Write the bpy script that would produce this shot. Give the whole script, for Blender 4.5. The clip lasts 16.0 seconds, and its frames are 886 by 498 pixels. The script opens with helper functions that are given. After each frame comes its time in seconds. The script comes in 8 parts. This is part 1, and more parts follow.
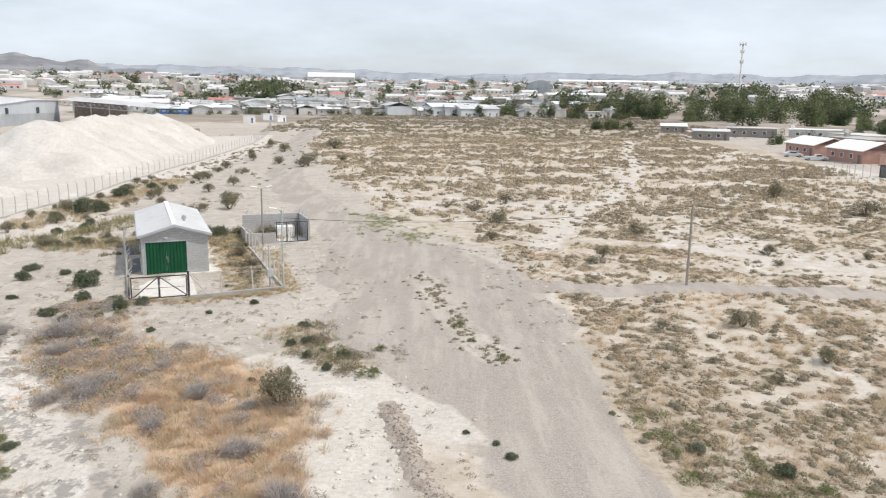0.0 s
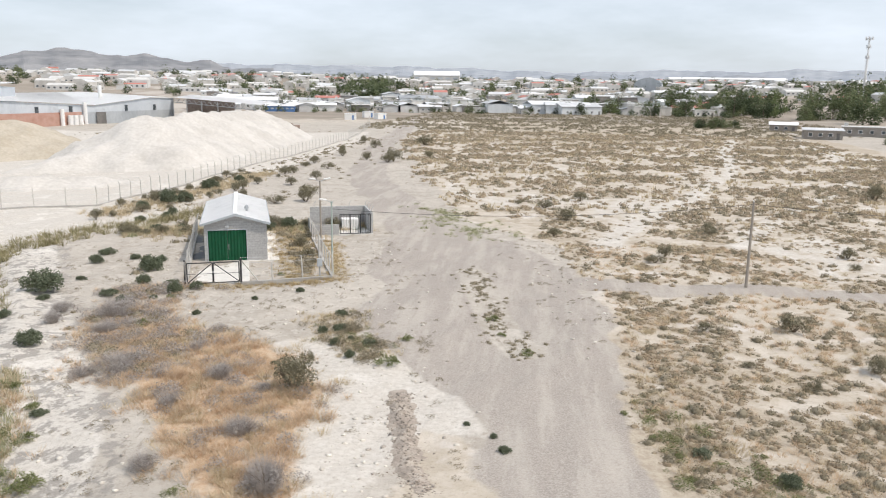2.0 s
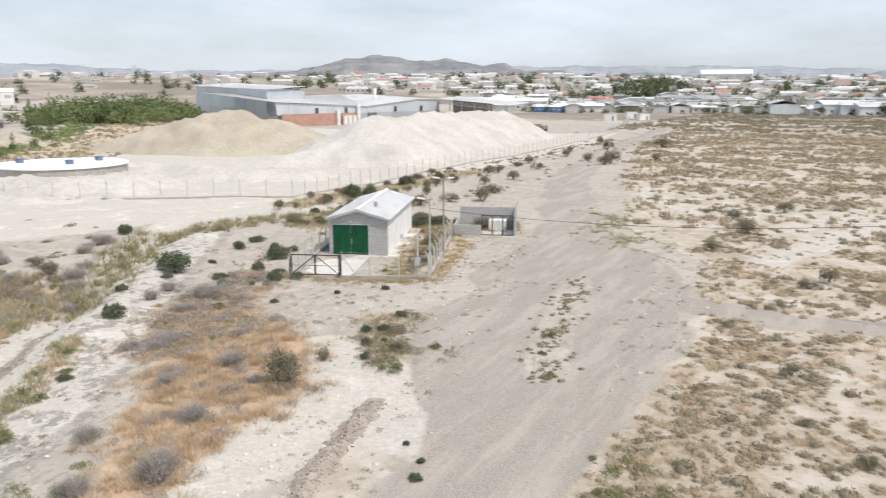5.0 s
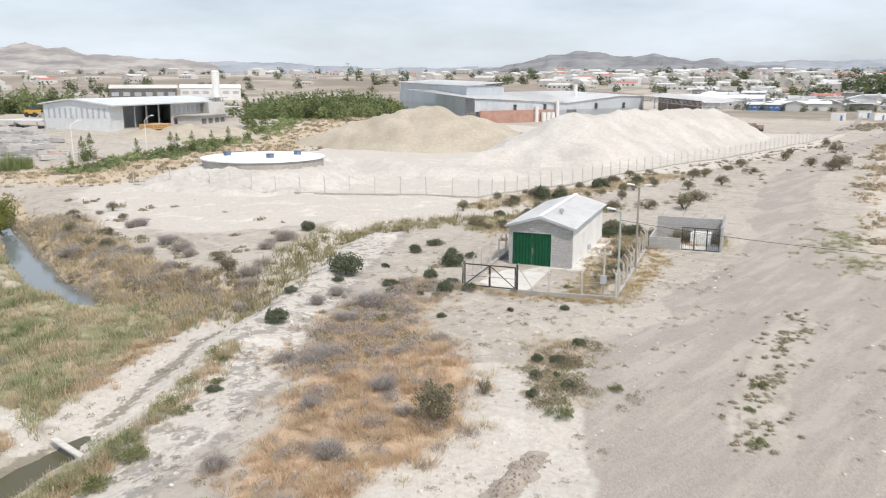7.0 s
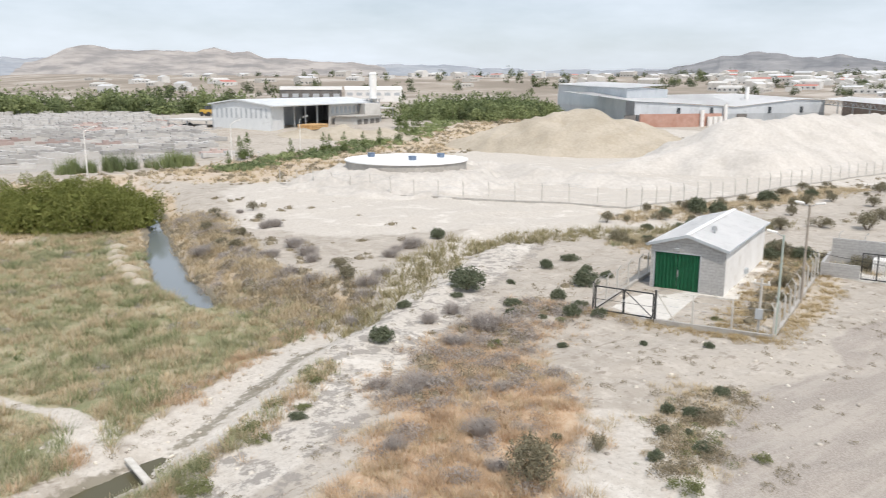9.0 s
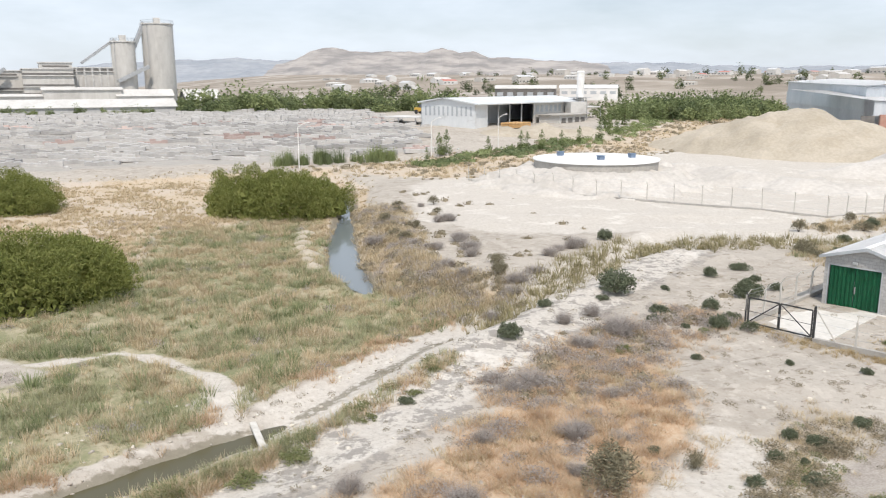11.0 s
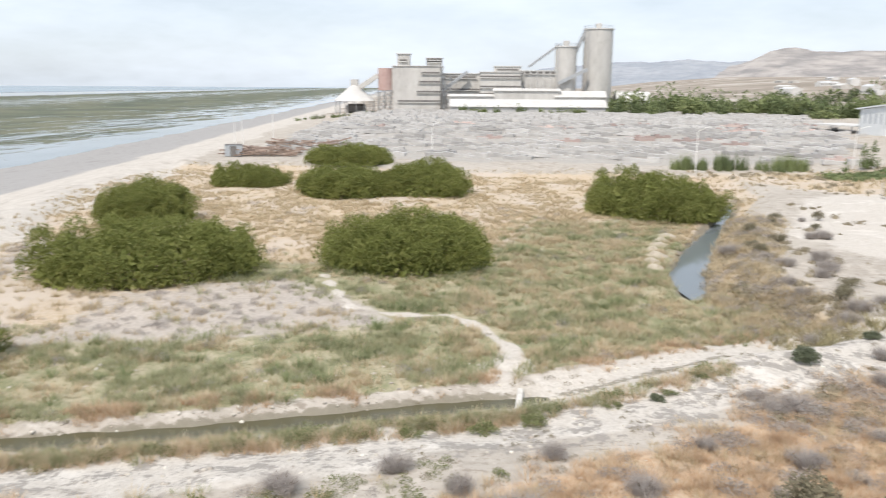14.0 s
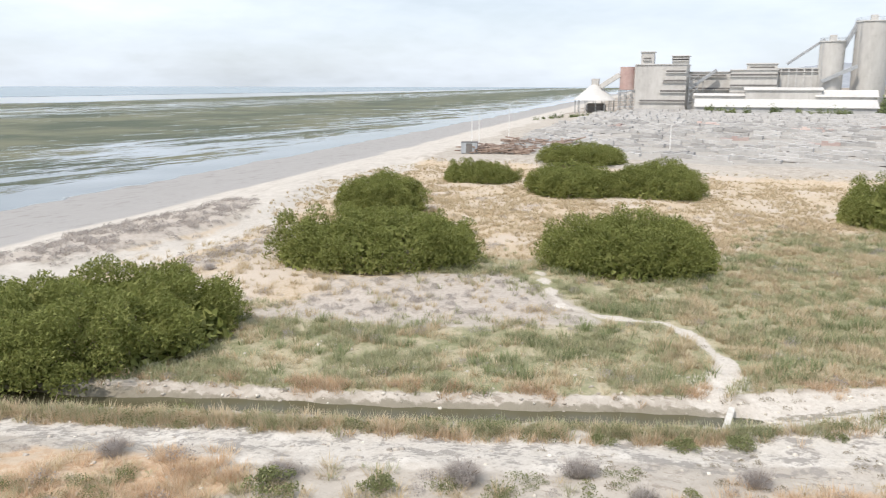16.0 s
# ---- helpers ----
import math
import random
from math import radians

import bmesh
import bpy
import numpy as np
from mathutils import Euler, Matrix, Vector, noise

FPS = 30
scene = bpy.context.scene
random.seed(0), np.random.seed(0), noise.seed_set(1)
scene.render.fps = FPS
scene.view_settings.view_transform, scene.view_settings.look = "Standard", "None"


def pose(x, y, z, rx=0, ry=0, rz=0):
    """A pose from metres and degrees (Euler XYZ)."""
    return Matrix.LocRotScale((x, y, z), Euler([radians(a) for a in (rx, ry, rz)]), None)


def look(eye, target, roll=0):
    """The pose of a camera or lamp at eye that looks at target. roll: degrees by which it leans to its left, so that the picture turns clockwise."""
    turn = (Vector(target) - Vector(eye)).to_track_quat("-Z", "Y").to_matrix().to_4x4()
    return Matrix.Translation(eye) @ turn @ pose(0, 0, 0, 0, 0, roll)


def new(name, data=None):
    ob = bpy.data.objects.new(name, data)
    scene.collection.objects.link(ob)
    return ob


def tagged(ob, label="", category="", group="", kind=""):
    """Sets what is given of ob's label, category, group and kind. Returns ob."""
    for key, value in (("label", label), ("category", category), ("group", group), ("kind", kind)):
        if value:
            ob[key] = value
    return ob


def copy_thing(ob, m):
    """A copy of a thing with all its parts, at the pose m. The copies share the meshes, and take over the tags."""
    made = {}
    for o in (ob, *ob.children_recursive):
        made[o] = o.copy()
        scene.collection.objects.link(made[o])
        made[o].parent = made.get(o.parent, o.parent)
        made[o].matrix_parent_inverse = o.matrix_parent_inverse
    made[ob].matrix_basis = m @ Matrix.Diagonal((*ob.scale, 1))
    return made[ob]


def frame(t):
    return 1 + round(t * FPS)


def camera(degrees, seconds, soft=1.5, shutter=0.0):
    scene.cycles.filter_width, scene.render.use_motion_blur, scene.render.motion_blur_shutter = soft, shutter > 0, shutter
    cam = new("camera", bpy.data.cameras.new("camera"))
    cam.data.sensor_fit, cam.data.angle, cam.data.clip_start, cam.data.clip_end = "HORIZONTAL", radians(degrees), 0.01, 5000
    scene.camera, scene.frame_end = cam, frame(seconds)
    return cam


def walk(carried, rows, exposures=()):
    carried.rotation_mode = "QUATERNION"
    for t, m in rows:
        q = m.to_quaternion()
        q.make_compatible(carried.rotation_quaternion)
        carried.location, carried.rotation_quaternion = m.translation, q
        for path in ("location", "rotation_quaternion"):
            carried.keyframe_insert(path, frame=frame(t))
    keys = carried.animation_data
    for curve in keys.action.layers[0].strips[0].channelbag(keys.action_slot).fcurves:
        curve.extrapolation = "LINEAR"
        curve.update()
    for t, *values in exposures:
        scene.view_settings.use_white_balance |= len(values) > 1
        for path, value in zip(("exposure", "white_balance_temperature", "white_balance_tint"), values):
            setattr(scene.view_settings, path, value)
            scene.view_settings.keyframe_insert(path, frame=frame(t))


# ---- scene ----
cam = camera(58.7, 16.0, 1.1, 0.5)
PATH = [
    (0, (-10.598, -12.966, 14.475), (-10.568, -11.006, 14.08), 0.8),
    (0.5, (-10.485, -13.051, 14.209), (-10.514, -11.09, 13.817), 0.7),
    (1, (-9.807, -13.181, 14.233), (-9.904, -11.223, 13.835), 0.6),
    (1.5, (-8.418, -13.153, 14.166), (-8.582, -11.2, 13.766), 0.7),
    (2, (-6.344, -12.77, 14.168), (-6.578, -10.825, 13.766), 0.7),
    (2.5, (-3.697, -12.065, 14.113), (-4.005, -10.13, 13.712), 0.6),
    (3, (-1.136, -10.96, 14.109), (-1.525, -9.04, 13.704), 0.8),
    (3.2, (-0.104, -10.455, 14.103), (-0.526, -8.541, 13.701), 0.78),
    (3.7, (2.297, -9.274, 14.071), (1.768, -7.387, 13.669), 0.75),
    (4.25, (4.384, -7.982, 14.004), (3.698, -6.147, 13.602), 0.47),
    (4.8, (5.612, -6.823, 13.942), (4.760, -5.059, 13.539), 0.16),
    (5.3, (5.746, -5.991, 13.924), (4.757, -4.300, 13.519), 0.02),
    (5.5, (5.55, -5.84, 13.864), (4.507, -4.182, 13.457), 0.1),
    (6, (5.173, -5.021, 13.94), (4.02, -3.44, 13.528), -0.0),
    (6.5, (4.31, -3.465, 13.856), (3.07, -1.95, 13.445), -0.0),
    (7, (3.33, -1.091, 13.845), (2.021, 0.363, 13.433), 0.0),
    (7.5, (2.355, 1.359, 13.874), (0.992, 2.765, 13.466), 0.1),
    (8, (1.649, 2.924, 13.785), (0.232, 4.275, 13.378), 0.1),
    (8.5, (1.23, 3.562, 13.763), (-0.27, 4.822, 13.356), 0.1),
    (9, (1.159, 3.781, 13.715), (-0.415, 4.946, 13.308), 0.1),
    (9.5, (1.31, 4.0, 13.694), (-0.339, 5.056, 13.286), 0.1),
    (10, (1.848, 4.536, 13.732), (0.113, 5.443, 13.323), -0.0),
    (10.2, (1.979, 5.000, 13.654), (0.220, 5.860, 13.245), -0.02),
    (10.7, (2.840, 6.315, 13.654), (1.029, 7.060, 13.245), -0.10),
    (11.25, (4.321, 8.612, 13.706), (2.475, 9.262, 13.295), -0.14),
    (11.8, (5.803, 10.944, 13.787), (3.920, 11.477, 13.375), -0.09),
    (12.3, (6.664, 12.350, 13.863), (4.739, 12.703, 13.454), 0.04),
    (12.5, (6.926, 12.814, 13.86), (4.984, 13.071, 13.453), 0.2),
    (13, (7.334, 13.517, 13.964), (5.376, 13.542, 13.56), 0.3),
    (13.5, (7.534, 13.813, 13.952), (5.582, 13.65, 13.548), 0.4),
    (14, (7.674, 14.0, 13.971), (5.748, 13.646, 13.564), 0.3),
    (14.5, (7.712, 14.168, 13.961), (5.83, 13.628, 13.553), 0.2),
    (15, (7.632, 14.299, 13.916), (5.798, 13.614, 13.507), 0.2),
    (15.5, (7.405, 14.587, 13.82), (5.624, 13.774, 13.411), 0.1),
    (16, (6.92, 15.176, 13.757), (5.186, 14.267, 13.348), 0.1),
]
walk(cam, [(t, look(eye, aim, roll)) for t, eye, aim, roll in PATH], exposures=((0.0, -0.63), (9.0, -0.65), (10.5, -0.61), (12.3, -0.53), (16.0, -0.49)))

# ---- world, sun ----
SUN_EL, SUN_AZ = 56.0, -14.0        # degrees above the horizon; turn from the x axis towards y
world = bpy.data.worlds.new("sky")
scene.world = world
world.use_nodes = True
wn = world.node_tree
wn.nodes.clear()
w_out = wn.nodes.new("ShaderNodeOutputWorld")
w_bg = wn.nodes.new("ShaderNodeBackground")
w_sky = wn.nodes.new("ShaderNodeTexSky")
w_sky.sky_type = "NISHITA"
w_sky.sun_disc = False
w_sky.sun_elevation = radians(SUN_EL)
w_sky.sun_rotation = radians(90 - SUN_AZ)
w_sky.air_density, w_sky.dust_density, w_sky.ozone_density = 1.0, 1.5, 1.4
w_tc = wn.nodes.new("ShaderNodeTexCoord")
w_map = wn.nodes.new("ShaderNodeMapping")
w_map.inputs["Scale"].default_value = (1.0, 1.0, 4.0)
w_noise = wn.nodes.new("ShaderNodeTexNoise")
w_noise.inputs["Scale"].default_value = 2.2
w_noise.inputs["Detail"].default_value = 6.0
w_noise.inputs["Roughness"].default_value = 0.62
w_ramp = wn.nodes.new("ShaderNodeValToRGB")
w_ramp.color_ramp.elements[0].position, w_ramp.color_ramp.elements[1].position = 0.2, 0.75
w_mix = wn.nodes.new("ShaderNodeMix")
w_mix.data_type = "RGBA"
w_mix.inputs["B"].default_value = (9.5, 10.35, 11.5, 1)      # thin bright cloud
w_bg.inputs["Strength"].default_value = 0.15
wn.links.new(w_tc.outputs["Generated"], w_map.inputs["Vector"])
wn.links.new(w_map.outputs["Vector"], w_noise.inputs["Vector"])
wn.links.new(w_noise.outputs["Fac"], w_ramp.inputs["Fac"])
w_ramp.color_ramp.elements[0].color = (0.34, 0.34, 0.34, 1)
wn.links.new(w_ramp.outputs["Color"], w_mix.inputs["Factor"])
wn.links.new(w_sky.outputs["Color"], w_mix.inputs["A"])
wn.links.new(w_mix.outputs["Result"], w_bg.inputs["Color"])
wn.links.new(w_bg.outputs["Background"], w_out.inputs["Surface"])

sun = new("sun", bpy.data.lights.new("sun", "SUN"))
sun.data.energy, sun.data.angle, sun.data.color = 5.0, radians(0.6), (1.0, 0.915, 0.825)
sa, se = radians(SUN_AZ), radians(SUN_EL)
sun.matrix_world = look((0, 0, 60), (-math.cos(sa) * math.cos(se) * 60, -math.sin(sa) * math.cos(se) * 60, 60 - math.sin(se) * 60))

# ---- materials ----
RNG = np.random.default_rng(7)


def nodes_of(name):
    m = bpy.data.materials.new(name)
    m.use_nodes = True
    t = m.node_tree
    return m, t, t.nodes["Principled BSDF"]


def noise_node(t, scale, detail=4.0, rough=0.55, vec=None, stretch=None):
    n = t.nodes.new("ShaderNodeTexNoise")
    n.inputs["Scale"].default_value, n.inputs["Detail"].default_value, n.inputs["Roughness"].default_value = scale, detail, rough
    if vec is None:
        vec = t.nodes.new("ShaderNodeNewGeometry").outputs["Position"]
    if stretch:
        mp = t.nodes.new("ShaderNodeMapping")
        mp.inputs["Scale"].default_value = stretch
        t.links.new(vec, mp.inputs["Vector"])
        vec = mp.outputs["Vector"]
    t.links.new(vec, n.inputs["Vector"])
    return n.outputs["Fac"]


def mix_rgb(t, fac, a, b, blend="MIX"):
    n = t.nodes.new("ShaderNodeMix")
    n.data_type, n.blend_type = "RGBA", blend
    for key, v in (("Factor", fac), ("A", a), ("B", b)):
        if hasattr(v, "is_output"):
            t.links.new(v, n.inputs[key])
        elif key == "Factor":
            n.inputs[key].default_value = v
        else:
            n.inputs[key].default_value = (*v, 1) if len(v) == 3 else v
    return n.outputs["Result"]


def calc(t, op, a, b=0.0, c=0.0):
    n = t.nodes.new("ShaderNodeMath")
    n.operation = op
    for i, v in enumerate((a, b, c)):
        if hasattr(v, "is_output"):
            t.links.new(v, n.inputs[i])
        else:
            n.inputs[i].default_value = v
    return n.outputs[0]


def span(t, v, lo, hi):
    n = t.nodes.new("ShaderNodeMapRange")
    n.interpolation_type = "SMOOTHSTEP"
    t.links.new(v, n.inputs["Value"])
    n.inputs["From Min"].default_value, n.inputs["From Max"].default_value = lo, hi
    return n.outputs["Result"]


def bump_to(t, bsdf, height, strength, distance):
    b = t.nodes.new("ShaderNodeBump")
    b.inputs["Strength"].default_value, b.inputs["Distance"].default_value = strength, distance
    t.links.new(height, b.inputs["Height"])
    t.links.new(b.outputs["Normal"], bsdf.inputs["Normal"])


def surface(name, a, b, scale=1.0, rough=0.85, metal=0.0, bump=0.3, dirt=None, stretch=None, island=0.0, obj=0.0, fine=9.0):
    """A worn surface: two tones in large stains, a finer grain, some dirt and relief. Sizes in 1/metres."""
    m, t, p = nodes_of(name)
    big = noise_node(t, scale, 5, 0.6, stretch=stretch)
    small = noise_node(t, scale * fine, 3, 0.6, stretch=stretch)
    col = mix_rgb(t, span(t, big, 0.32, 0.68), a, b)
    col = mix_rgb(t, 0.22, col, small, "OVERLAY")
    if dirt:
        col = mix_rgb(t, calc(t, "MULTIPLY", span(t, noise_node(t, scale * 2.3, 6, 0.7), 0.52, 0.75), 0.7), col, dirt)
    if island:
        g = t.nodes.new("ShaderNodeNewGeometry")
        col = mix_rgb(t, island, col, mix_rgb(t, g.outputs["Random Per Island"], (0.12, 0.12, 0.12), (0.88, 0.88, 0.88)), "OVERLAY")
    if obj:
        g = t.nodes.new("ShaderNodeObjectInfo")
        col = mix_rgb(t, obj, col, mix_rgb(t, g.outputs["Random"], (0.1, 0.1, 0.1), (0.9, 0.9, 0.9)), "OVERLAY")
    t.links.new(col, p.inputs["Base Color"])
    p.inputs["Roughness"].default_value, p.inputs["Metallic"].default_value = rough, metal
    if bump:
        bump_to(t, p, small, bump, 0.04)
    return m


def leafy(name, a, b, c, see=0.25, vary=0.0):
    """Leaves or dry stalks: each one its own tone between three, a little light passing through."""
    m, t, p = nodes_of(name)
    g = t.nodes.new("ShaderNodeNewGeometry")
    r = t.nodes.new("ShaderNodeValToRGB")
    e = r.color_ramp.elements
    e[0].color, e[1].color = (*a, 1), (*c, 1)
    mid = e.new(0.5)
    mid.color = (*b, 1)
    t.links.new(g.outputs["Random Per Island"], r.inputs["Fac"])
    col = mix_rgb(t, span(t, noise_node(t, 0.35, 3), 0.3, 0.7), r.outputs["Color"], mix_rgb(t, 0.6, r.outputs["Color"], b))
    if vary:
        col = mix_rgb(t, vary, col, mix_rgb(t, span(t, noise_node(t, 0.09, 2, 0.5), 0.36, 0.64), (0.2, 0.24, 0.2), (0.8, 0.78, 0.66)), "OVERLAY")
    t.links.new(col, p.inputs["Base Color"])
    p.inputs["Roughness"].default_value = 0.75
    p.inputs["Specular IOR Level"].default_value = 0.25
    tr = t.nodes.new("ShaderNodeBsdfTranslucent")
    t.links.new(col, tr.inputs["Color"])
    mx = t.nodes.new("ShaderNodeMixShader")
    mx.inputs["Fac"].default_value = see
    t.links.new(p.outputs["BSDF"], mx.inputs[1])
    t.links.new(tr.outputs["BSDF"], mx.inputs[2])
    t.links.new(mx.outputs["Shader"], t.nodes["Material Output"].inputs["Surface"])
    return m


# ---- shape helpers ----
def part(name, bm, material, parent=None, label="", smooth=False):
    """Links a bmesh as one mesh object under a thing or a part."""
    me = bpy.data.meshes.new(name)
    bm.to_mesh(me)
    bm.free()
    if smooth:
        me.polygons.foreach_set("use_smooth", [True] * len(me.polygons))
    me.materials.append(material)
    ob = new(name, me)
    if parent is not None:
        ob.parent = parent
    if label:
        tagged(ob, label)
    return ob


def mesh_part(name, verts, faces, material, parent=None, label=""):
    me = bpy.data.meshes.new(name)
    me.from_pydata(np.asarray(verts).tolist(), [], faces if isinstance(faces, list) else np.asarray(faces).tolist())
    me.materials.append(material)
    ob = new(name, me)
    if parent is not None:
        ob.parent = parent
    if label:
        tagged(ob, label)
    return ob


def thing(name, m, label, category, group=""):
    ob = new(name)
    ob.empty_display_size = 0.3
    ob.matrix_world = m
    return tagged(ob, label, category, group)


def box(bm, x0, x1, y0, y1, z0, z1, bevel=0.0, m=None):
    r = bmesh.ops.create_cube(bm, size=1.0, matrix=Matrix.LocRotScale(((x0 + x1) / 2, (y0 + y1) / 2, (z0 + z1) / 2), None, (abs(x1 - x0), abs(y1 - y0), abs(z1 - z0))))
    vs = r["verts"]
    if bevel:
        es = list({e for v in vs for e in v.link_edges})
        g = bmesh.ops.bevel(bm, geom=es, offset=bevel, segments=1, affect="EDGES", profile=0.5)
        vs = g["verts"]
    if m is not None:
        bmesh.ops.transform(bm, matrix=m, verts=vs)
    return vs


def rod(bm, a, b, r0, r1=None, n=8):
    a, b = Vector(a), Vector(b)
    d = b - a
    m = Matrix.Translation((a + b) / 2) @ d.to_track_quat("Z", "Y").to_matrix().to_4x4()
    return bmesh.ops.create_cone(bm, cap_ends=True, segments=n, radius1=r0, radius2=r0 if r1 is None else r1, depth=d.length, matrix=m)["verts"]


def boxed(name, dims, material, parent, bevel=0.0, label=""):
    bm = bmesh.new()
    box(bm, *dims, bevel)
    return part(name, bm, material, parent, label)


def rodded(name, a, b, r0, material, parent, r1=None, n=8, label=""):
    bm = bmesh.new()
    rod(bm, a, b, r0, r1, n)
    return part(name, bm, material, parent, label)


# ---- the lie of the land ----
def smooth01(v, lo, hi):
    s = np.clip((np.asarray(v, float) - lo) / (hi - lo), 0, 1)
    return s * s * (3 - 2 * s)


def line_dist(x, y, pts):
    """Distance to a bent line, and how far along it (0 to 1) the nearest point lies."""
    best, along = np.full(np.shape(x), 1e9), np.zeros(np.shape(x))
    n = len(pts) - 1
    for i in range(n):
        (ax, ay), (bx, by) = pts[i], pts[i + 1]
        dx, dy = bx - ax, by - ay
        s = np.clip(((x - ax) * dx + (y - ay) * dy) / (dx * dx + dy * dy), 0, 1)
        d = np.hypot(x - ax - s * dx, y - ay - s * dy)
        along = np.where(d < best, (i + s) / n, along)
        best = np.minimum(best, d)
    return best, along


def area(x, y, pts, soft=1.0):
    """1 inside a polygon, 0 outside, with a soft edge."""
    inside = np.zeros(np.shape(x), bool)
    j = len(pts) - 1
    for i in range(len(pts)):
        (xi, yi), (xj, yj) = pts[i], pts[j]
        inside ^= ((yi > y) != (yj > y)) & (x < (xj - xi) * (y - yi) / (yj - yi + 1e-9) + xi)
        j = i
    d, _ = line_dist(x, y, pts + pts[:1])
    return smooth01(np.where(inside, d, -d), -soft, soft)


def waves(x, y, size, seed):
    """Cheap smooth noise, about -1 to 1."""
    g = np.random.default_rng(seed)
    out = 0
    for k in range(9):
        a, f, p = g.uniform(0, 6.28), g.uniform(0.6, 1.9) / size, g.uniform(0, 6.28)
        out = out + np.sin((x * math.cos(a) + y * math.sin(a)) * f * 6.28 + p)
    return out / 4.2


CHANNEL = [(-55, 52), (-46.4, 38.6), (-39.1, 27.1), (-34.8, 20.1), (-31.6, 15.5), (-29.0, 11), (-27.2, 6.8), (-25.1, 2.2), (-22.4, -3.8), (-19.0, -12.4), (-16.7, -17.7), (-12, -30), (-8, -45)]
POND = [(-104, 33.5), (-88, 29.6), (-72, 25.3), (-60, 22.6), (-51.5, 22.3)]
MARSH = [(-39, 27), (-36, 21), (-31, 14), (-28, 7), (-23, -3), (-18, -14), (-13, -30), (-30, -42), (-60, -42), (-98, -60), (-125, -62), (-128, 20), (-122, 36), (-105, 37), (-75, 28.5), (-52, 25.5), (-44, 31)]


def seaward(x, y):
    return (x + 49) * 0.218 - (y + 72) * 0.976


def ground_z(x, y):
    x, y = np.asarray(x, float), np.asarray(y, float)
    s = seaward(x, y)
    z = 0.10 * waves(x, y, 9, 3) + 0.05 * waves(x, y, 3.1, 4) + 0.25 * waves(x, y, 45, 5) * smooth01(np.hypot(x, y), 40, 120)
    z = z + 3.4 * smooth01(-x, 125, 195) * smooth01(-s, 20, 70) * (1 - smooth01(y, 150, 240) * smooth01(x, -280, -180))
    z = z - 1.15 * area(x, y, MARSH, 2.2)
    d, u = line_dist(x, y, CHANNEL)
    w = 1.35 + 0.25 * smooth01(y, 9, 15) + 0.2 * waves(x, y, 6, 8)
    z = z - 1.0 * (1 - smooth01(d, 2, 9)) * smooth01(u, 0.22, 0.45) * (1 - area(x, y, MARSH, 2.2))
    depth = 0.35 + 0.45 * smooth01(u, 0.36, 0.46)
    z = z - depth * (1 - smooth01(d, w * 0.45, w * 1.25)) * (1 - 0.35 * smooth01(d, 0, w))
    z = z + 0.12 * np.exp(-((d - 2.8) / 0.8) ** 2)
    d, u = line_dist(x, y, POND)
    wp = 0.5 + 0.75 * smooth01(u, 0.2, 0.6) * (1 - 0.6 * smooth01(u, 0.8, 1.0)) + 0.15 * waves(x, y, 6, 9)
    z = z - 1.2 * (1 - smooth01(d, wp * 0.7, wp * 1.5))
    r = np.hypot(x, y)
    z = z + (20 * smooth01(r, 430, 950) + 14 * smooth01(r, 950, 2200)) * smooth01(-s, 60, 300) * smooth01(y, -60, 380)
    b = smooth01(s, -30, 0)
    z = z * (1 - b) + b * (-3.05 + 0.04 * waves(x, y, 30, 11))
    return z


# near field in fine steps, growing outwards to the horizon
def steps(lo, hi, fine, far, grow):
    mid = np.arange(lo, hi, fine)
    out, s, v = [], fine, hi
    while v < far:
        out.append(v)
        s *= grow
        v += s
    left, s, v = [], fine, lo
    while v > -far:
        s *= grow
        v -= s
        left.append(v)
    return np.array(left[::-1] + list(mid) + out + [far])


GX, GY = steps(-64, 34, 0.4, 4600, 1.045), steps(-34, 80, 0.4, 4600, 1.045)
gx, gy = np.meshgrid(GX, GY)
gz = ground_z(gx, gy)
GREY_ROAD = [(-1.5, 4), (-4.7, 15), (-6.0, 21.5), (-8.2, 31), (-9.8, 38), (-11.5, 48), (-14, 57), (-19, 69), (-26, 88), (-34, 112), (-44, 170), (-53, 262), (-62, 370)]
d_road, u_road = line_dist(gx, gy, GREY_ROAD)
half = 3.0 + 4.6 * smooth01(u_road, 0.12, 0.3) * (1 - smooth01(u_road, 0.42, 0.62)) + 0.7 * waves(gx, gy, 9, 12)
road = 1 - smooth01(d_road, half - 0.9, half + 1.1)
d_b, _ = line_dist(gx, gy, [(-6, 46), (2.5, 43.7), (9, 45.2), (20, 44), (40, 38), (80, 20)])
road = np.maximum(road, 0.9 * (1 - smooth01(d_b, 1.2, 2.4)))
d_s, _ = line_dist(gx, gy, [(-11.3, 47), (-10, 41), (-8.8, 35), (-6.8, 28.5)])
road = road * (1 - 0.75 * (1 - smooth01(d_s, 0.7, 1.9)))
white = area(gx, gy, [(-17, 31), (-12.6, 27.2), (-10.2, 23), (-7.6, 17.3), (-11, 18), (-12.5, 12), (-15.2, 5), (-17, 10), (-16.4, 18), (-17, 22.6), (-21, 28.2), (-19.3, 29.6)], 0.9)
d_t, _ = line_dist(gx, gy, [(-50, 50), (-41, 36), (-33.5, 26.5), (-29.3, 20.5), (-25.5, 14.5), (-23, 9), (-20, 2), (-15, -10), (-10, -25)])
white = np.maximum(white, 0.85 * (1 - smooth01(d_t, 1.2, 2.8)))
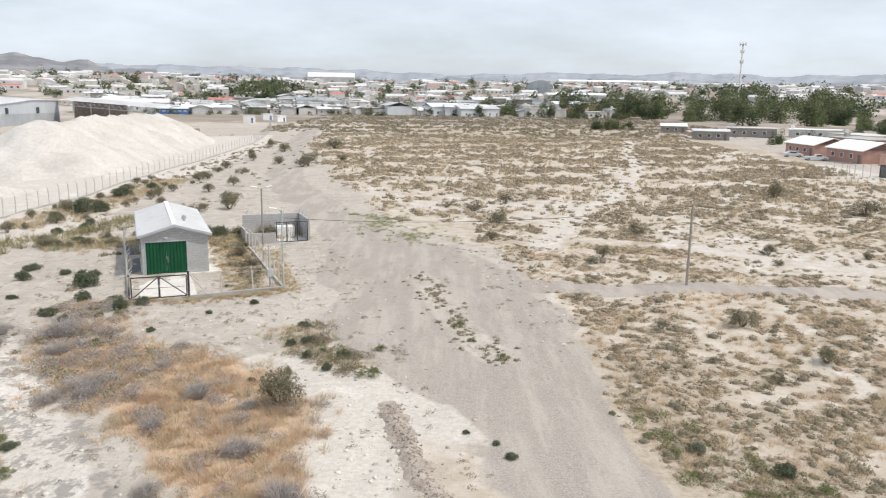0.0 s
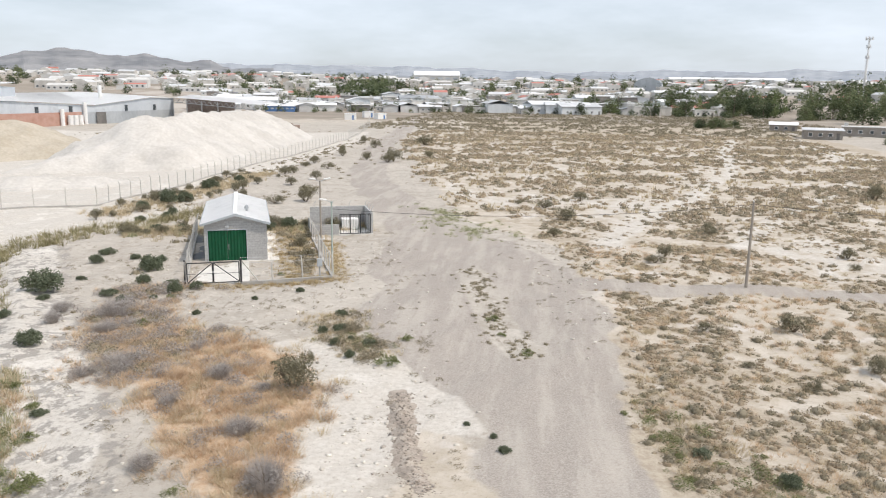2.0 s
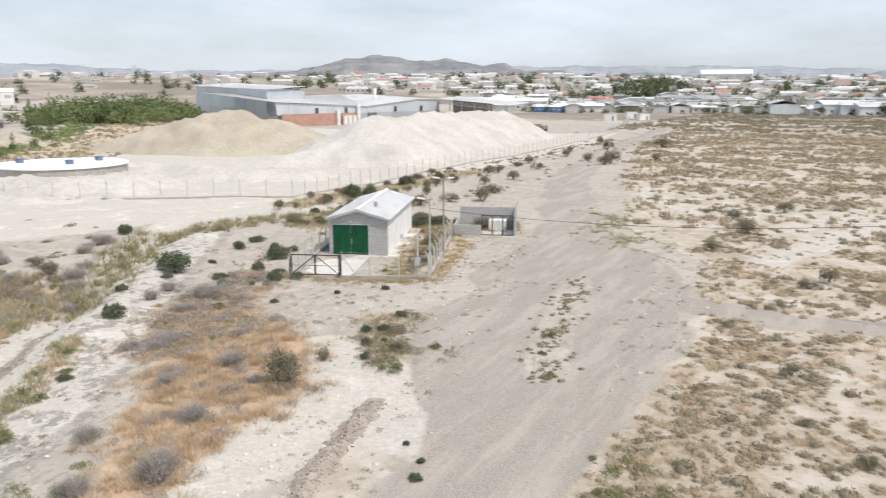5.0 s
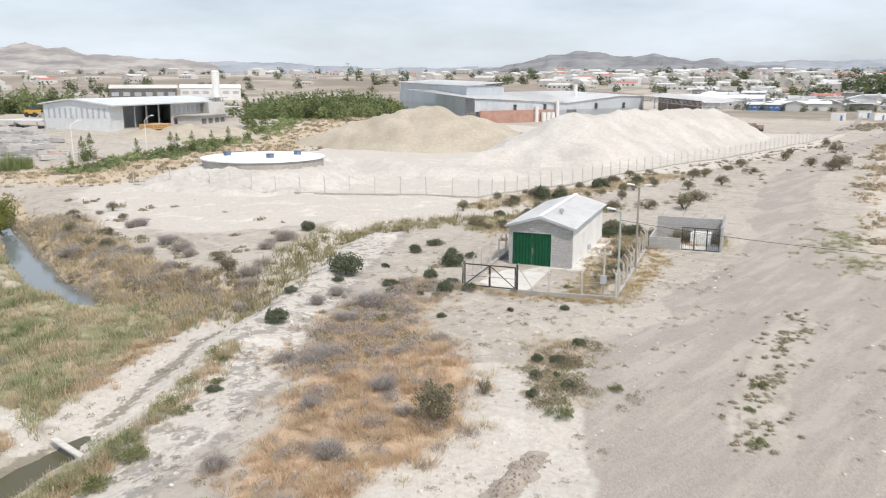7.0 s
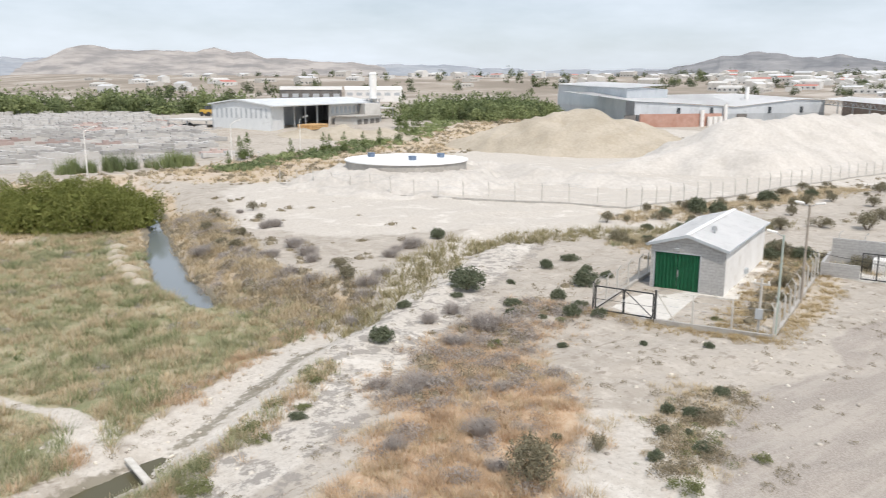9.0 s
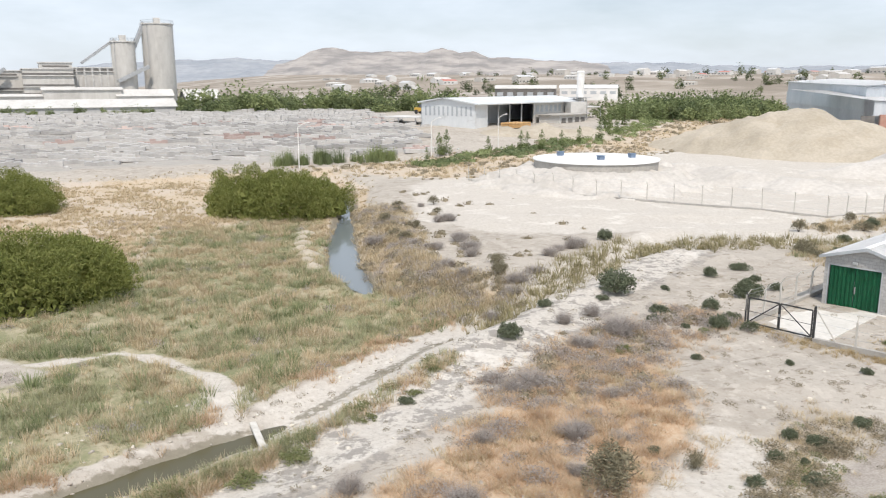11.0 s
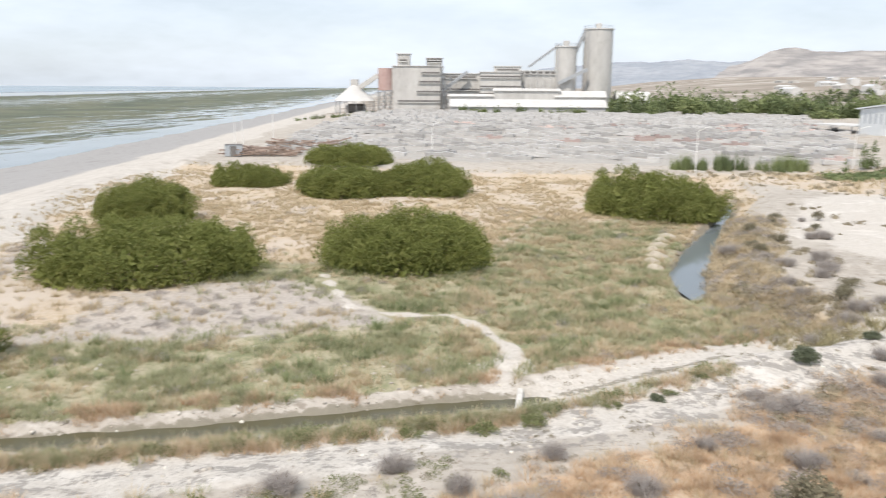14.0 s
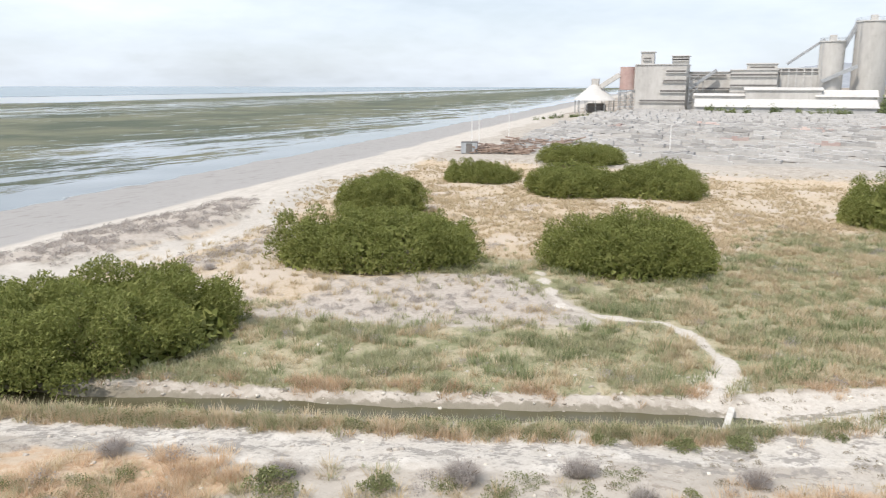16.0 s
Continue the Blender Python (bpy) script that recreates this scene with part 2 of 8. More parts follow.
white = np.maximum(white, 0.7 * area(gx, gy, [(-12.2, -8), (-15.8, -3.6), (-18.7, 0.7), (-22, 6), (-22.5, 9), (-19, 8), (-16.6, 4), (-15, -0.5), (-13, -5)], 0.6))
d_c, u_c = line_dist(gx, gy, CHANNEL)
in_marsh_side = area(gx, gy, MARSH, 1.0)
north = smooth01(gy, 9, 13)
white = np.maximum(white, 0.85 * north * (1 - smooth01(d_c, 2.2, 3.3)))
white = np.maximum(white, 0.5 * (1 - north) * in_marsh_side * (1 - smooth01(np.abs(d_c - 1.65), 0.12, 0.4)))
d_v, _ = line_dist(gx, gy, [(36.7, 257), (68.7, 242), (63, 190), (64, 170), (66, 155), (70, 143), (69, 123), (74, 100)])
white = np.maximum(white, 0.75 * (1 - smooth01(d_v, 2.5, 6)))
d_v, _ = line_dist(gx, gy, [(12, 61), (22, 82), (40, 112), (51, 142), (66, 200)])
white = np.maximum(white, 0.6 * (1 - smooth01(d_v, 0.8, 1.9)))
d_p, u_p = line_dist(gx, gy, [(-51.4, -6.7), (-46.5, -3.8), (-43.3, -1.7), (-41.5, 2.0), (-42.4, 5.4), (-40.1, 7.9), (-36.6, 9.7), (-34.4, 10.3), (-31, 9.7)])
d_f, _ = line_dist(gx, gy, [(-104, 52), (-83, 57.2), (-58, 73.4), (-57, 122), (-57.2, 190)])
white = np.maximum(white, area(gx, gy, [(-57, 50), (-62, 38), (-72, 33), (-98, 41), (-110, 52), (-100, 62), (-140, 95), (-185, 200), (-60, 235), (-52, 180), (-50, 100), (-46, 62)], 3))
p_w = 0.3 + 0.9 * smooth01(u_p, 0.72, 0.95) + 0.25 * waves(gx, gy, 5, 16)
path = 0.8 - 0.8 * smooth01(d_p + 0.3 * waves(gx, gy, 4, 15), p_w - 0.2, p_w + 0.5)
marsh = area(gx, gy, MARSH, 1.5)
green = marsh * area(gx, gy, [(-38, 27), (-27.5, 6), (-14, -26), (-26, -27), (-40, -13), (-52, -18), (-63, 6), (-80, 8), (-84, 24), (-60, 22)], 4)
ditch_free = smooth01(d_c, 1.7 + 0.6 * north, 2.05 + 1.25 * north)
straw = marsh * (1 - green) * ditch_free
green = green * ditch_free
ORANGE = [(-31.6, 28.5), (-30.5, 31.2), (-26, 30), (-21, 28), (-19, 25), (-16.3, 22), (-15.8, 16), (-14.5, 11), (-16, 9.8), (-18.2, 11.6), (-21.6, 16), (-24.4, 19.6), (-28.6, 25)]
ORANGE_SOUTH = [(-7, -15), (-11, -12), (-13.4, -5.5), (-12, -2.5), (-9.5, -4), (-6, -10)]
orange = np.maximum(area(gx, gy, ORANGE, 1.8), area(gx, gy, ORANGE_SOUTH, 1.5))
BARE = [(-31, -19), (-43, -21), (-50, -9), (-44, -1), (-40, 2), (-35, -7)]
green = green * (1 - area(gx, gy, BARE, 2.0))
plain = area(gx, gy, [(-3, 20), (-1.5, 10), (30, -10), (75, 60), (72, 130), (80, 240), (60, 420), (-60, 440), (-40, 190), (-26, 120), (-14, 72), (-4, 58), (-2, 40)], 2.0)
seas = seaward(gx, gy)


SANDY = ([(-21.6, 110), (-10.9, 97.5), (0.1, 95.5), (11.9, 99.6), (22.6, 138), (31.7, 158), (29.3, 139), (14.5, 97), (10.6, 85.7), (4.5, 74.4), (0.3, 62.5), (-1.6, 78), (-5.2, 84.4), (-15, 81.4), (-23.2, 93.4)], [(16.5, 68), (21.9, 65.2), (30.8, 56.7), (42, 50), (38, 42), (25.6, 47.4), (14, 48.8), (12.6, 57.7)], [(10.3, 30.3), (11.4, 29.9), (11.7, 26.6), (10.7, 24.2), (9, 24.9), (9.4, 28.4)])
TRAIL = [(49.9, 229), (37.7, 183), (27.9, 133), (14.5, 97), (8.2, 84.6), (-0.1, 59.6)]


def sandy(x, y):
    """Bare sandy hollows and the trail through the scrub."""
    out = 1 - smooth01(line_dist(x, y, TRAIL)[0] + 0.5 * waves(x, y, 7, 58), 1.0, 2.4)
    for poly, soft in zip(SANDY, (5.0, 3.0, 0.6)):
        out = np.maximum(out, area(x + 2.0 * waves(x, y, 11, 59), y + 3.0 * waves(x, y, 13, 60), poly, soft) * (0.88 if soft > 1 else 1))
    return out


def shrubby(x, y):
    """Where the steppe's scrub grows: patches at two sizes."""
    near = smooth01(waves(x, y, 9, 61) + 0.6 * waves(x, y, 3, 62) + 0.7 * smooth01(34 - y, 0, 12), -0.3, 0.45)
    wide = smooth01(waves(x, y, 26, 67) + 0.6 * waves(x, y, 9, 68), -0.25, 0.5)
    return (near * smooth01(90 - np.hypot(x, y), -30, 30) + wide * smooth01(np.hypot(x, y) - 90, -30, 30)) * (1 - 0.92 * sandy(x, y))


cover = plain * np.maximum(shrubby(gx, gy), 0.75 * smooth01(gy, 150, 230) * (1 - sandy(gx, gy))) * smooth01(gx + 0.1 * gy, -8, -2)
white = np.maximum(white, 0.62 * sandy(gx, gy) * plain)
SITE = [(-104, 50), (-124, 30), (-132, 45), (-140, 70), (-152, 100), (-185, 150), (-215, 205), (-195, 205), (-160, 150), (-138, 118), (-118, 84), (-112, 62)]
plain = np.maximum(plain, area(gx, gy, SITE, 4))
straw = np.maximum(straw, 0.72 * area(gx, gy, SITE, 5))
plain = np.maximum(plain, area(gx, gy, [(-12, 20.5), (-9.2, 17.5), (-7.4, 15.5), (-6.5, 12), (-8, 8), (-12, 9), (-10.8, 14)], 1.0))
plain = np.maximum(plain, 0.7 * area(gx, gy, [(-24, 43), (-30, 60), (-26, 61), (-21, 47)], 0.8))
yard = area(gx, gy, [(-140, -48), (-136, 20), (-146, 62), (-200, 72), (-330, 60), (-360, -20), (-330, -75), (-200, -66)], 8)
far = smooth01(np.hypot(gx, gy), 250, 420)
stain = np.exp(-((d_t - 1.4) / 1.6) ** 2)
plain = np.maximum(plain, 0.85 * smooth01(np.hypot(gx, gy), 230, 380))
bare = 0.8 * area(gx, gy, BARE, 5.0)
tide = 0.5 + 0.22 * np.exp(-((seas - 13) / 9) ** 2) + 0.03 * np.exp(-((seas - 50) / 30) ** 2) - 0.10 * np.exp(-((seas - 150) / 90) ** 2) + 0.16 * smooth01(seas, 330, 560) - 0.14 * np.exp(-((seas - 420) / 60) ** 2)
SAND_ROAD = [(-20, -45), (-28.3, -41), (-34, -38.6), (-41, -38.2), (-51, -39.4), (-58, -41), (-79, -53), (-106, -62), (-140, -66)]
DUNES = [(-33, -42.5), (-44, -41.5), (-54, -42), (-62, -46), (-72, -54.5), (-57, -55), (-47, -56.5), (-37, -51), (-26, -50)]
DUNES_IN = [(-34, -36), (-41, -35.8), (-51, -37), (-60, -38.5), (-57, -33), (-46, -31), (-37, -32)]
path = np.maximum(path, 0.8 - 0.8 * smooth01(line_dist(gx, gy, SAND_ROAD)[0] + 0.4 * waves(gx, gy, 7, 18), 1.2, 2.3))
shore_line = seas + 2.2 * waves(gx, gy, 38, 19) + 0.8 * waves(gx, gy, 11, 20)
beach = smooth01(shore_line, -34, -26) * (1 - 0.85 * area(gx, gy, DUNES, 1.5)) * (1 - area(gx, gy, DUNES_IN, 1.5))
bare = np.maximum(bare, 0.7 * np.maximum(area(gx, gy, DUNES, 1.5), area(gx, gy, DUNES_IN, 1.5)))
wet = smooth01(shore_line, -13.5, -7)
flats = smooth01(shore_line, 8, 15)
d_w, _ = line_dist(gx, gy, POND)
mud = np.maximum((1 - smooth01(d_c, 1.0, 1.5)) * (1 - north), 0.85 * (1 - smooth01(d_w, 1.0, 2.2)))
mud = np.maximum(mud, 0.62 * north * smooth01(u_c, 0.05, 0.2) * (1 - smooth01(np.abs(d_c - 0.4 * waves(gx, gy, 7, 17)), 0.25, 0.8)))

ny, nx = gx.shape
gv = np.stack([gx.ravel(), gy.ravel(), gz.ravel()], 1)
i0 = (np.arange(ny - 1)[:, None] * nx + np.arange(nx - 1)[None, :]).ravel()
gf = np.stack([i0, i0 + 1, i0 + nx + 1, i0 + nx], 1)
gme = bpy.data.meshes.new("ground")
gme.vertices.add(len(gv))
gme.vertices.foreach_set("co", gv.ravel())
gme.loops.add(gf.size)
gme.loops.foreach_set("vertex_index", gf.ravel())
gme.polygons.add(len(gf))
gme.polygons.foreach_set("loop_start", np.arange(len(gf)) * 4)
gme.polygons.foreach_set("use_smooth", np.ones(len(gf), bool))
gme.update(calc_edges=True)
for key, v in (("road", road), ("white", white), ("path", path), ("green", green), ("straw", straw), ("orange", orange), ("plain", plain), ("beach", beach), ("wet", wet), ("flats", flats), ("mud", mud), ("bare", bare), ("tide", tide), ("yard", yard), ("far", far), ("stain", stain), ("cover", cover)):
    gme.attributes.new(key, "FLOAT", "POINT").data.foreach_set("value", v.ravel().astype(np.float32))


def ground_material():
    m, t, p = nodes_of("ground")
    geo = t.nodes.new("ShaderNodeNewGeometry").outputs["Position"]

    def mask(key, edge, lo=0.35, hi=0.65):
        a = t.nodes.new("ShaderNodeAttribute")
        a.attribute_name = key
        return span(t, calc(t, "ADD", a.outputs["Fac"], calc(t, "MULTIPLY", calc(t, "SUBTRACT", edge, 0.5), 1.1)), lo, hi)

    n_big, n_mid = noise_node(t, 0.09, 5, 0.6, geo), noise_node(t, 0.55, 6, 0.65, geo)
    n_fine, n_grit = noise_node(t, 3.2, 5, 0.65, geo), noise_node(t, 14, 3, 0.6, geo)
    sand = mix_rgb(t, span(t, n_mid, 0.3, 0.7), (0.345, 0.308, 0.262), (0.46, 0.42, 0.37))
    sand = mix_rgb(t, span(t, n_big, 0.4, 0.62), sand, (0.45, 0.41, 0.36))
    sand = mix_rgb(t, calc(t, "MULTIPLY", span(t, n_fine, 0.52, 0.7), 0.55), sand, (0.30, 0.265, 0.22))
    tan = mix_rgb(t, span(t, n_mid, 0.35, 0.65), (0.435, 0.378, 0.305), (0.535, 0.482, 0.415))
    tan = mix_rgb(t, calc(t, "MULTIPLY", span(t, n_fine, 0.52, 0.7), 0.6), tan, (0.34, 0.29, 0.215))
    tan = mix_rgb(t, span(t, noise_node(t, 0.16, 6, 0.68, geo), 0.55, 0.63), tan, (0.56, 0.515, 0.465))
    crust = span(t, noise_node(t, 0.9, 8, 0.72, geo), 0.52, 0.6)
    sand = mix_rgb(t, calc(t, "MULTIPLY", crust, 0.6), sand, (0.53, 0.49, 0.435))
    scratch = span(t, noise_node(t, 1.6, 6, 0.75, geo, (1.0, 0.4, 1.0)), 0.56, 0.64)
    sand = mix_rgb(t, calc(t, "MULTIPLY", scratch, 0.8), sand, (0.26, 0.225, 0.185))
    col = mix_rgb(t, mask("plain", n_mid), sand, tan)
    litter0 = mix_rgb(t, span(t, n_fine, 0.35, 0.65), (0.325, 0.27, 0.205), (0.45, 0.39, 0.31))
    col = mix_rgb(t, calc(t, "MULTIPLY", mask("cover", n_mid), 0.85), col, litter0)
    steppe = mix_rgb(t, span(t, noise_node(t, 0.012, 6, 0.65, geo), 0.38, 0.62), (0.25, 0.215, 0.175), (0.355, 0.31, 0.26))
    steppe = mix_rgb(t, calc(t, "MULTIPLY", span(t, noise_node(t, 0.006, 7, 0.7, geo), 0.52, 0.6), 0.8), steppe, (0.48, 0.44, 0.395))
    col = mix_rgb(t, mask("far", n_big), col, steppe)
    col = mix_rgb(t, calc(t, "MULTIPLY", mask("yard", n_big), 0.8), col, mix_rgb(t, n_mid, (0.30, 0.285, 0.265), (0.44, 0.425, 0.40)))
    bright = mix_rgb(t, span(t, n_fine, 0.3, 0.72), (0.58, 0.545, 0.495), (0.48, 0.44, 0.39))
    bright = mix_rgb(t, span(t, noise_node(t, 0.28, 6, 0.7, geo), 0.54, 0.64), bright, (0.63, 0.595, 0.545))
    bright = mix_rgb(t, calc(t, "MULTIPLY", span(t, noise_node(t, 5.5, 5, 0.75, geo), 0.57, 0.64), 0.55), bright, (0.30, 0.275, 0.24))
    col = mix_rgb(t, mask("white", n_mid), col, bright)
    blot = calc(t, "MULTIPLY", span(t, noise_node(t, 0.8, 8, 0.74, geo), 0.49, 0.56), mask("stain", n_fine))
    col = mix_rgb(t, calc(t, "MULTIPLY", blot, 0.8), col, mix_rgb(t, n_grit, (0.20, 0.185, 0.17), (0.34, 0.315, 0.285)))
    gravel = mix_rgb(t, span(t, n_grit, 0.35, 0.65), (0.28, 0.247, 0.217), (0.40, 0.362, 0.325))
    gravel = mix_rgb(t, calc(t, "MULTIPLY", span(t, noise_node(t, 0.75, 6, 0.66, geo, (1.0, 0.14, 1.0)), 0.45, 0.62), 0.55), gravel, (0.47, 0.43, 0.38))
    gravel = mix_rgb(t, calc(t, "MULTIPLY", span(t, n_fine, 0.55, 0.7), 0.4), gravel, (0.24, 0.21, 0.185))
    col = mix_rgb(t, calc(t, "MULTIPLY", mask("road", n_mid), 0.92), col, gravel)
    rust = mix_rgb(t, span(t, n_fine, 0.35, 0.65), (0.44, 0.29, 0.175), (0.54, 0.42, 0.30))
    rust = mix_rgb(t, calc(t, "MULTIPLY", span(t, n_mid, 0.5, 0.64), 0.7), rust, (0.47, 0.39, 0.30))
    col = mix_rgb(t, calc(t, "MULTIPLY", mask("orange", n_mid), 0.9), col, rust)
    litter = mix_rgb(t, span(t, n_fine, 0.35, 0.65), (0.45, 0.355, 0.245), (0.55, 0.465, 0.36))
    litter = mix_rgb(t, span(t, n_big, 0.45, 0.6), litter, (0.52, 0.45, 0.375))
    col = mix_rgb(t, mask("straw", n_mid), col, litter)
    turf = mix_rgb(t, span(t, n_mid, 0.36, 0.64), (0.225, 0.232, 0.13), (0.43, 0.38, 0.27))
    turf = mix_rgb(t, span(t, n_fine, 0.5, 0.7), turf, (0.17, 0.175, 0.085))
    col = mix_rgb(t, mask("green", n_mid), col, turf)
    col = mix_rgb(t, calc(t, "MULTIPLY", mask("bare", n_mid), 0.9), col, mix_rgb(t, span(t, n_fine, 0.35, 0.65), (0.385, 0.34, 0.295), (0.49, 0.445, 0.40)))
    col = mix_rgb(t, mask("path", n_fine), col, bright)
    col = mix_rgb(t, calc(t, "MULTIPLY", mask("mud", n_fine), 0.85), col, mix_rgb(t, n_fine, (0.15, 0.135, 0.095), (0.27, 0.245, 0.195)))
    speck = calc(t, "MULTIPLY", span(t, noise_node(t, 6.5, 5, 0.75, geo), 0.58, 0.66), 0.5)
    col = mix_rgb(t, speck, col, mix_rgb(t, n_grit, (0.19, 0.165, 0.135), (0.32, 0.285, 0.24)))
    shore = mix_rgb(t, span(t, n_mid, 0.3, 0.7), (0.47, 0.435, 0.39), (0.555, 0.52, 0.47))
    wrack = calc(t, "MULTIPLY", span(t, noise_node(t, 0.5, 6, 0.7, geo, (0.5, 1.6, 1.0)), 0.56, 0.62), 0.6)
    shore = mix_rgb(t, wrack, shore, (0.35, 0.315, 0.275))
    shore = mix_rgb(t, calc(t, "MULTIPLY", span(t, n_fine, 0.62, 0.7), 0.5), shore, (0.22, 0.19, 0.15))
    col = mix_rgb(t, mask("beach", n_mid), col, shore)
    m_wet = mask("wet", n_mid, 0.25, 0.85)
    col = mix_rgb(t, m_wet, col, mix_rgb(t, wrack, mix_rgb(t, n_mid, (0.30, 0.285, 0.27), (0.365, 0.35, 0.335)), (0.22, 0.205, 0.185)))
    algae = mix_rgb(t, span(t, noise_node(t, 0.02, 5, 0.65, geo), 0.4, 0.6), (0.058, 0.072, 0.036), (0.145, 0.145, 0.082))
    m_flat = mask("flats", noise_node(t, 0.06, 5, 0.65, geo))
    tide = t.nodes.new("ShaderNodeAttribute")
    tide.attribute_name = "tide"
    streaks = calc(t, "ADD", calc(t, "MULTIPLY", noise_node(t, 0.05, 8, 0.75, geo, (0.35, 2.0, 1.0)), 0.6), calc(t, "MULTIPLY", noise_node(t, 0.4, 6, 0.75, geo, (0.3, 1.6, 1.0)), 0.4))
    pools = span(t, calc(t, "ADD", streaks, calc(t, "SUBTRACT", tide.outputs["Fac"], 0.5)), 0.485, 0.515)
    col = mix_rgb(t, m_flat, col, mix_rgb(t, pools, algae, (0.10, 0.12, 0.13)))
    t.links.new(col, p.inputs["Base Color"])
    shiny = calc(t, "MULTIPLY", m_flat, pools)
    rough = calc(t, "SUBTRACT", 0.95, calc(t, "MULTIPLY", m_wet, 0.35))
    t.links.new(calc(t, "SUBTRACT", rough, calc(t, "MULTIPLY", shiny, 0.72)), p.inputs["Roughness"])
    p.inputs["Specular IOR Level"].default_value = 0.3
    h = calc(t, "ADD", calc(t, "MULTIPLY", n_fine, 0.6), calc(t, "MULTIPLY", n_grit, 0.25))
    bump_to(t, p, calc(t, "MULTIPLY", h, calc(t, "SUBTRACT", 1.0, shiny)), 0.85, 0.12)
    return m


gme.materials.append(ground_material())
ground = tagged(new("ground", gme), "pale dry sandy ground with gravel track, marsh and beach", "ground", kind="structure")

# ---- vegetation kit ----
def leaf_tris(g, pos, size, up=None, flat=0.5):
    """Small three-cornered leaves at the given places."""
    n = len(pos)
    a = g.normal(size=(n, 3))
    a /= np.linalg.norm(a, axis=1, keepdims=True)
    b = np.cross(a, g.normal(size=(n, 3)))
    b /= np.linalg.norm(b, axis=1, keepdims=True) + 1e-9
    s = size * g.uniform(0.6, 1.4, (n, 1))
    v = np.stack([pos + a * s, pos - a * s * 0.5 + b * s * flat, pos - a * s * 0.5 - b * s * flat], 1)
    return v.reshape(-1, 3), np.arange(n * 3).reshape(-1, 3)


def dome_points(g, n, blobs, low=-0.15, shell=0.6):
    """Places in the outer shell of a heap of rounded lumps (x, y, z, rx, ry, rz)."""
    blobs = np.asarray(blobs, float)
    w = blobs[:, 3] * blobs[:, 5]
    k = g.choice(len(blobs), n, p=w / w.sum())
    d = g.normal(size=(n, 3))
    d /= np.linalg.norm(d, axis=1, keepdims=True)
    d[:, 2] = np.where(d[:, 2] < low, -d[:, 2], d[:, 2])
    r = shell + (1.08 - shell) * g.uniform(0, 1, (n, 1)) ** 0.6
    p = blobs[k, :3] + d * r * blobs[k, 3:]
    p[:, 2] = np.abs(p[:, 2])
    return p


def lumps(g, rx, ry, h, n, size=0.42):
    """Random lumps that together fill a low dome."""
    out = []
    for i in range(n):
        a, r = g.uniform(0, 6.283), math.sqrt(g.uniform(0, 1)) * 0.74
        k = 1 - 0.55 * r * r
        out.append((math.cos(a) * r * rx, math.sin(a) * r * ry, h * 0.42 * k * g.uniform(0.5, 1.0), rx * size * g.uniform(0.7, 1.15), ry * size * g.uniform(0.7, 1.15), h * 0.55 * k * g.uniform(0.85, 1.1)))
    return out


def tuft(g, n, r, h, lean, w):
    """Stalks that spread from a foot."""
    a = g.uniform(0, 6.283, n)
    d = np.stack([np.cos(a), np.sin(a), np.zeros(n)], 1)
    side = np.stack([-np.sin(a), np.cos(a), np.zeros(n)], 1)
    base = d * (r * g.uniform(0, 1, (n, 1)))
    hh = h * g.uniform(0.55, 1.1, (n, 1))
    tip = base + d * hh * lean * g.uniform(0.2, 1.2, (n, 1)) + np.array([0, 0, 1]) * hh
    v = np.stack([base - side * w, base + side * w, tip], 1)
    return v.reshape(-1, 3), np.arange(n * 3).reshape(-1, 3)


def cushion(g, n, r, h, leaf, rings=3, seg=7):
    """A low rounded bush: an uneven dense body under a coat of small leaves."""
    a = np.arange(seg) * 6.283 / seg
    V = [np.array([[0, 0, h * 0.92]])]
    for k in range(1, rings + 1):
        e = 1.571 * k / rings
        k2 = g.uniform(0.78, 1.12, seg)
        V.append(np.stack([np.cos(a + 0.4 * k) * r * math.sin(e) * k2, np.sin(a + 0.4 * k) * r * 0.9 * math.sin(e) * k2, h * 0.92 * math.cos(e) * g.uniform(0.8, 1.15, seg) - (0.08 if k == rings else 0)], 1))
    V = np.concatenate(V) * np.array([0.74, 0.74, 0.78])
    i = np.arange(seg)
    j = (i + 1) % seg
    F = [np.stack([0 * i, 1 + i, 1 + j], 1)]
    for k in range(rings - 1):
        o, q = 1 + k * seg, 1 + (k + 1) * seg
        F += [np.stack([o + i, q + i, q + j], 1), np.stack([o + i, q + j, o + j], 1)]
    lv, lf = leaf_tris(g, dome_points(g, n, [(0, 0, 0, r, r * 0.9, h), (r * 0.35, -r * 0.2, 0, r * 0.7, r * 0.75, h * 0.8), (-r * 0.3, r * 0.35, 0, r * 0.65, r * 0.6, h * 0.7)], 0.0, 0.72), leaf)
    return np.concatenate([V, lv]), np.concatenate(F + [lf + len(V)])


def open_cushion(g, n, r, h, leaf):
    p = dome_points(g, n, [(0, 0, 0, r, r * 0.85, h), (r * 0.3, r * 0.2, 0, r * 0.7, r * 0.7, h * 0.8)], 0.0, 0.55)
    return leaf_tris(g, p, leaf)


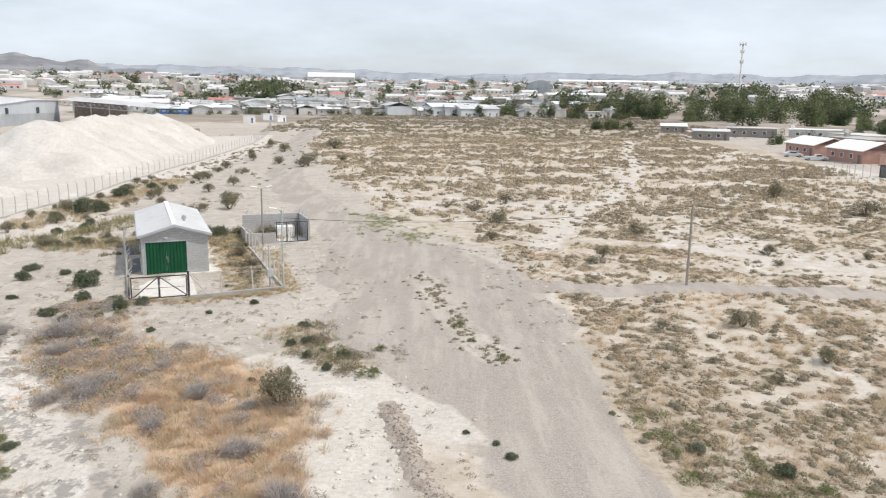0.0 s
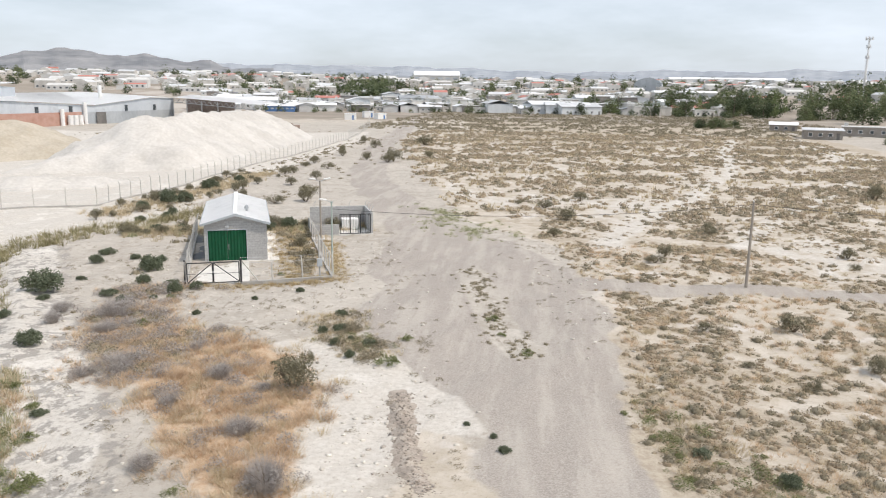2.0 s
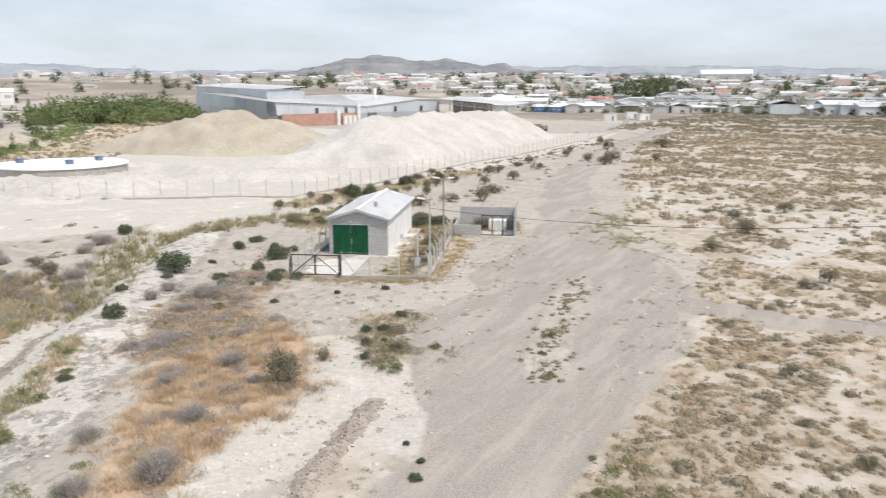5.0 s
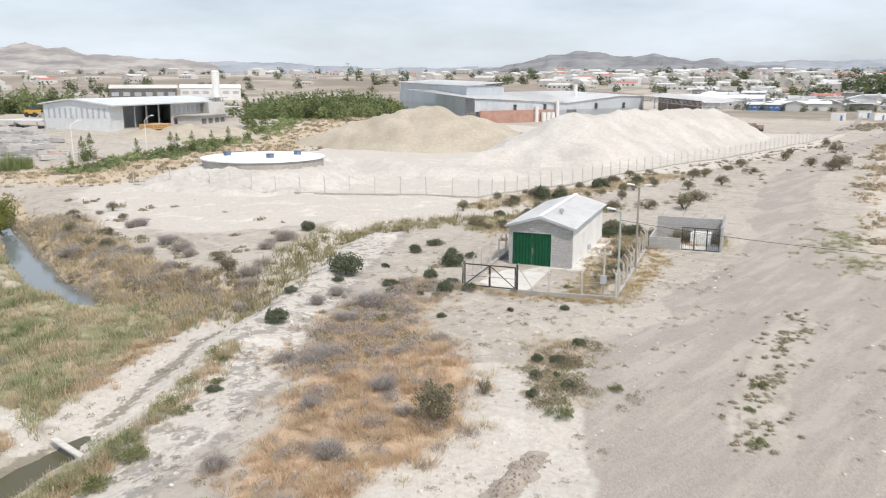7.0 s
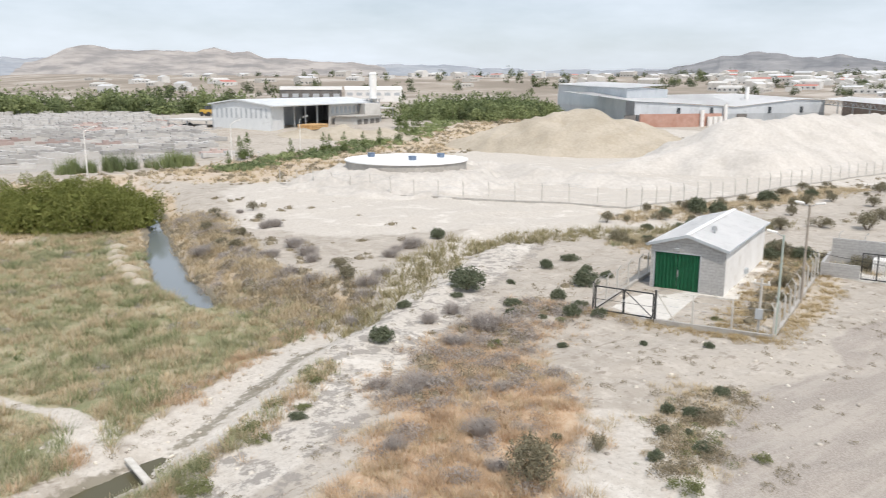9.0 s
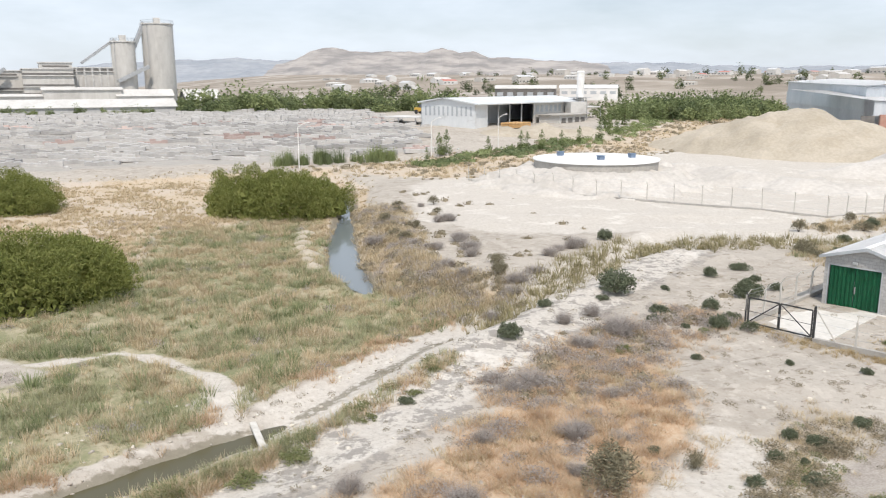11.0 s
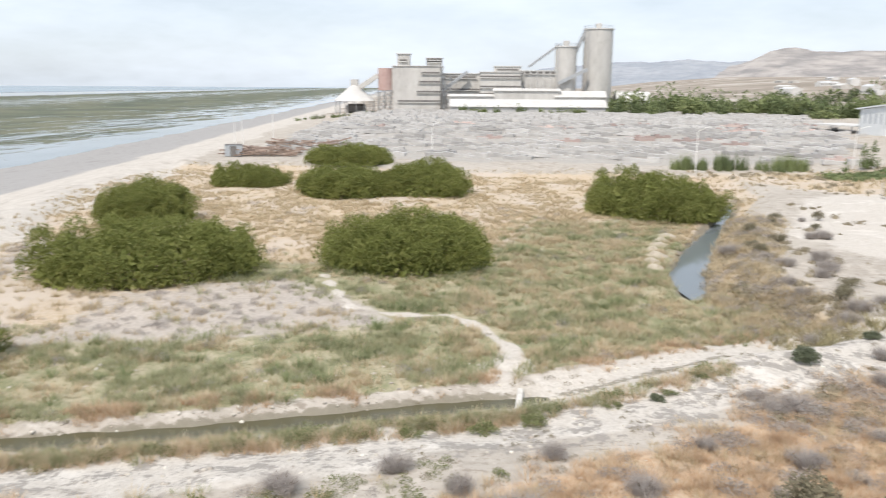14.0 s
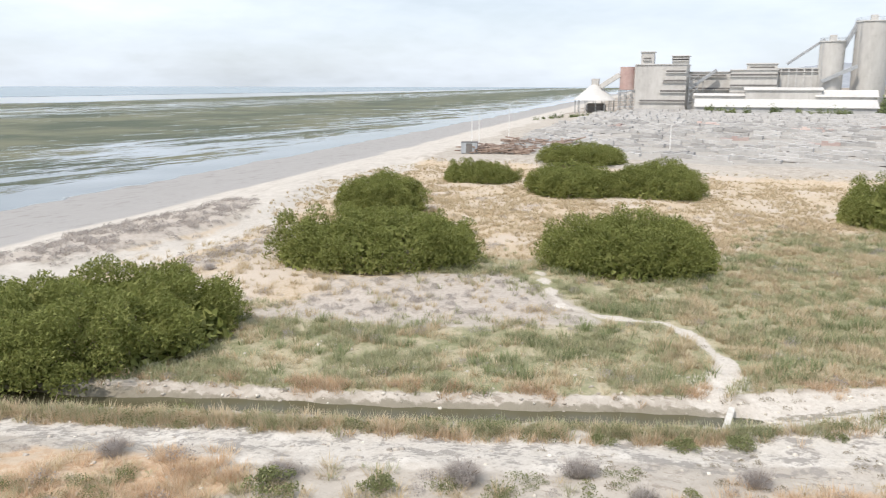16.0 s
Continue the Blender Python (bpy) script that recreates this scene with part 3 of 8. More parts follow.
def scatter(kinds, x, y, size, g, sink=0.03, zs=None):
    """One array of many copies of a few shapes, each turned and scaled, standing on the ground."""
    V, F, off = [], [], 0
    pick = g.integers(0, len(kinds), len(x))
    z = ground_z(x, y) if zs is None else zs
    for k, (kv, kf) in enumerate(kinds):
        i = np.nonzero(pick == k)[0]
        if not len(i):
            continue
        a, s = g.uniform(0, 6.283, len(i)), size[i]
        c, sn = np.cos(a)[:, None], np.sin(a)[:, None]
        vx = (kv[:, 0] * c - kv[:, 1] * sn) * s[:, None] + x[i][:, None]
        vy = (kv[:, 0] * sn + kv[:, 1] * c) * s[:, None] + y[i][:, None]
        vz = kv[:, 2] * s[:, None] * g.uniform(0.75, 1.25, len(i))[:, None] + (z[i] - sink)[:, None]
        V.append(np.stack([vx, vy, vz], 2).reshape(-1, 3))
        F.append((kf[None] + (np.arange(len(i)) * len(kv))[:, None, None]).reshape(-1, 3) + off)
        off += len(i) * len(kv)
    return np.concatenate(V), np.concatenate(F)


def tri_mesh(name, V, F, material):
    me = bpy.data.meshes.new(name)
    me.vertices.add(len(V))
    me.vertices.foreach_set("co", np.ascontiguousarray(V, dtype=np.float32).ravel())
    me.loops.add(F.size)
    me.loops.foreach_set("vertex_index", np.ascontiguousarray(F, dtype=np.int32).ravel())
    me.polygons.add(len(F))
    me.polygons.foreach_set("loop_start", np.arange(len(F), dtype=np.int32) * 3)
    me.update(calc_edges=True)
    me.materials.append(material)
    return me


def stuff(name, V, F, material, label, category):
    return tagged(new(name, tri_mesh(name, V, F, material)), label, category, kind="stuff")


M_STRAW = leafy("straw", (0.44, 0.345, 0.21), (0.55, 0.46, 0.315), (0.66, 0.58, 0.445), 0.35)
M_ORANGE = leafy("orange_grass", (0.53, 0.365, 0.225), (0.63, 0.485, 0.34), (0.71, 0.615, 0.49), 0.45)
M_OLIVE = leafy("olive_shrub", (0.19, 0.162, 0.108), (0.28, 0.243, 0.17), (0.40, 0.35, 0.262))
M_SAGE = leafy("sage_leaf", (0.15, 0.138, 0.09), (0.225, 0.205, 0.138), (0.325, 0.295, 0.205))
M_TAN = leafy("tan_shrub", (0.30, 0.235, 0.16), (0.40, 0.325, 0.23), (0.51, 0.435, 0.325))
M_GREY = leafy("dead_shrub", (0.34, 0.305, 0.28), (0.46, 0.42, 0.39), (0.57, 0.53, 0.50), 0.4)
M_GREEN = leafy("green_grass", (0.23, 0.265, 0.145), (0.39, 0.395, 0.24), (0.58, 0.535, 0.385), 0.45)
M_HERB = leafy("herb_leaf", (0.13, 0.155, 0.06), (0.205, 0.225, 0.10), (0.31, 0.30, 0.165))
M_DARK = leafy("dark_leaf", (0.098, 0.120, 0.078), (0.155, 0.178, 0.114), (0.23, 0.243, 0.165))
M_TAMARISK = leafy("tamarisk_leaf", (0.118, 0.145, 0.034), (0.215, 0.238, 0.070), (0.335, 0.338, 0.125), 0.35)
M_BELT = leafy("belt_leaf", (0.125, 0.16, 0.075), (0.19, 0.228, 0.112), (0.275, 0.305, 0.165), 0.25, 0.5)
M_TREE = leafy("tree_leaf", (0.082, 0.104, 0.062), (0.125, 0.148, 0.084), (0.185, 0.205, 0.122), 0.25, 0.75)
M_POPLAR = leafy("poplar_leaf", (0.105, 0.145, 0.058), (0.165, 0.212, 0.086), (0.245, 0.278, 0.122))
M_BARK = surface("bark", (0.13, 0.10, 0.07), (0.22, 0.18, 0.135), 3.0, 0.95, bump=0.8)

# ---- more materials ----
M_CONC = surface("concrete", (0.36, 0.345, 0.32), (0.46, 0.44, 0.41), 0.6, 0.9, bump=0.25, dirt=(0.25, 0.23, 0.20))
M_SLAB = surface("pale_slab", (0.56, 0.54, 0.50), (0.66, 0.635, 0.59), 0.5, 0.9, bump=0.2, dirt=(0.42, 0.39, 0.34))
M_PLANTGREY = surface("dusty_cement", (0.47, 0.455, 0.43), (0.56, 0.545, 0.515), 0.12, 0.92, bump=0.2, dirt=(0.39, 0.375, 0.35), stretch=(1, 1, 0.25))
M_STOREWALL = surface("store_wall", (0.44, 0.44, 0.44), (0.53, 0.53, 0.525), 0.3, 0.9, bump=0.1, dirt=(0.36, 0.355, 0.345), stretch=(1, 1, 0.3))
M_PLANTDARK = surface("cement_opening", (0.13, 0.125, 0.12), (0.19, 0.18, 0.17), 0.5, 0.9, bump=0)
M_PLANTPALE = surface("pale_sheet_roof", (0.53, 0.52, 0.50), (0.62, 0.61, 0.585), 0.15, 0.7, bump=0.1, dirt=(0.47, 0.45, 0.42))
M_WHITE = surface("white_paint", (0.76, 0.75, 0.73), (0.82, 0.815, 0.80), 0.5, 0.8, bump=0.12, dirt=(0.55, 0.52, 0.47))
M_ROOF = surface("zinc_roof", (0.84, 0.85, 0.855), (0.89, 0.895, 0.90), 0.5, 0.5, 0.0, bump=0.05, dirt=(0.66, 0.66, 0.66))
M_SHEET = surface("grey_sheet", (0.40, 0.43, 0.46), (0.48, 0.51, 0.535), 0.2, 0.5, 0.2, bump=0.05, dirt=(0.34, 0.35, 0.36), stretch=(1, 1, 0.3))
M_SHEETPALE = surface("pale_sheet", (0.64, 0.665, 0.68), (0.72, 0.74, 0.75), 0.2, 0.5, 0.15, bump=0.05, dirt=(0.45, 0.46, 0.46), stretch=(1, 1, 0.3))
M_BRICK = surface("red_brick", (0.40, 0.225, 0.175), (0.47, 0.295, 0.24), 0.5, 0.9, bump=0.3, dirt=(0.40, 0.33, 0.28))
M_RUST = surface("rusty_scrap", (0.20, 0.145, 0.115), (0.33, 0.26, 0.215), 1.2, 0.85, bump=0.4, island=0.4)
M_STEEL = surface("galvanised_steel", (0.38, 0.39, 0.40), (0.50, 0.51, 0.515), 2.0, 0.5, 0.5, bump=0.05)
M_BLACK = surface("black_paint", (0.025, 0.026, 0.027), (0.05, 0.05, 0.05), 3.0, 0.55, bump=0.05)
M_POST = surface("weathered_post", (0.47, 0.45, 0.415), (0.57, 0.545, 0.505), 2.0, 0.9, bump=0.3)
M_WOODPOLE = surface("grey_wood", (0.27, 0.235, 0.195), (0.37, 0.33, 0.285), 2.0, 0.9, bump=0.4, stretch=(1, 1, 0.1))
M_HEAPTAN = surface("tan_gravel", (0.38, 0.335, 0.265), (0.46, 0.41, 0.335), 0.12, 0.95, bump=0.5, dirt=(0.37, 0.315, 0.235), fine=16)
M_HEAPWHITE = surface("white_gravel", (0.475, 0.447, 0.41), (0.565, 0.535, 0.495), 0.12, 0.95, bump=0.6, dirt=(0.40, 0.37, 0.33), fine=16)
M_GLASS = surface("dark_glass", (0.05, 0.06, 0.07), (0.10, 0.115, 0.125), 1.0, 0.12, bump=0)
M_BLUE = surface("blue_paint", (0.07, 0.16, 0.36), (0.10, 0.21, 0.43), 1.0, 0.6, bump=0.05)
M_BLUEGREY = surface("blue_grey_drum", (0.12, 0.17, 0.25), (0.17, 0.23, 0.32), 1.5, 0.5, bump=0.05)
M_YELLOW = surface("yellow_paint", (0.55, 0.33, 0.05), (0.62, 0.40, 0.09), 1.5, 0.6, bump=0.05)
M_TIMBER = surface("stacked_timber", (0.42, 0.25, 0.10), (0.52, 0.34, 0.17), 1.5, 0.85, bump=0.3, island=0.3)
M_WATER, wt, wp_ = nodes_of("murky_water")
wp_.inputs["Base Color"].default_value = (0.10, 0.092, 0.055, 1)
wp_.inputs["Roughness"].default_value, wp_.inputs["IOR"].default_value = 0.10, 1.33
wp_.inputs["Specular IOR Level"].default_value = 0.3
bump_to(wt, wp_, noise_node(wt, 2.0, 3), 0.08, 0.03)
M_POND, pt, pp_ = nodes_of("pond_water")
pp_.inputs["Base Color"].default_value = (0.16, 0.185, 0.20, 1)
pp_.inputs["Roughness"].default_value, pp_.inputs["IOR"].default_value = 0.05, 1.33
bump_to(pt, pp_, noise_node(pt, 2.0, 3), 0.05, 0.02)


def block_material():
    """Grey concrete blocks, 40 by 20 cm, with sunk joints."""
    m, t, p = nodes_of("block_wall")
    tc = t.nodes.new("ShaderNodeTexCoord").outputs["Object"]
    sep = t.nodes.new("ShaderNodeSeparateXYZ")
    t.links.new(tc, sep.inputs[0])
    com = t.nodes.new("ShaderNodeCombineXYZ")
    t.links.new(calc(t, "ADD", sep.outputs["X"], sep.outputs["Y"]), com.inputs["X"])
    t.links.new(sep.outputs["Z"], com.inputs["Y"])
    b = t.nodes.new("ShaderNodeTexBrick")
    for key, v in (("Scale", 1.0), ("Brick Width", 0.4), ("Row Height", 0.2), ("Mortar Size", 0.012), ("Mortar Smooth", 0.2)):
        b.inputs[key].default_value = v
    b.inputs["Color1"].default_value, b.inputs["Color2"].default_value, b.inputs["Mortar"].default_value = (0.385, 0.38, 0.372, 1), (0.435, 0.43, 0.42, 1), (0.31, 0.305, 0.295, 1)
    t.links.new(com.outputs[0], b.inputs["Vector"])
    col = mix_rgb(t, 0.35, b.outputs["Color"], noise_node(t, 6, 4, 0.6, tc), "OVERLAY")
    t.links.new(col, p.inputs["Base Color"])
    p.inputs["Roughness"].default_value = 0.92
    bump_to(t, p, calc(t, "SUBTRACT", 1.0, b.outputs["Fac"]), 0.6, 0.01)
    return m


M_BLOCK = block_material()
M_DOOR = surface("green_door_paint", (0.012, 0.135, 0.06), (0.02, 0.175, 0.08), 0.8, 0.5, bump=0.05, dirt=(0.03, 0.12, 0.06))


# ---- far hills ----
def hill_ridge(name, label, az0, az1, dist, profile, seed, tone_a, tone_b, foot=0.0, step=0.12):
    """A range of hills: height angle over azimuth given by a few knots, with worn gullies, rising over three rows of depth."""
    az = np.arange(az0, az1, step)
    top = np.interp(az, [k[0] for k in profile], [k[1] for k in profile])
    g = np.random.default_rng(seed)
    n = len(az)
    rough = np.zeros(n)
    for f, amp in ((0.23, 0.05), (0.6, 0.025), (1.3, 0.012)):
        rough += amp * np.sin(az * 6.283 * f + g.uniform(0, 6.3)) * np.interp(top, [0, 1], [0.15, 1])
    top = np.maximum(top + rough, 0.03)
    V, rows = [], 9
    for r in range(rows):
        s = r / (rows - 1)
        d = dist * (0.80 + 0.20 * s)
        wob = 0.06 * np.sin(az * 2.1 + r * 0.9) + 0.04 * np.sin(az * 4.7 + 1.7 * r)
        zz = 14 + dist * np.tan(np.radians(top)) * np.clip(s ** 1.5 * (1 + wob * (1 - s) * 4), 0, 1)
        zz = np.where(r == 0, -6, zz - (1 - s) * 16)
        V.append(np.stack([-d * np.sin(np.radians(az)), d * np.cos(np.radians(az)), zz], 1))
    V = np.concatenate(V)
    i0 = (np.arange(rows - 1)[:, None] * n + np.arange(n - 1)[None]).ravel()
    F = np.stack([i0, i0 + 1, i0 + n + 1, i0 + n], 1)
    # haze of distance is put into both tones, mostly as pale blue-grey
    m = surface(name + "_hazed_rock", tone_a, tone_b, 0.0045, 1.0, bump=0, stretch=(1, 1, 6.0), fine=5)
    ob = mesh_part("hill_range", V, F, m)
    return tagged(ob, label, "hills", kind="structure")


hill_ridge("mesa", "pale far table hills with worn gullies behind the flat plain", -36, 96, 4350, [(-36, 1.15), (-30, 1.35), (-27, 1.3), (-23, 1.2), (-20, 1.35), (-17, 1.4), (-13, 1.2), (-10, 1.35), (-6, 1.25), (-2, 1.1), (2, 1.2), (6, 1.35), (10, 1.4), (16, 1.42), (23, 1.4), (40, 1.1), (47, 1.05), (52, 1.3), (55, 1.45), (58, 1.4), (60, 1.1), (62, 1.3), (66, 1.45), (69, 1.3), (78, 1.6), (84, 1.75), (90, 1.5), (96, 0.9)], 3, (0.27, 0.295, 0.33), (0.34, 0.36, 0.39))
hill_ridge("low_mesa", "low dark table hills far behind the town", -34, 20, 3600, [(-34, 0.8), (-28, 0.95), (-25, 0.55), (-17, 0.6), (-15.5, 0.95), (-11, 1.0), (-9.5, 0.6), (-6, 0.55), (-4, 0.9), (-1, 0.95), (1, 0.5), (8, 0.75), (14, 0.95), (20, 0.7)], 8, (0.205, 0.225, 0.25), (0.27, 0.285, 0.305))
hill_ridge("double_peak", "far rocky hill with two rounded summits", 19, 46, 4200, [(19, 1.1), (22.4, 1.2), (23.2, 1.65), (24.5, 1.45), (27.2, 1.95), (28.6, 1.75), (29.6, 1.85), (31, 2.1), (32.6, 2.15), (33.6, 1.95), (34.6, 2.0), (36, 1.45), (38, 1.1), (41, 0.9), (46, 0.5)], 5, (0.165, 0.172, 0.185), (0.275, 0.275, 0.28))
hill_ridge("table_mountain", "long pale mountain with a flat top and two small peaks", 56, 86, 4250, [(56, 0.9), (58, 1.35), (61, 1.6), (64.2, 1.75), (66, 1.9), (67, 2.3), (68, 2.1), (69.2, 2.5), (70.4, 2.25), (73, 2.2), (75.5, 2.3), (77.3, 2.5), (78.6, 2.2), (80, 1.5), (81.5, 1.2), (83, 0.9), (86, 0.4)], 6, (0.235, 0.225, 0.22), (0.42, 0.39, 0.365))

# ---- shed compound: local x along the front to the east, y to the back ----
COMPOUND = pose(-28.3, 48.6, 0, 0, 0, 21.0)


def at_compound(u, v, z=0.0, turn=0.0):
    p = COMPOUND @ Vector((u, v, 0))
    return pose(p.x, p.y, float(ground_z(p.x, p.y)) + z, 0, 0, 21.0 + turn)


def ribbed(bm, x0, x1, z0, z1, y, pitch=0.22, depth=0.035):
    """A sheet in the xz plane with raised ribs."""
    n = max(2, int(round((x1 - x0) / pitch)) * 4)
    xs = np.linspace(x0, x1, n + 1)
    low = []
    for i, x in enumerate(xs):
        d = depth if i % 4 in (1, 2) else 0.0
        low.append((bm.verts.new((x, y - d, z0)), bm.verts.new((x, y - d, z1))))
    for a, b in zip(low, low[1:]):
        bm.faces.new((a[0], b[0], b[1], a[1]))


def build_shed():
    W, L, E, R = 4.95, 13.0, 3.15, 3.88
    shed = thing("shed", pose(-28.3, 48.6, 0.0, 0, 0, 21.0), "grey block shed with white metal roof and a closed green door", "shed")
    boxed("floor_slab", (-W - 0.1, 0.95, -0.25, L + 0.2, -0.4, 0.06), M_SLAB, shed, 0.02, "pale concrete strip round the walls")
    # the wall's shade on this strip is deepened in the floor's base colour
    boxed("side_floor", (-W - 1.25, -W - 0.11, 0.0, L, -0.4, 0.05), surface("shaded_floor", (0.13, 0.135, 0.14), (0.19, 0.195, 0.20), 0.8, 0.8, bump=0.15), shed, 0.01, "concrete floor strip beside the wall, its shade put into the dark colour")
    bm = bmesh.new()
    d0, d1, dh = -W + 0.28, -W + 3.32, 2.62
    box(bm, -W, d0, 0, 0.2, 0.06, E)
    box(bm, d1, 0, 0, 0.2, 0.06, E)
    box(bm, d0, d1, 0, 0.2, dh, E)
    f = [bm.verts.new(p) for p in ((-W, 0, E), (0, 0, E), (-W / 2, 0, R), (-W, 0.2, E), (0, 0.2, E), (-W / 2, 0.2, R))]
    for q in ((0, 1, 2), (5, 4, 3), (0, 2, 5, 3), (1, 4, 5, 2)):
        bm.faces.new([f[i] for i in q])
    part("front_wall", bm, M_BLOCK, shed)
    boxed("side_wall", (-W, -W + 0.2, 0.2, L, 0.06, E), M_BLOCK, shed)
    boxed("side_wall", (-0.2, 0, 0.2, L, 0.06, E), M_WHITE, shed, 0, "white-painted side wall")
    bm = bmesh.new()
    box(bm, -W + 0.2, -0.2, L - 0.2, L, 0.06, E)
    f = [bm.verts.new(p) for p in ((-W, L - 0.2, E), (0, L - 0.2, E), (-W / 2, L - 0.2, R), (-W, L, E), (0, L, E), (-W / 2, L, R))]
    for q in ((0, 1, 2), (5, 4, 3), (0, 2, 5, 3), (1, 4, 5, 2)):
        bm.faces.new([f[i] for i in q])
    part("back_wall", bm, M_BLOCK, shed)
    slope = math.atan2(R - E, W / 2)
    for side in (-1, 1):
        bm = bmesh.new()
        n = 60
        xs = np.linspace(-0.3, L + 0.25, n * 4 + 1)
        out = W / 2 + 0.28
        rows = []
        for i, y in enumerate(xs):
            up = 0.03 if i % 4 in (1, 2) else 0.0
            rows.append([bm.verts.new((-W / 2 + side * s * out, y, R + 0.09 + up - s * out * math.tan(slope))) for s in (0.0, 1.0)])
        for a, b in zip(rows, rows[1:]):
            bm.faces.new((a[0], b[0], b[1], a[1]) if side < 0 else (a[0], a[1], b[1], b[0]))
        bmesh.ops.solidify(bm, geom=bm.faces[:], thickness=0.02)
        part("roof_sheet", bm, M_ROOF, shed, "pale corrugated metal roof sheet")
        bm = bmesh.new()
        rod(bm, (-W / 2 + side * out, -0.28, E - 0.02), (-W / 2 + side * out, L + 0.2, E - 0.02), 0.06, n=6)
        part("gutter", bm, M_SHEET, shed)
        bm = bmesh.new()
        a, b = Vector((-W / 2, -0.31, R + 0.03)), Vector((-W / 2 + side * out, -0.31, R + 0.03 - out * math.tan(slope)))
        m = Matrix.Translation((a + b) / 2) @ Matrix.Rotation(side * slope, 4, "Y")
        box(bm, -(b - a).length / 2, (b - a).length / 2, -0.02, 0.02, -0.09, 0.09, m=m)
        part("fascia", bm, M_SHEET, shed, "grey metal verge trim")
    bm = bmesh.new()
    box(bm, -W / 2 - 0.16, -W / 2 + 0.16, -0.3, L + 0.25, R + 0.11, R + 0.15)
    part("ridge_cap", bm, M_ROOF, shed)
    mid = (d0 + d1) / 2
    for a, b in ((d0 + 0.02, mid - 0.01), (mid + 0.01, d1 - 0.02)):
        bm = bmesh.new()
        ribbed(bm, a, b, 0.1, dh - 0.03, 0.09, 0.24, 0.05)
        bmesh.ops.solidify(bm, geom=bm.faces[:], thickness=0.02)
        box(bm, a, b, 0.10, 0.14, 0.1, 0.2)
        box(bm, a, b, 0.10, 0.14, dh - 0.15, dh - 0.05)
        leaf = part("door_leaf", bm, M_DOOR, shed, "green ribbed steel door leaf")
    boxed("handle", (mid + 0.06, mid + 0.12, -0.02, 0.06, 1.0, 1.45), M_STEEL, leaf, 0.01, "worn steel pull handle")
    bm = bmesh.new()
    for a, b in ((d0 - 0.06, d0), (d1, d1 + 0.06)):
        box(bm, a, b, -0.01, 0.1, 0.06, dh + 0.06)
    box(bm, d0, d1, -0.01, 0.1, dh, dh + 0.06)
    part("door_frame", bm, M_SHEET, shed)
    boxed("wall_lamp", (mid - 0.15, mid + 0.15, -0.18, -0.003, dh + 0.2, dh + 0.38), M_STEEL, shed, 0.03)
    bm = bmesh.new()
    rod(bm, (-1.55, 3.0, 3.45), (-1.55, 3.0, 3.95), 0.1, n=10)
    rod(bm, (-1.55, 3.0, 3.92), (-1.55, 3.0, 4.15), 0.2, 0.16, n=10)
    rod(bm, (-1.55, 3.0, 4.15), (-1.55, 3.0, 4.22), 0.16, 0.02, n=10)
    part("roof_vent", bm, M_STEEL, shed, "small galvanised roof vent")
    boxed("meter_box", (0.003, 0.2, 6.2, 6.7, 0.35, 0.75), M_SHEET, shed, 0.02)
    return shed


build_shed()
apron = boxed("concrete_apron", (-5.3, -1.5, -7.6, -0.26, -0.3, 0.045), M_SLAB, None, 0.02)
apron.matrix_world = pose(-28.3, 48.6, 0.0, 0, 0, 21.0)
tagged(apron, "pale concrete driveway slab between gate and shed", "slab")


def bent_post(h, material=None, lean=(0.25, 0.0)):
    """A square fence post with a slanting head for barbed wire."""
    bm = bmesh.new()
    box(bm, -0.05, 0.05, -0.05, 0.05, -0.3, h - 0.35, 0.01)
    rod(bm, (0, 0, h - 0.38), (lean[0], lean[1], h), 0.04, 0.03, 6)
    me = bpy.data.meshes.new("post")
    bm.to_mesh(me)
    bm.free()
    me.materials.append(material or M_POST)
    return me


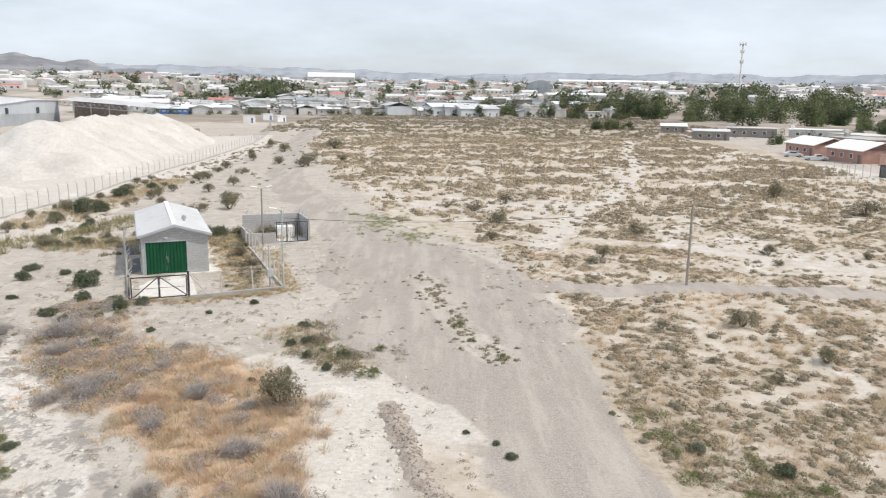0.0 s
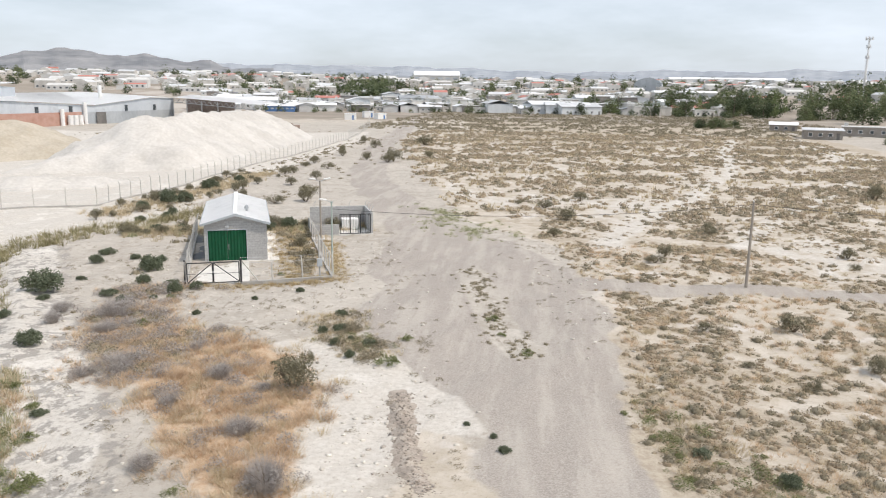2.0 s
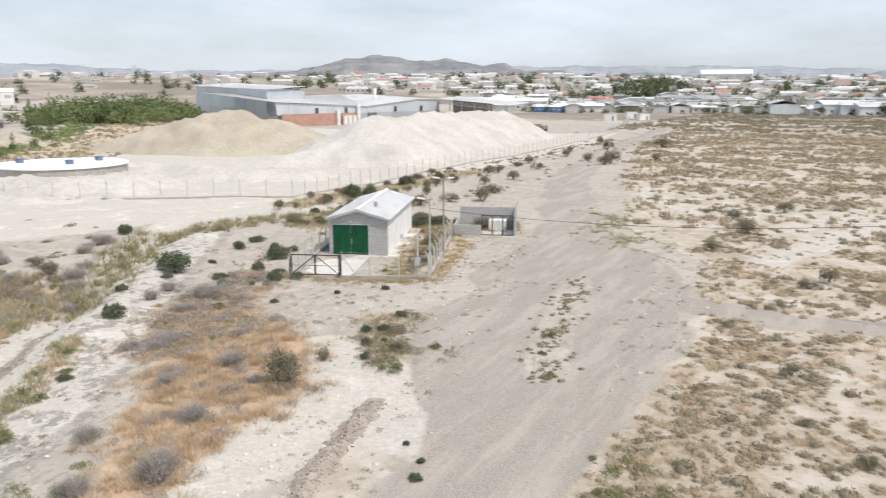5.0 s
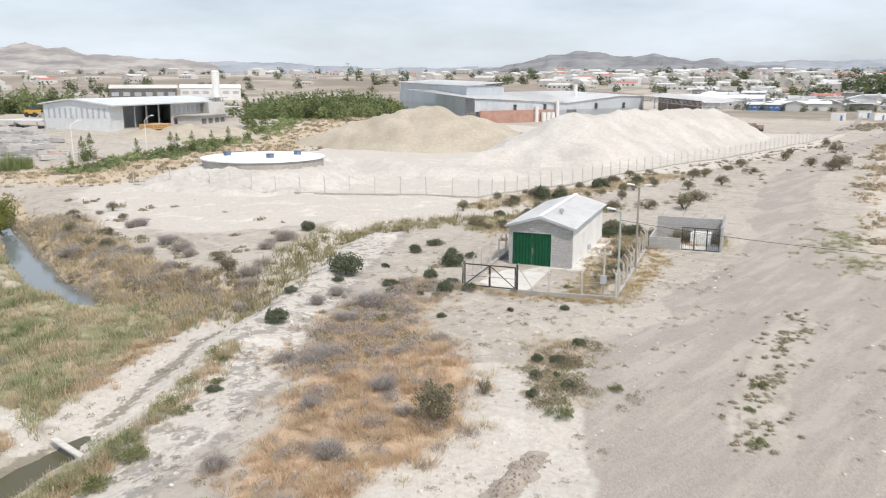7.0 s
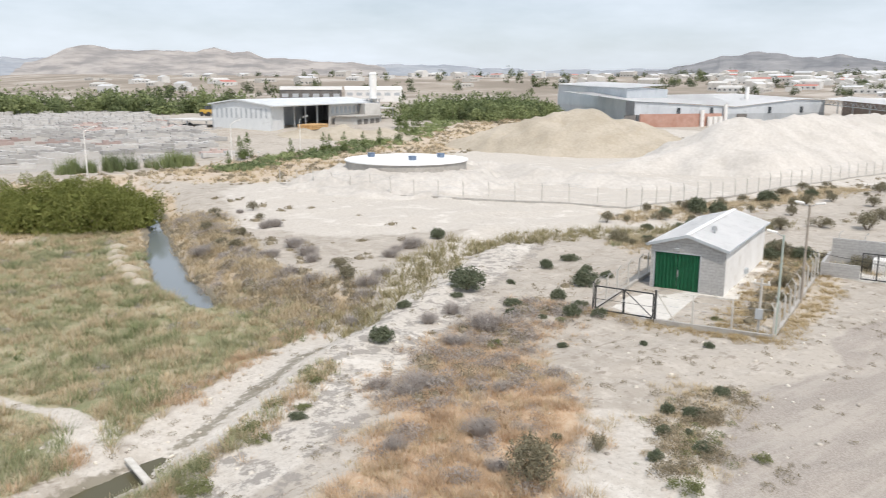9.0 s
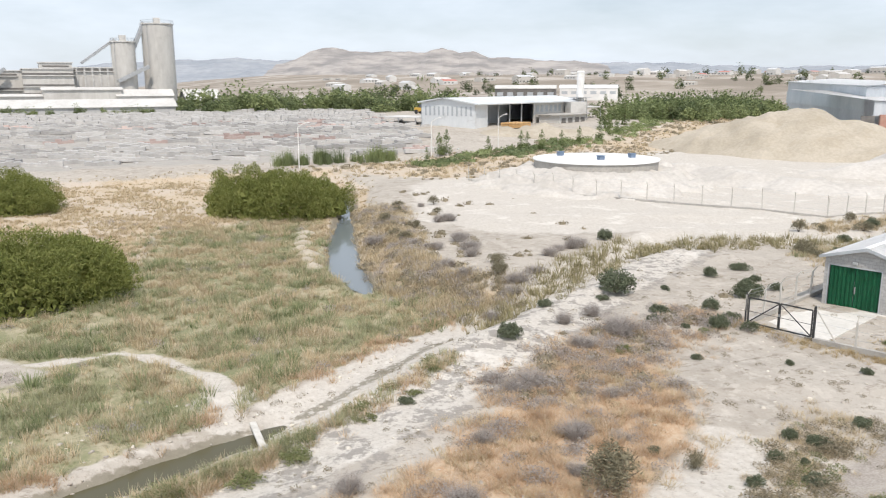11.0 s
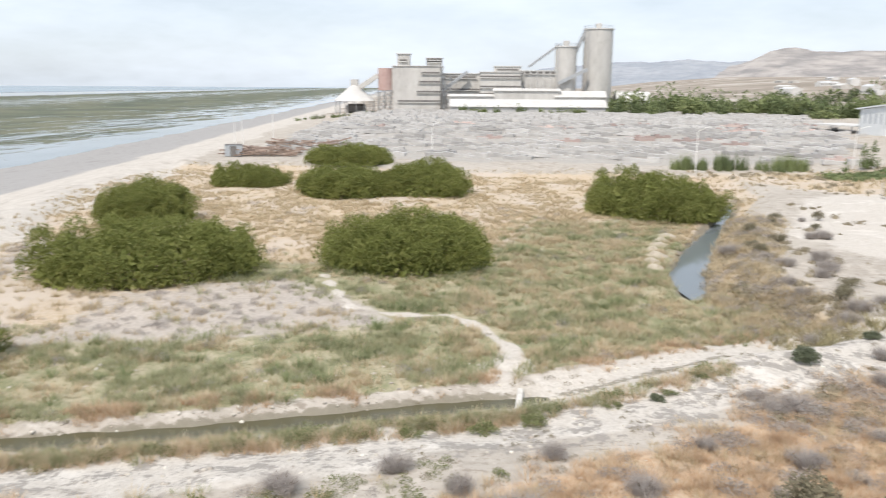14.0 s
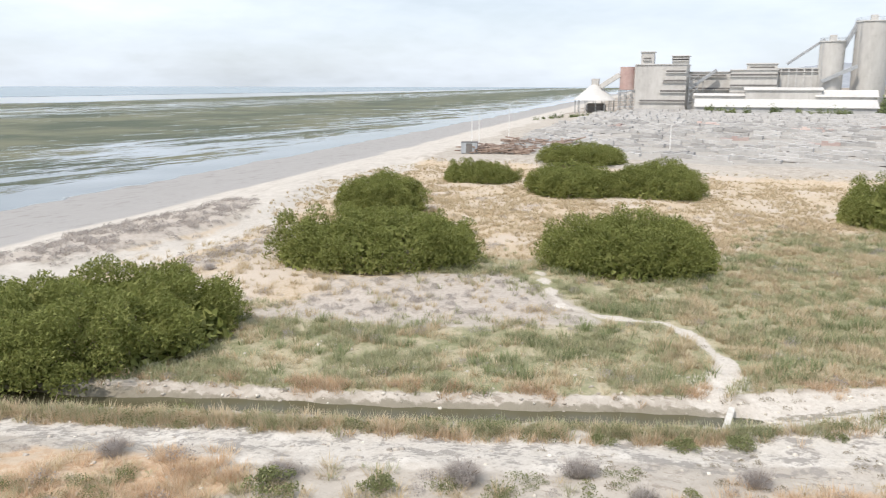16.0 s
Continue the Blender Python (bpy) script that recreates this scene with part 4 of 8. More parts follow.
def fence_run(name, label, pts, gap, h, wires, lean, base=False, material=None):
    """A fence along a bent line: posts as parts, its wires, and the low footing."""
    f = thing(name, pose(pts[0][0], pts[0][1], float(ground_z(*pts[0]))), label, "fence")
    me = bent_post(h, material)
    inv = f.matrix_world.inverted()
    feet = []
    for (ax, ay), (bx, by) in zip(pts, pts[1:]):
        n = max(1, int(round(math.hypot(bx - ax, by - ay) / gap)))
        turn = math.degrees(math.atan2(by - ay, bx - ax)) + 90 * lean
        for i in range(n + (1 if (bx, by) == pts[-1] else 0)):
            x, y = ax + (bx - ax) * i / n, ay + (by - ay) * i / n
            feet.append((x, y, float(ground_z(x, y)), turn))
    for x, y, z, turn in feet:
        o = new("post", me)
        o.parent = f
        o.matrix_local = inv @ pose(x, y, z, RNG.uniform(-1.5, 1.5), RNG.uniform(-1.5, 1.5), turn + RNG.uniform(-8, 8))
    bm = bmesh.new()
    for k in range(wires):
        zz = 0.15 + (h - 0.5) * k / max(1, wires - 2) if k < wires - 1 else h - 0.03
        for a, b in zip(feet, feet[1:]):
            o = (0.24 * math.cos(radians(a[3])), 0.24 * math.sin(radians(a[3]))) if k == wires - 1 else (0, 0)
            rod(bm, inv @ Vector((a[0] + o[0], a[1] + o[1], a[2] + zz)), inv @ Vector((b[0] + o[0], b[1] + o[1], b[2] + zz)), 0.008, n=3)
    part("wire", bm, M_STEEL, f)
    if base:
        bm = bmesh.new()
        line = []
        for (ax, ay), (bx, by) in zip(pts, pts[1:]):
            n = max(1, int(math.hypot(bx - ax, by - ay) / 6))
            line += [(ax + (bx - ax) * i / n, ay + (by - ay) * i / n) for i in range(n)]
        line.append(pts[-1])
        rings = []
        for i, (x, y) in enumerate(line):
            a, b = line[max(0, i - 1)], line[min(len(line) - 1, i + 1)]
            d = Vector((b[0] - a[0], b[1] - a[1])).normalized() * 0.1
            z = float(ground_z(x, y))
            rings.append([bm.verts.new(inv @ Vector((x - q * d.y, y + q * d.x, z + h0))) for q, h0 in ((-1, -0.3), (-1, 0.2), (1, 0.2), (1, -0.3))])
        for a, b in zip(rings, rings[1:]):
            for k in range(4):
                bm.faces.new((a[k], a[(k + 1) % 4], b[(k + 1) % 4], b[k]))
        bm.faces.new(rings[0])
        bm.faces.new(rings[-1][::-1])
        bmesh.ops.recalc_face_normals(bm, faces=bm.faces[:])
        part("footing", bm, M_CONC, f, "low concrete footing")
    return f


def cpt(u, v):
    p = COMPOUND @ Vector((u, v, 0))
    return (p.x, p.y)


fence_run("wire_fence", "grey post and wire fence in front of the shed yard", [cpt(-2.1, -7.75), cpt(4.5, -7.75)], 2.2, 1.95, 5, 1, True)
fence_run("wire_fence", "grey post and wire fence beside the shed yard", [cpt(4.5, -7.75), cpt(4.35, 10.3)], 1.8, 2.0, 6, 1, True)
fence_run("wire_fence", "grey post and wire fence along the shaded shed side", [cpt(-5.95, -7.75), cpt(-6.3, 14.0)], 2.1, 2.1, 6, -1, True)


def build_gate():
    gate = thing("metal_gate", at_compound(-5.95, -7.75), "closed black steel double gate with diagonal braces", "gate")
    for x in (-0.02, 3.85):
        p = rodded("gate_post", (x, 0, -0.3), (x, 0, 1.85), 0.075, M_BLACK, gate, n=8)
    for k, (a, b) in enumerate(((0.12, 1.88), (1.94, 3.72))):
        bm = bmesh.new()
        for z in (0.12, 1.6):
            rod(bm, (a, 0, z), (b, 0, z), 0.045, n=6)
        for x in (a, b):
            rod(bm, (x, 0, 0.12), (x, 0, 1.6), 0.045, n=6)
        rod(bm, (a if k == 0 else b, 0, 0.14), (b if k == 0 else a, 0, 1.58), 0.035, n=6)
        rod(bm, (a, 0, 0.8), (b, 0, 0.8), 0.015, n=4)
        leaf = part("gate_leaf", bm, M_BLACK, gate)
    rodded("brace", (3.9, 0.02, 1.7), (5.1, 0.02, 0.02), 0.045, M_POST, gate, n=6, label="pale slanting brace of the gate post")
    boxed("latch", (1.86, 1.98, -0.06, -0.046, 0.85, 1.0), M_STEEL, leaf)
    return gate


build_gate()


def lamp_post(x, y, h, arms, label, material, r=0.075):
    z = float(ground_z(x, y))
    p = thing("street_lamp", pose(x, y, z), label, "street lamp")
    rodded("pole", (0, 0, -0.3), (0, 0, h), r, material, p, r * 0.75, 10)
    for a in arms:
        c, s = math.cos(radians(a)), math.sin(radians(a))
        bm = bmesh.new()
        rod(bm, (0, 0, h - 0.1), (0.45 * c, 0.45 * s, h + 0.1), 0.025, n=6)
        arm = part("arm", bm, M_STEEL, p)
        bm = bmesh.new()
        box(bm, -0.28, 0.28, -0.11, 0.11, -0.06, 0.06, 0.03, m=pose(0.62 * c, 0.62 * s, h + 0.14, 0, -8, a))
        part("lamp_head", bm, M_WHITE, arm, "pale lamp head")
    return p


lamp_post(-21.4, 43.3, 5.75, (200,), "pale green metal lamp pole beside the fence", surface("pole_green", (0.34, 0.40, 0.36), (0.42, 0.47, 0.43), 2, 0.6, bump=0.05))
lamp_post(-24.6, 51.6, 6.4, (20, 200), "grey wooden pole with two lamp heads", M_WOODPOLE, 0.09)


def service_post(u, v):
    s = thing("meter_post", at_compound(u, v), "short grey service post with meter box and insulators", "post")
    rodded("post", (0, 0, -0.3), (0, 0, 3.2), 0.07, M_POST, s)
    boxed("meter_box", (-0.2, 0.2, -0.2, -0.07, 0.9, 1.5), M_SHEET, s, 0.02)
    boxed("crossarm", (-0.45, 0.45, -0.05, 0.05, 2.85, 2.95), M_POST, s, 0.01)
    for x in (-0.36, 0.36):
        rodded("insulator", (x, 0, 2.95), (x, 0, 3.1), 0.05, M_WHITE, s)


service_post(3.6, -7.2)


def build_enclosure():
    e = thing("walled_enclosure", at_compound(4.5, 10.25), "small open enclosure of grey block walls on a pale slab", "enclosure")
    boxed("floor_slab", (0.0, 5.9, 0.0, 4.7, -0.35, 0.05), M_SLAB, e, 0.02, "pale concrete floor")
    boxed("wall", (0.0, 2.6, 0.0, 0.18, 0.05, 1.05), M_BLOCK, e, 0.01, "low block wall")
    boxed("wall", (0.0, 0.18, 0.18, 4.7, 0.05, 1.05), M_BLOCK, e, 0.01, "low block wall")
    boxed("wall", (0.18, 5.9, 4.52, 4.7, 0.05, 2.15), M_BLOCK, e, 0.01, "tall block wall")
    boxed("wall", (5.72, 5.9, 0.1, 4.52, 0.05, 2.15), M_BLOCK, e, 0.01, "tall block wall")
    boxed("tank", (3.2, 4.9, 2.6, 3.9, 0.05, 1.1), M_WHITE, e, 0.03, "white plinth")
    for i in range(3):
        a = 2.7 + i * 1.0
        bm = bmesh.new()
        for z in (0.12, 2.0):
            rod(bm, (a, 0.08, z), (a + 0.95, 0.08, z), 0.04, n=6)
        for x in (a, a + 0.95):
            rod(bm, (x, 0.08, 0.1), (x, 0.08, 2.02), 0.04, n=6)
        for k in range(1, 6):
            rod(bm, (a + 0.158 * k, 0.08, 0.12), (a + 0.158 * k, 0.08, 2.0), 0.014, n=4)
        part("gate_panel", bm, M_BLACK, e, "black steel gate frame")
    for x, y in ((5.81, 0.2), (5.81, 1.6), (5.81, 3.0), (5.81, 4.4), (4.2, 4.6), (2.4, 4.6), (0.6, 4.6)):
        bm = bmesh.new()
        rod(bm, (x, y, 2.15), (x, y, 2.5), 0.025, n=5)
        rod(bm, (x, y, 2.48), (x + 0.22, y + 0.1, 2.75), 0.025, n=5)
        part("barb_post", bm, M_STEEL, e)


build_enclosure()


def utility_pole(x, y, h, label):
    p = thing("utility_pole", pose(x, y, float(ground_z(x, y))), label, "utility pole")
    rodded("pole", (0, 0, -0.4), (0.02, 0, h), 0.12, M_WOODPOLE, p, 0.085, 10)
    rodded("insulator", (0, 0, h), (0, 0, h + 0.14), 0.04, M_WHITE, p)
    return p


utility_pole(9.05, 45.6, 6.3, "grey weathered wooden utility pole on the steppe")


def cable(a, b, sag, label):
    bm = bmesh.new()
    a, b, n = Vector(a), Vector(b), 28
    pts = [a.lerp(b, i / n) - Vector((0, 0, sag * 4 * (i / n) * (1 - i / n))) for i in range(n + 1)]
    for p, q in zip(pts, pts[1:]):
        rod(bm, p, q, 0.014, n=4)
    return tagged(part("cable", bm, M_BLACK), label, "cable")


cable((-21.4, 43.3, 5.3), (9.05, 45.6, 6.2), 0.7, "thin black overhead cable between two poles")
cable((9.05, 45.6, 6.2), (60, 44, 6.3), 1.0, "thin black overhead cable over the steppe")

# ---- site fence, tank and heaps ----
fence_run("wire_fence", "long grey post and wire fence round the gravel site", [(-57.5, 73.0), (-57.0, 122.0), (-57.2, 195.0), (-66.0, 262.0), (-78.0, 318.0)], 2.6, 2.4, 5, 1, True)
fence_run("wire_fence", "long grey post and wire fence beside the round tank", [(-102.0, 51.4), (-82.5, 57.4), (-57.5, 73.0)], 3.2, 2.4, 5, -1, True)


def build_tank():
    x, y, r = -94.9, 68.2, 8.8
    t = thing("water_tank", pose(x, y, 0), "wide round concrete water tank with a white flat roof", "tank")
    bm = bmesh.new()
    bmesh.ops.create_cone(bm, cap_ends=True, segments=96, radius1=r, radius2=r, depth=3.2, matrix=Matrix.Translation((0, 0, 1.45)))
    part("wall", bm, M_CONC, t)
    bm = bmesh.new()
    bmesh.ops.create_cone(bm, cap_ends=True, segments=96, radius1=r + 0.2, radius2=r + 0.2, depth=0.16, matrix=Matrix.Translation((0, 0, 3.13)))
    bmesh.ops.create_cone(bm, cap_ends=True, segments=96, radius1=r + 0.1, radius2=0.5, depth=0.22, matrix=Matrix.Translation((0, 0, 3.32)))
    part("roof", bm, M_ROOF, t, "bright white slightly domed roof")
    for px, py in ((-4.6, -3.2), (3.6, -1.4), (2.2, 4.6)):
        bm = bmesh.new()
        box(bm, px - 0.42, px + 0.42, py - 0.42, py + 0.42, 3.2, 3.85, 0.06)
        box(bm, px - 0.48, px + 0.48, py - 0.48, py + 0.48, 3.85, 3.93, 0.02)
        part("hatch", bm, M_BLUEGREY, t, "blue-grey roof hatch box")


build_tank()


def heap(name, label, x0, x1, y0, y1, fn, material, step=0.8, category="heap", sink=0.4):
    xs, ys = np.arange(x0, x1 + step, step), np.arange(y0, y1 + step, step)
    X, Y = np.meshgrid(xs, ys)
    G = ground_z(X, Y)
    H = fn(X, Y)
    H = H + (0.30 * waves(X, Y, 6, 21) + 0.24 * waves(X, Y, 3.2, 22) + 0.12 * waves(X, Y, 1.5, 23)) * smooth01(H, 0.1, 1.6)
    Z = G + np.where(H > 0.02, H, -sink)
    n = X.shape[1]
    i0 = (np.arange(X.shape[0] - 1)[:, None] * n + np.arange(n - 1)[None]).ravel()
    F = np.stack([i0, i0 + 1, i0 + n + 1, i0 + n], 1)
    used, F = np.unique(F[(H.ravel()[F] > 0.0).any(1)], return_inverse=True)
    ob = mesh_part(name, np.stack([X.ravel(), Y.ravel(), Z.ravel()], 1)[used], F.reshape(-1, 4), material)
    ob.data.polygons.foreach_set("use_smooth", [True] * len(ob.data.polygons))
    return tagged(ob, label, category)


def cone(x, y, cx, cy, h, r, round_top=0.12):
    d = np.hypot(x - cx, y - cy) / r
    return h * np.maximum(1 - np.sqrt(d * d + round_top ** 2) + round_top * 0.6, 0)


def ridge(x, y, pts, hs, r):
    d, u = line_dist(x, y, pts)
    h = np.interp(u, np.linspace(0, 1, len(hs)), hs)
    s = d / (r * h / max(hs))
    return h * np.maximum(1.06 - np.sqrt(s * s + 0.012), 0)


def most(*a):
    out = a[0]
    for b in a[1:]:
        out = np.maximum(out, b)
    return out


heap("gravel_mound", "tan gravel heap with a blunt top and long slope", -160, -92, 88, 162, lambda x, y: most(ridge(x, y, [(-117.5, 130), (-122, 125), (-131, 117), (-140, 112)], [9.4, 8.6, 5.2, 1.6], 17), cone(x, y, -112, 136, 7.0, 16)), M_HEAPTAN)
heap("gravel_mound", "long white gravel heap beside the site fence", -112, -60, 92, 226, lambda x, y: most(ridge(x, y, [(-78.5, 126), (-79.5, 138), (-80.5, 151), (-82, 176), (-84, 202)], [8.7, 7.9, 8.6, 8.1, 7.4], 16.5 + 1.4 * waves(x, y, 16, 31)), ridge(x, y, [(-78, 124), (-84, 112), (-88, 102)], [6.0, 3.0, 0.8], 15)), M_HEAPWHITE)
heap("gravel_mound", "low white rim of spoil behind the fence", -104, -59, 76, 108, lambda x, y: ridge(x, y, [(-100, 84), (-88, 86), (-77, 89), (-66, 94)], [1.4, 1.9, 1.6, 0.9], 5 + 1.2 * waves(x, y, 6, 33)), M_HEAPWHITE, 0.6)
heap("spoil_bank", "pale spoil bank piled round the water tank", -124, -70, 44, 96, lambda x, y: np.clip(2.15 * (1 - (np.hypot(x + 94.9, y - 68.2) - 10.5 + 1.5 * waves(x, y, 6, 34) + 0.7 * waves(x, y, 2.4, 36)) / (5.5 + 3.2 * np.clip((x + 94.9 - (y - 68.2)) / 24, -0.6, 1))), 0, 2.0), M_HEAPWHITE, 0.6)
for i, (cx, cy, r) in enumerate(((-75, 22.2, 1.5), (-72.3, 21.4, 1.2), (-70, 21.0, 1.4), (-67.2, 20.3, 1.1), (-64.6, 20.4, 1.5), (-61.8, 19.7, 1.2), (-59.6, 19.8, 1.3))):
    heap("spoil_mound", "small pale mound of dug soil beside the pond", cx - 2, cx + 2, cy - 2, cy + 2, lambda x, y, cx=cx, cy=cy, r=r: cone(x, y, cx, cy, 0.45, 0.7 * r, 0.3), M_HEAPTAN, 0.2, "mound", 0.2)


def windrow(x, y):
    d, u = line_dist(x, y, [(-12.6, 21.8), (-12.1, 20), (-11.5, 17.7), (-10.8, 14.6), (-9.9, 12.6)])
    h = np.interp(u, [0, 0.25, 0.6, 0.85, 1], [0.10, 0.22, 0.20, 0.12, 0.02]) * (1 + 0.5 * waves(x, y, 1.0, 35))
    return h * np.exp(-(d / (0.42 + 0.12 * waves(x, y, 2.0, 37))) ** 2) * (1 + 0.3 * waves(x, y, 0.45, 36)) - 0.012


heap("soil_ridge", "narrow brown gravel windrow beside the track", -15, -7, 9, 25, windrow, surface("brown_gravel", (0.30, 0.255, 0.215), (0.42, 0.37, 0.315), 1.6, 0.95, bump=0.9, dirt=(0.27, 0.23, 0.19), fine=10), 0.12, "heap", 0.03)

# ---- water in the ditch and the pond ----
def water_strip(name, label, pts, width, z, material):
    bm = bmesh.new()
    rows = []
    for i, (x, y) in enumerate(pts):
        a, b = pts[max(0, i - 1)], pts[min(len(pts) - 1, i + 1)]
        d = Vector((b[0] - a[0], b[1] - a[1])).normalized()
        w = width[i]
        rows.append((bm.verts.new((x - d.y * w, y + d.x * w, z)), bm.verts.new((x + d.y * w, y - d.x * w, z))))
    for a, b in zip(rows, rows[1:]):
        bm.faces.new((a[0], a[1], b[1], b[0]))
    return tagged(part(name, bm, material), label, "water", kind="structure")


water_strip("ditch_water", "shallow murky water standing in the ditch", [(-30.0, 12.6), (-29.0, 11), (-27.2, 6.8), (-25.1, 2.2), (-22.4, -3.8), (-19.0, -12.4), (-16.7, -17.7), (-12, -30), (-8, -45)], [0.3, 1.1, 1.8, 1.8, 1.8, 1.8, 1.8, 1.8, 1.8], -1.5, M_WATER)
water_strip("pond_water", "narrow still pond reflecting the sky", [(-104, 33.5), (-88, 29.6), (-72, 25.3), (-66, 24), (-60, 22.8), (-55, 22.4), (-51.5, 22.4)], [0.6, 1.1, 1.8, 1.8, 1.7, 1.2, 0.3], -1.72, M_POND)
sea = bmesh.new()
for q in (((-4600, -1400), (4600, -380), (4600, -4600), (-4600, -4600)),):
    sea.faces.new([sea.verts.new((x, y, -2.9)) for x, y in q])
M_SEA, st, sp = nodes_of("open_sea")
sp.inputs["Roughness"].default_value = 0.22
stripe = noise_node(st, 0.02, 5, 0.6, stretch=(0.15, 1.0, 1.0))
st.links.new(mix_rgb(st, span(st, stripe, 0.62, 0.66), mix_rgb(st, span(st, stripe, 0.35, 0.6), (0.10, 0.16, 0.20), (0.15, 0.22, 0.26)), (0.62, 0.66, 0.68)), sp.inputs["Base Color"])
tagged(part("sea", sea, M_SEA), "calm pale grey-blue sea with thin lines of foam", "sea", kind="structure")

# ---- bushes and trees ----
def plant_thing(name, label, category, x, y, crown, stems, m_leaf, group=""):
    """A plant as a thing with a stem part and a crown part, its foot on the ground."""
    p = thing(name, pose(x, y, float(ground_z(x, y)) - 0.03), label, category, group)
    c = new("crown", tri_mesh("crown", *crown, m_leaf))
    c.parent = p
    bm = bmesh.new()
    for a, b, r0, r1 in stems:
        rod(bm, a, b, r0, r1, 6)
    part("trunk", bm, M_BARK, p)
    return p


def limbs(g, n, r, h, w):
    out = []
    for i in range(n):
        a = g.uniform(0, 6.283)
        e = Vector((math.cos(a) * r * g.uniform(0.4, 1), math.sin(a) * r * g.uniform(0.4, 1), h * g.uniform(0.6, 1)))
        k = e * 0.45 + Vector((0, 0, h * 0.08))
        out.append(((0, 0, -0.1), k, w, w * 0.7))
        out.append((k, e, w * 0.7, w * 0.25))
    return out


def dark_bush(x, y, seed, label="dense dark green rounded shrub on pale sand"):
    g = np.random.default_rng(seed)
    bl = lumps(g, 1.1, 1.0, 1.2, 24, 0.24)
    crown = leaf_tris(g, dome_points(g, 3000, bl, -0.3, 0.4), 0.07)
    return plant_thing("shrub", label, "shrub", x, y, crown, limbs(g, 7, 0.7, 0.8, 0.03), M_DARK, "dark shrubs")


def dead_bush(x, y, seed):
    g = np.random.default_rng(seed)
    v1, f1 = tuft(g, 900, 0.35, 0.85, 0.95, 0.008)
    p = dome_points(g, 1300, lumps(g, 0.9, 0.9, 0.9, 9, 0.4), 0.0, 0.35)
    v2, f2 = leaf_tris(g, p, 0.07, flat=0.16)
    return plant_thing("dry_shrub", "leafless grey twiggy shrub", "shrub", x, y, (np.concatenate([v1, v2]), np.concatenate([f1, f2 + len(v1)])), limbs(g, 9, 0.7, 0.7, 0.02), M_GREY, "grey twiggy shrubs")


def olive_bush(x, y, seed):
    g = np.random.default_rng(seed)
    crown = leaf_tris(g, dome_points(g, 2200, lumps(g, 1.0, 0.9, 1.3, 14, 0.33), -0.2, 0.4), 0.06, flat=0.3)
    return plant_thing("shrub", "olive brown half-dry shrub", "shrub", x, y, crown, limbs(g, 8, 0.8, 0.9, 0.03), M_SAGE, "olive shrubs")


def green_clump(x, y, seed):
    g = np.random.default_rng(seed)
    crown = leaf_tris(g, dome_points(g, 1100, lumps(g, 1.0, 0.95, 0.9, 9, 0.36), 0.0, 0.3), 0.075, flat=0.35)
    return plant_thing("herb_clump", "fresh green leafy herb clump", "shrub", x, y, crown, limbs(g, 4, 0.5, 0.4, 0.02), M_HERB, "green clumps")


dark = [dark_bush(-40.1, 36.3, 1), dark_bush(-33.7, 25.4, 2), dark_bush(-36.0, 43.7, 3)]
dark[0].scale, dark[1].scale, dark[2].scale = (1.5,) * 3, (0.85,) * 3, (1.2,) * 3


def spread_from(first, spots):
    g = np.random.default_rng(len(spots) + 3)
    for i, (x, y, r) in enumerate(spots):
        o = first[i % len(first)]
        s = r * g.uniform(0.92, 1.12) / o.scale[0]
        z = float(ground_z(x, y)) - 0.03
        copy_thing(o, Matrix.LocRotScale((x, y, z), Euler((0, 0, g.uniform(0, 6.28))), (s * g.uniform(0.75, 1.3), s * g.uniform(0.75, 1.2), s * g.uniform(0.7, 1.1))))


spread_from(dark, [(-55.7, 45.2, 1.1), (-41.2, 44.9, 0.7), (-34.3, 39.4, 0.9), (-39.3, 39.7, 0.4), (-35.2, 36.2, 0.6), (-38.9, 34.6, 0.4), (-42.3, 48.6, 0.7), (-43.5, 59.7, 0.6), (-41.7, 61.4, 0.5)])
spread_from(dark, [(-51.6, 72.4, 1.0), (-50.2, 75.9, 1.4), (-49.0, 77.9, 1.3), (-51.9, 92.3, 1.6), (-50.8, 100.3, 1.0), (-18.4, 34.0, 0.42), (-17.6, 30.9, 0.5), (-17.4, 28.6, 0.45), (-15.3, 28.4, 0.5), (-16.0, 26.4, 0.35)])
spread_from(dark, [(-9.0, 18.6, 0.16), (-7.8, 17.6, 0.2), (-7.3, 16.3, 0.28), (0.5, 17.2, 0.4), (3.2, 15.0, 0.5), (-28.0, 17.6, 0.45), (-38.6, 30.2, 0.4), (-22.6, 39.0, 0.35), (-25.0, 36.6, 0.3), (-27.5, 33.0, 0.3), (-19.6, 24.8, 0.35)])
spread_from(dark, [(-30.9, 37.2, 0.75), (-32.0, 39.0, 0.6), (-30.0, 38.6, 0.5), (-33.4, 34.6, 0.5), (-31.6, 35.4, 0.3), (-36.5, 46.5, 0.6), (-39, 47, 0.5), (-18.6, 30.4, 0.45), (-16.6, 29.2, 0.3), (-46.5, 68, 0.9), (-48, 65, 0.8), (-33, 62, 0.9), (-31.5, 64, 1.1), (-34.5, 65, 0.8), (-47, 70.5, 0.7)])
L_FENCE = [(-53.5, 66), (-51.5, 76), (-52, 92), (-51, 112)]
L_BACK = [(-46, 58), (-38, 60.5), (-31, 64), (-24, 67)]
FENCE_BUSHES = [(-53.5 + RNG.normal(0, 1.2), 64 + i * 2.1 + RNG.normal(0, 0.8), RNG.uniform(0.5, 1.1)) for i in range(24)]
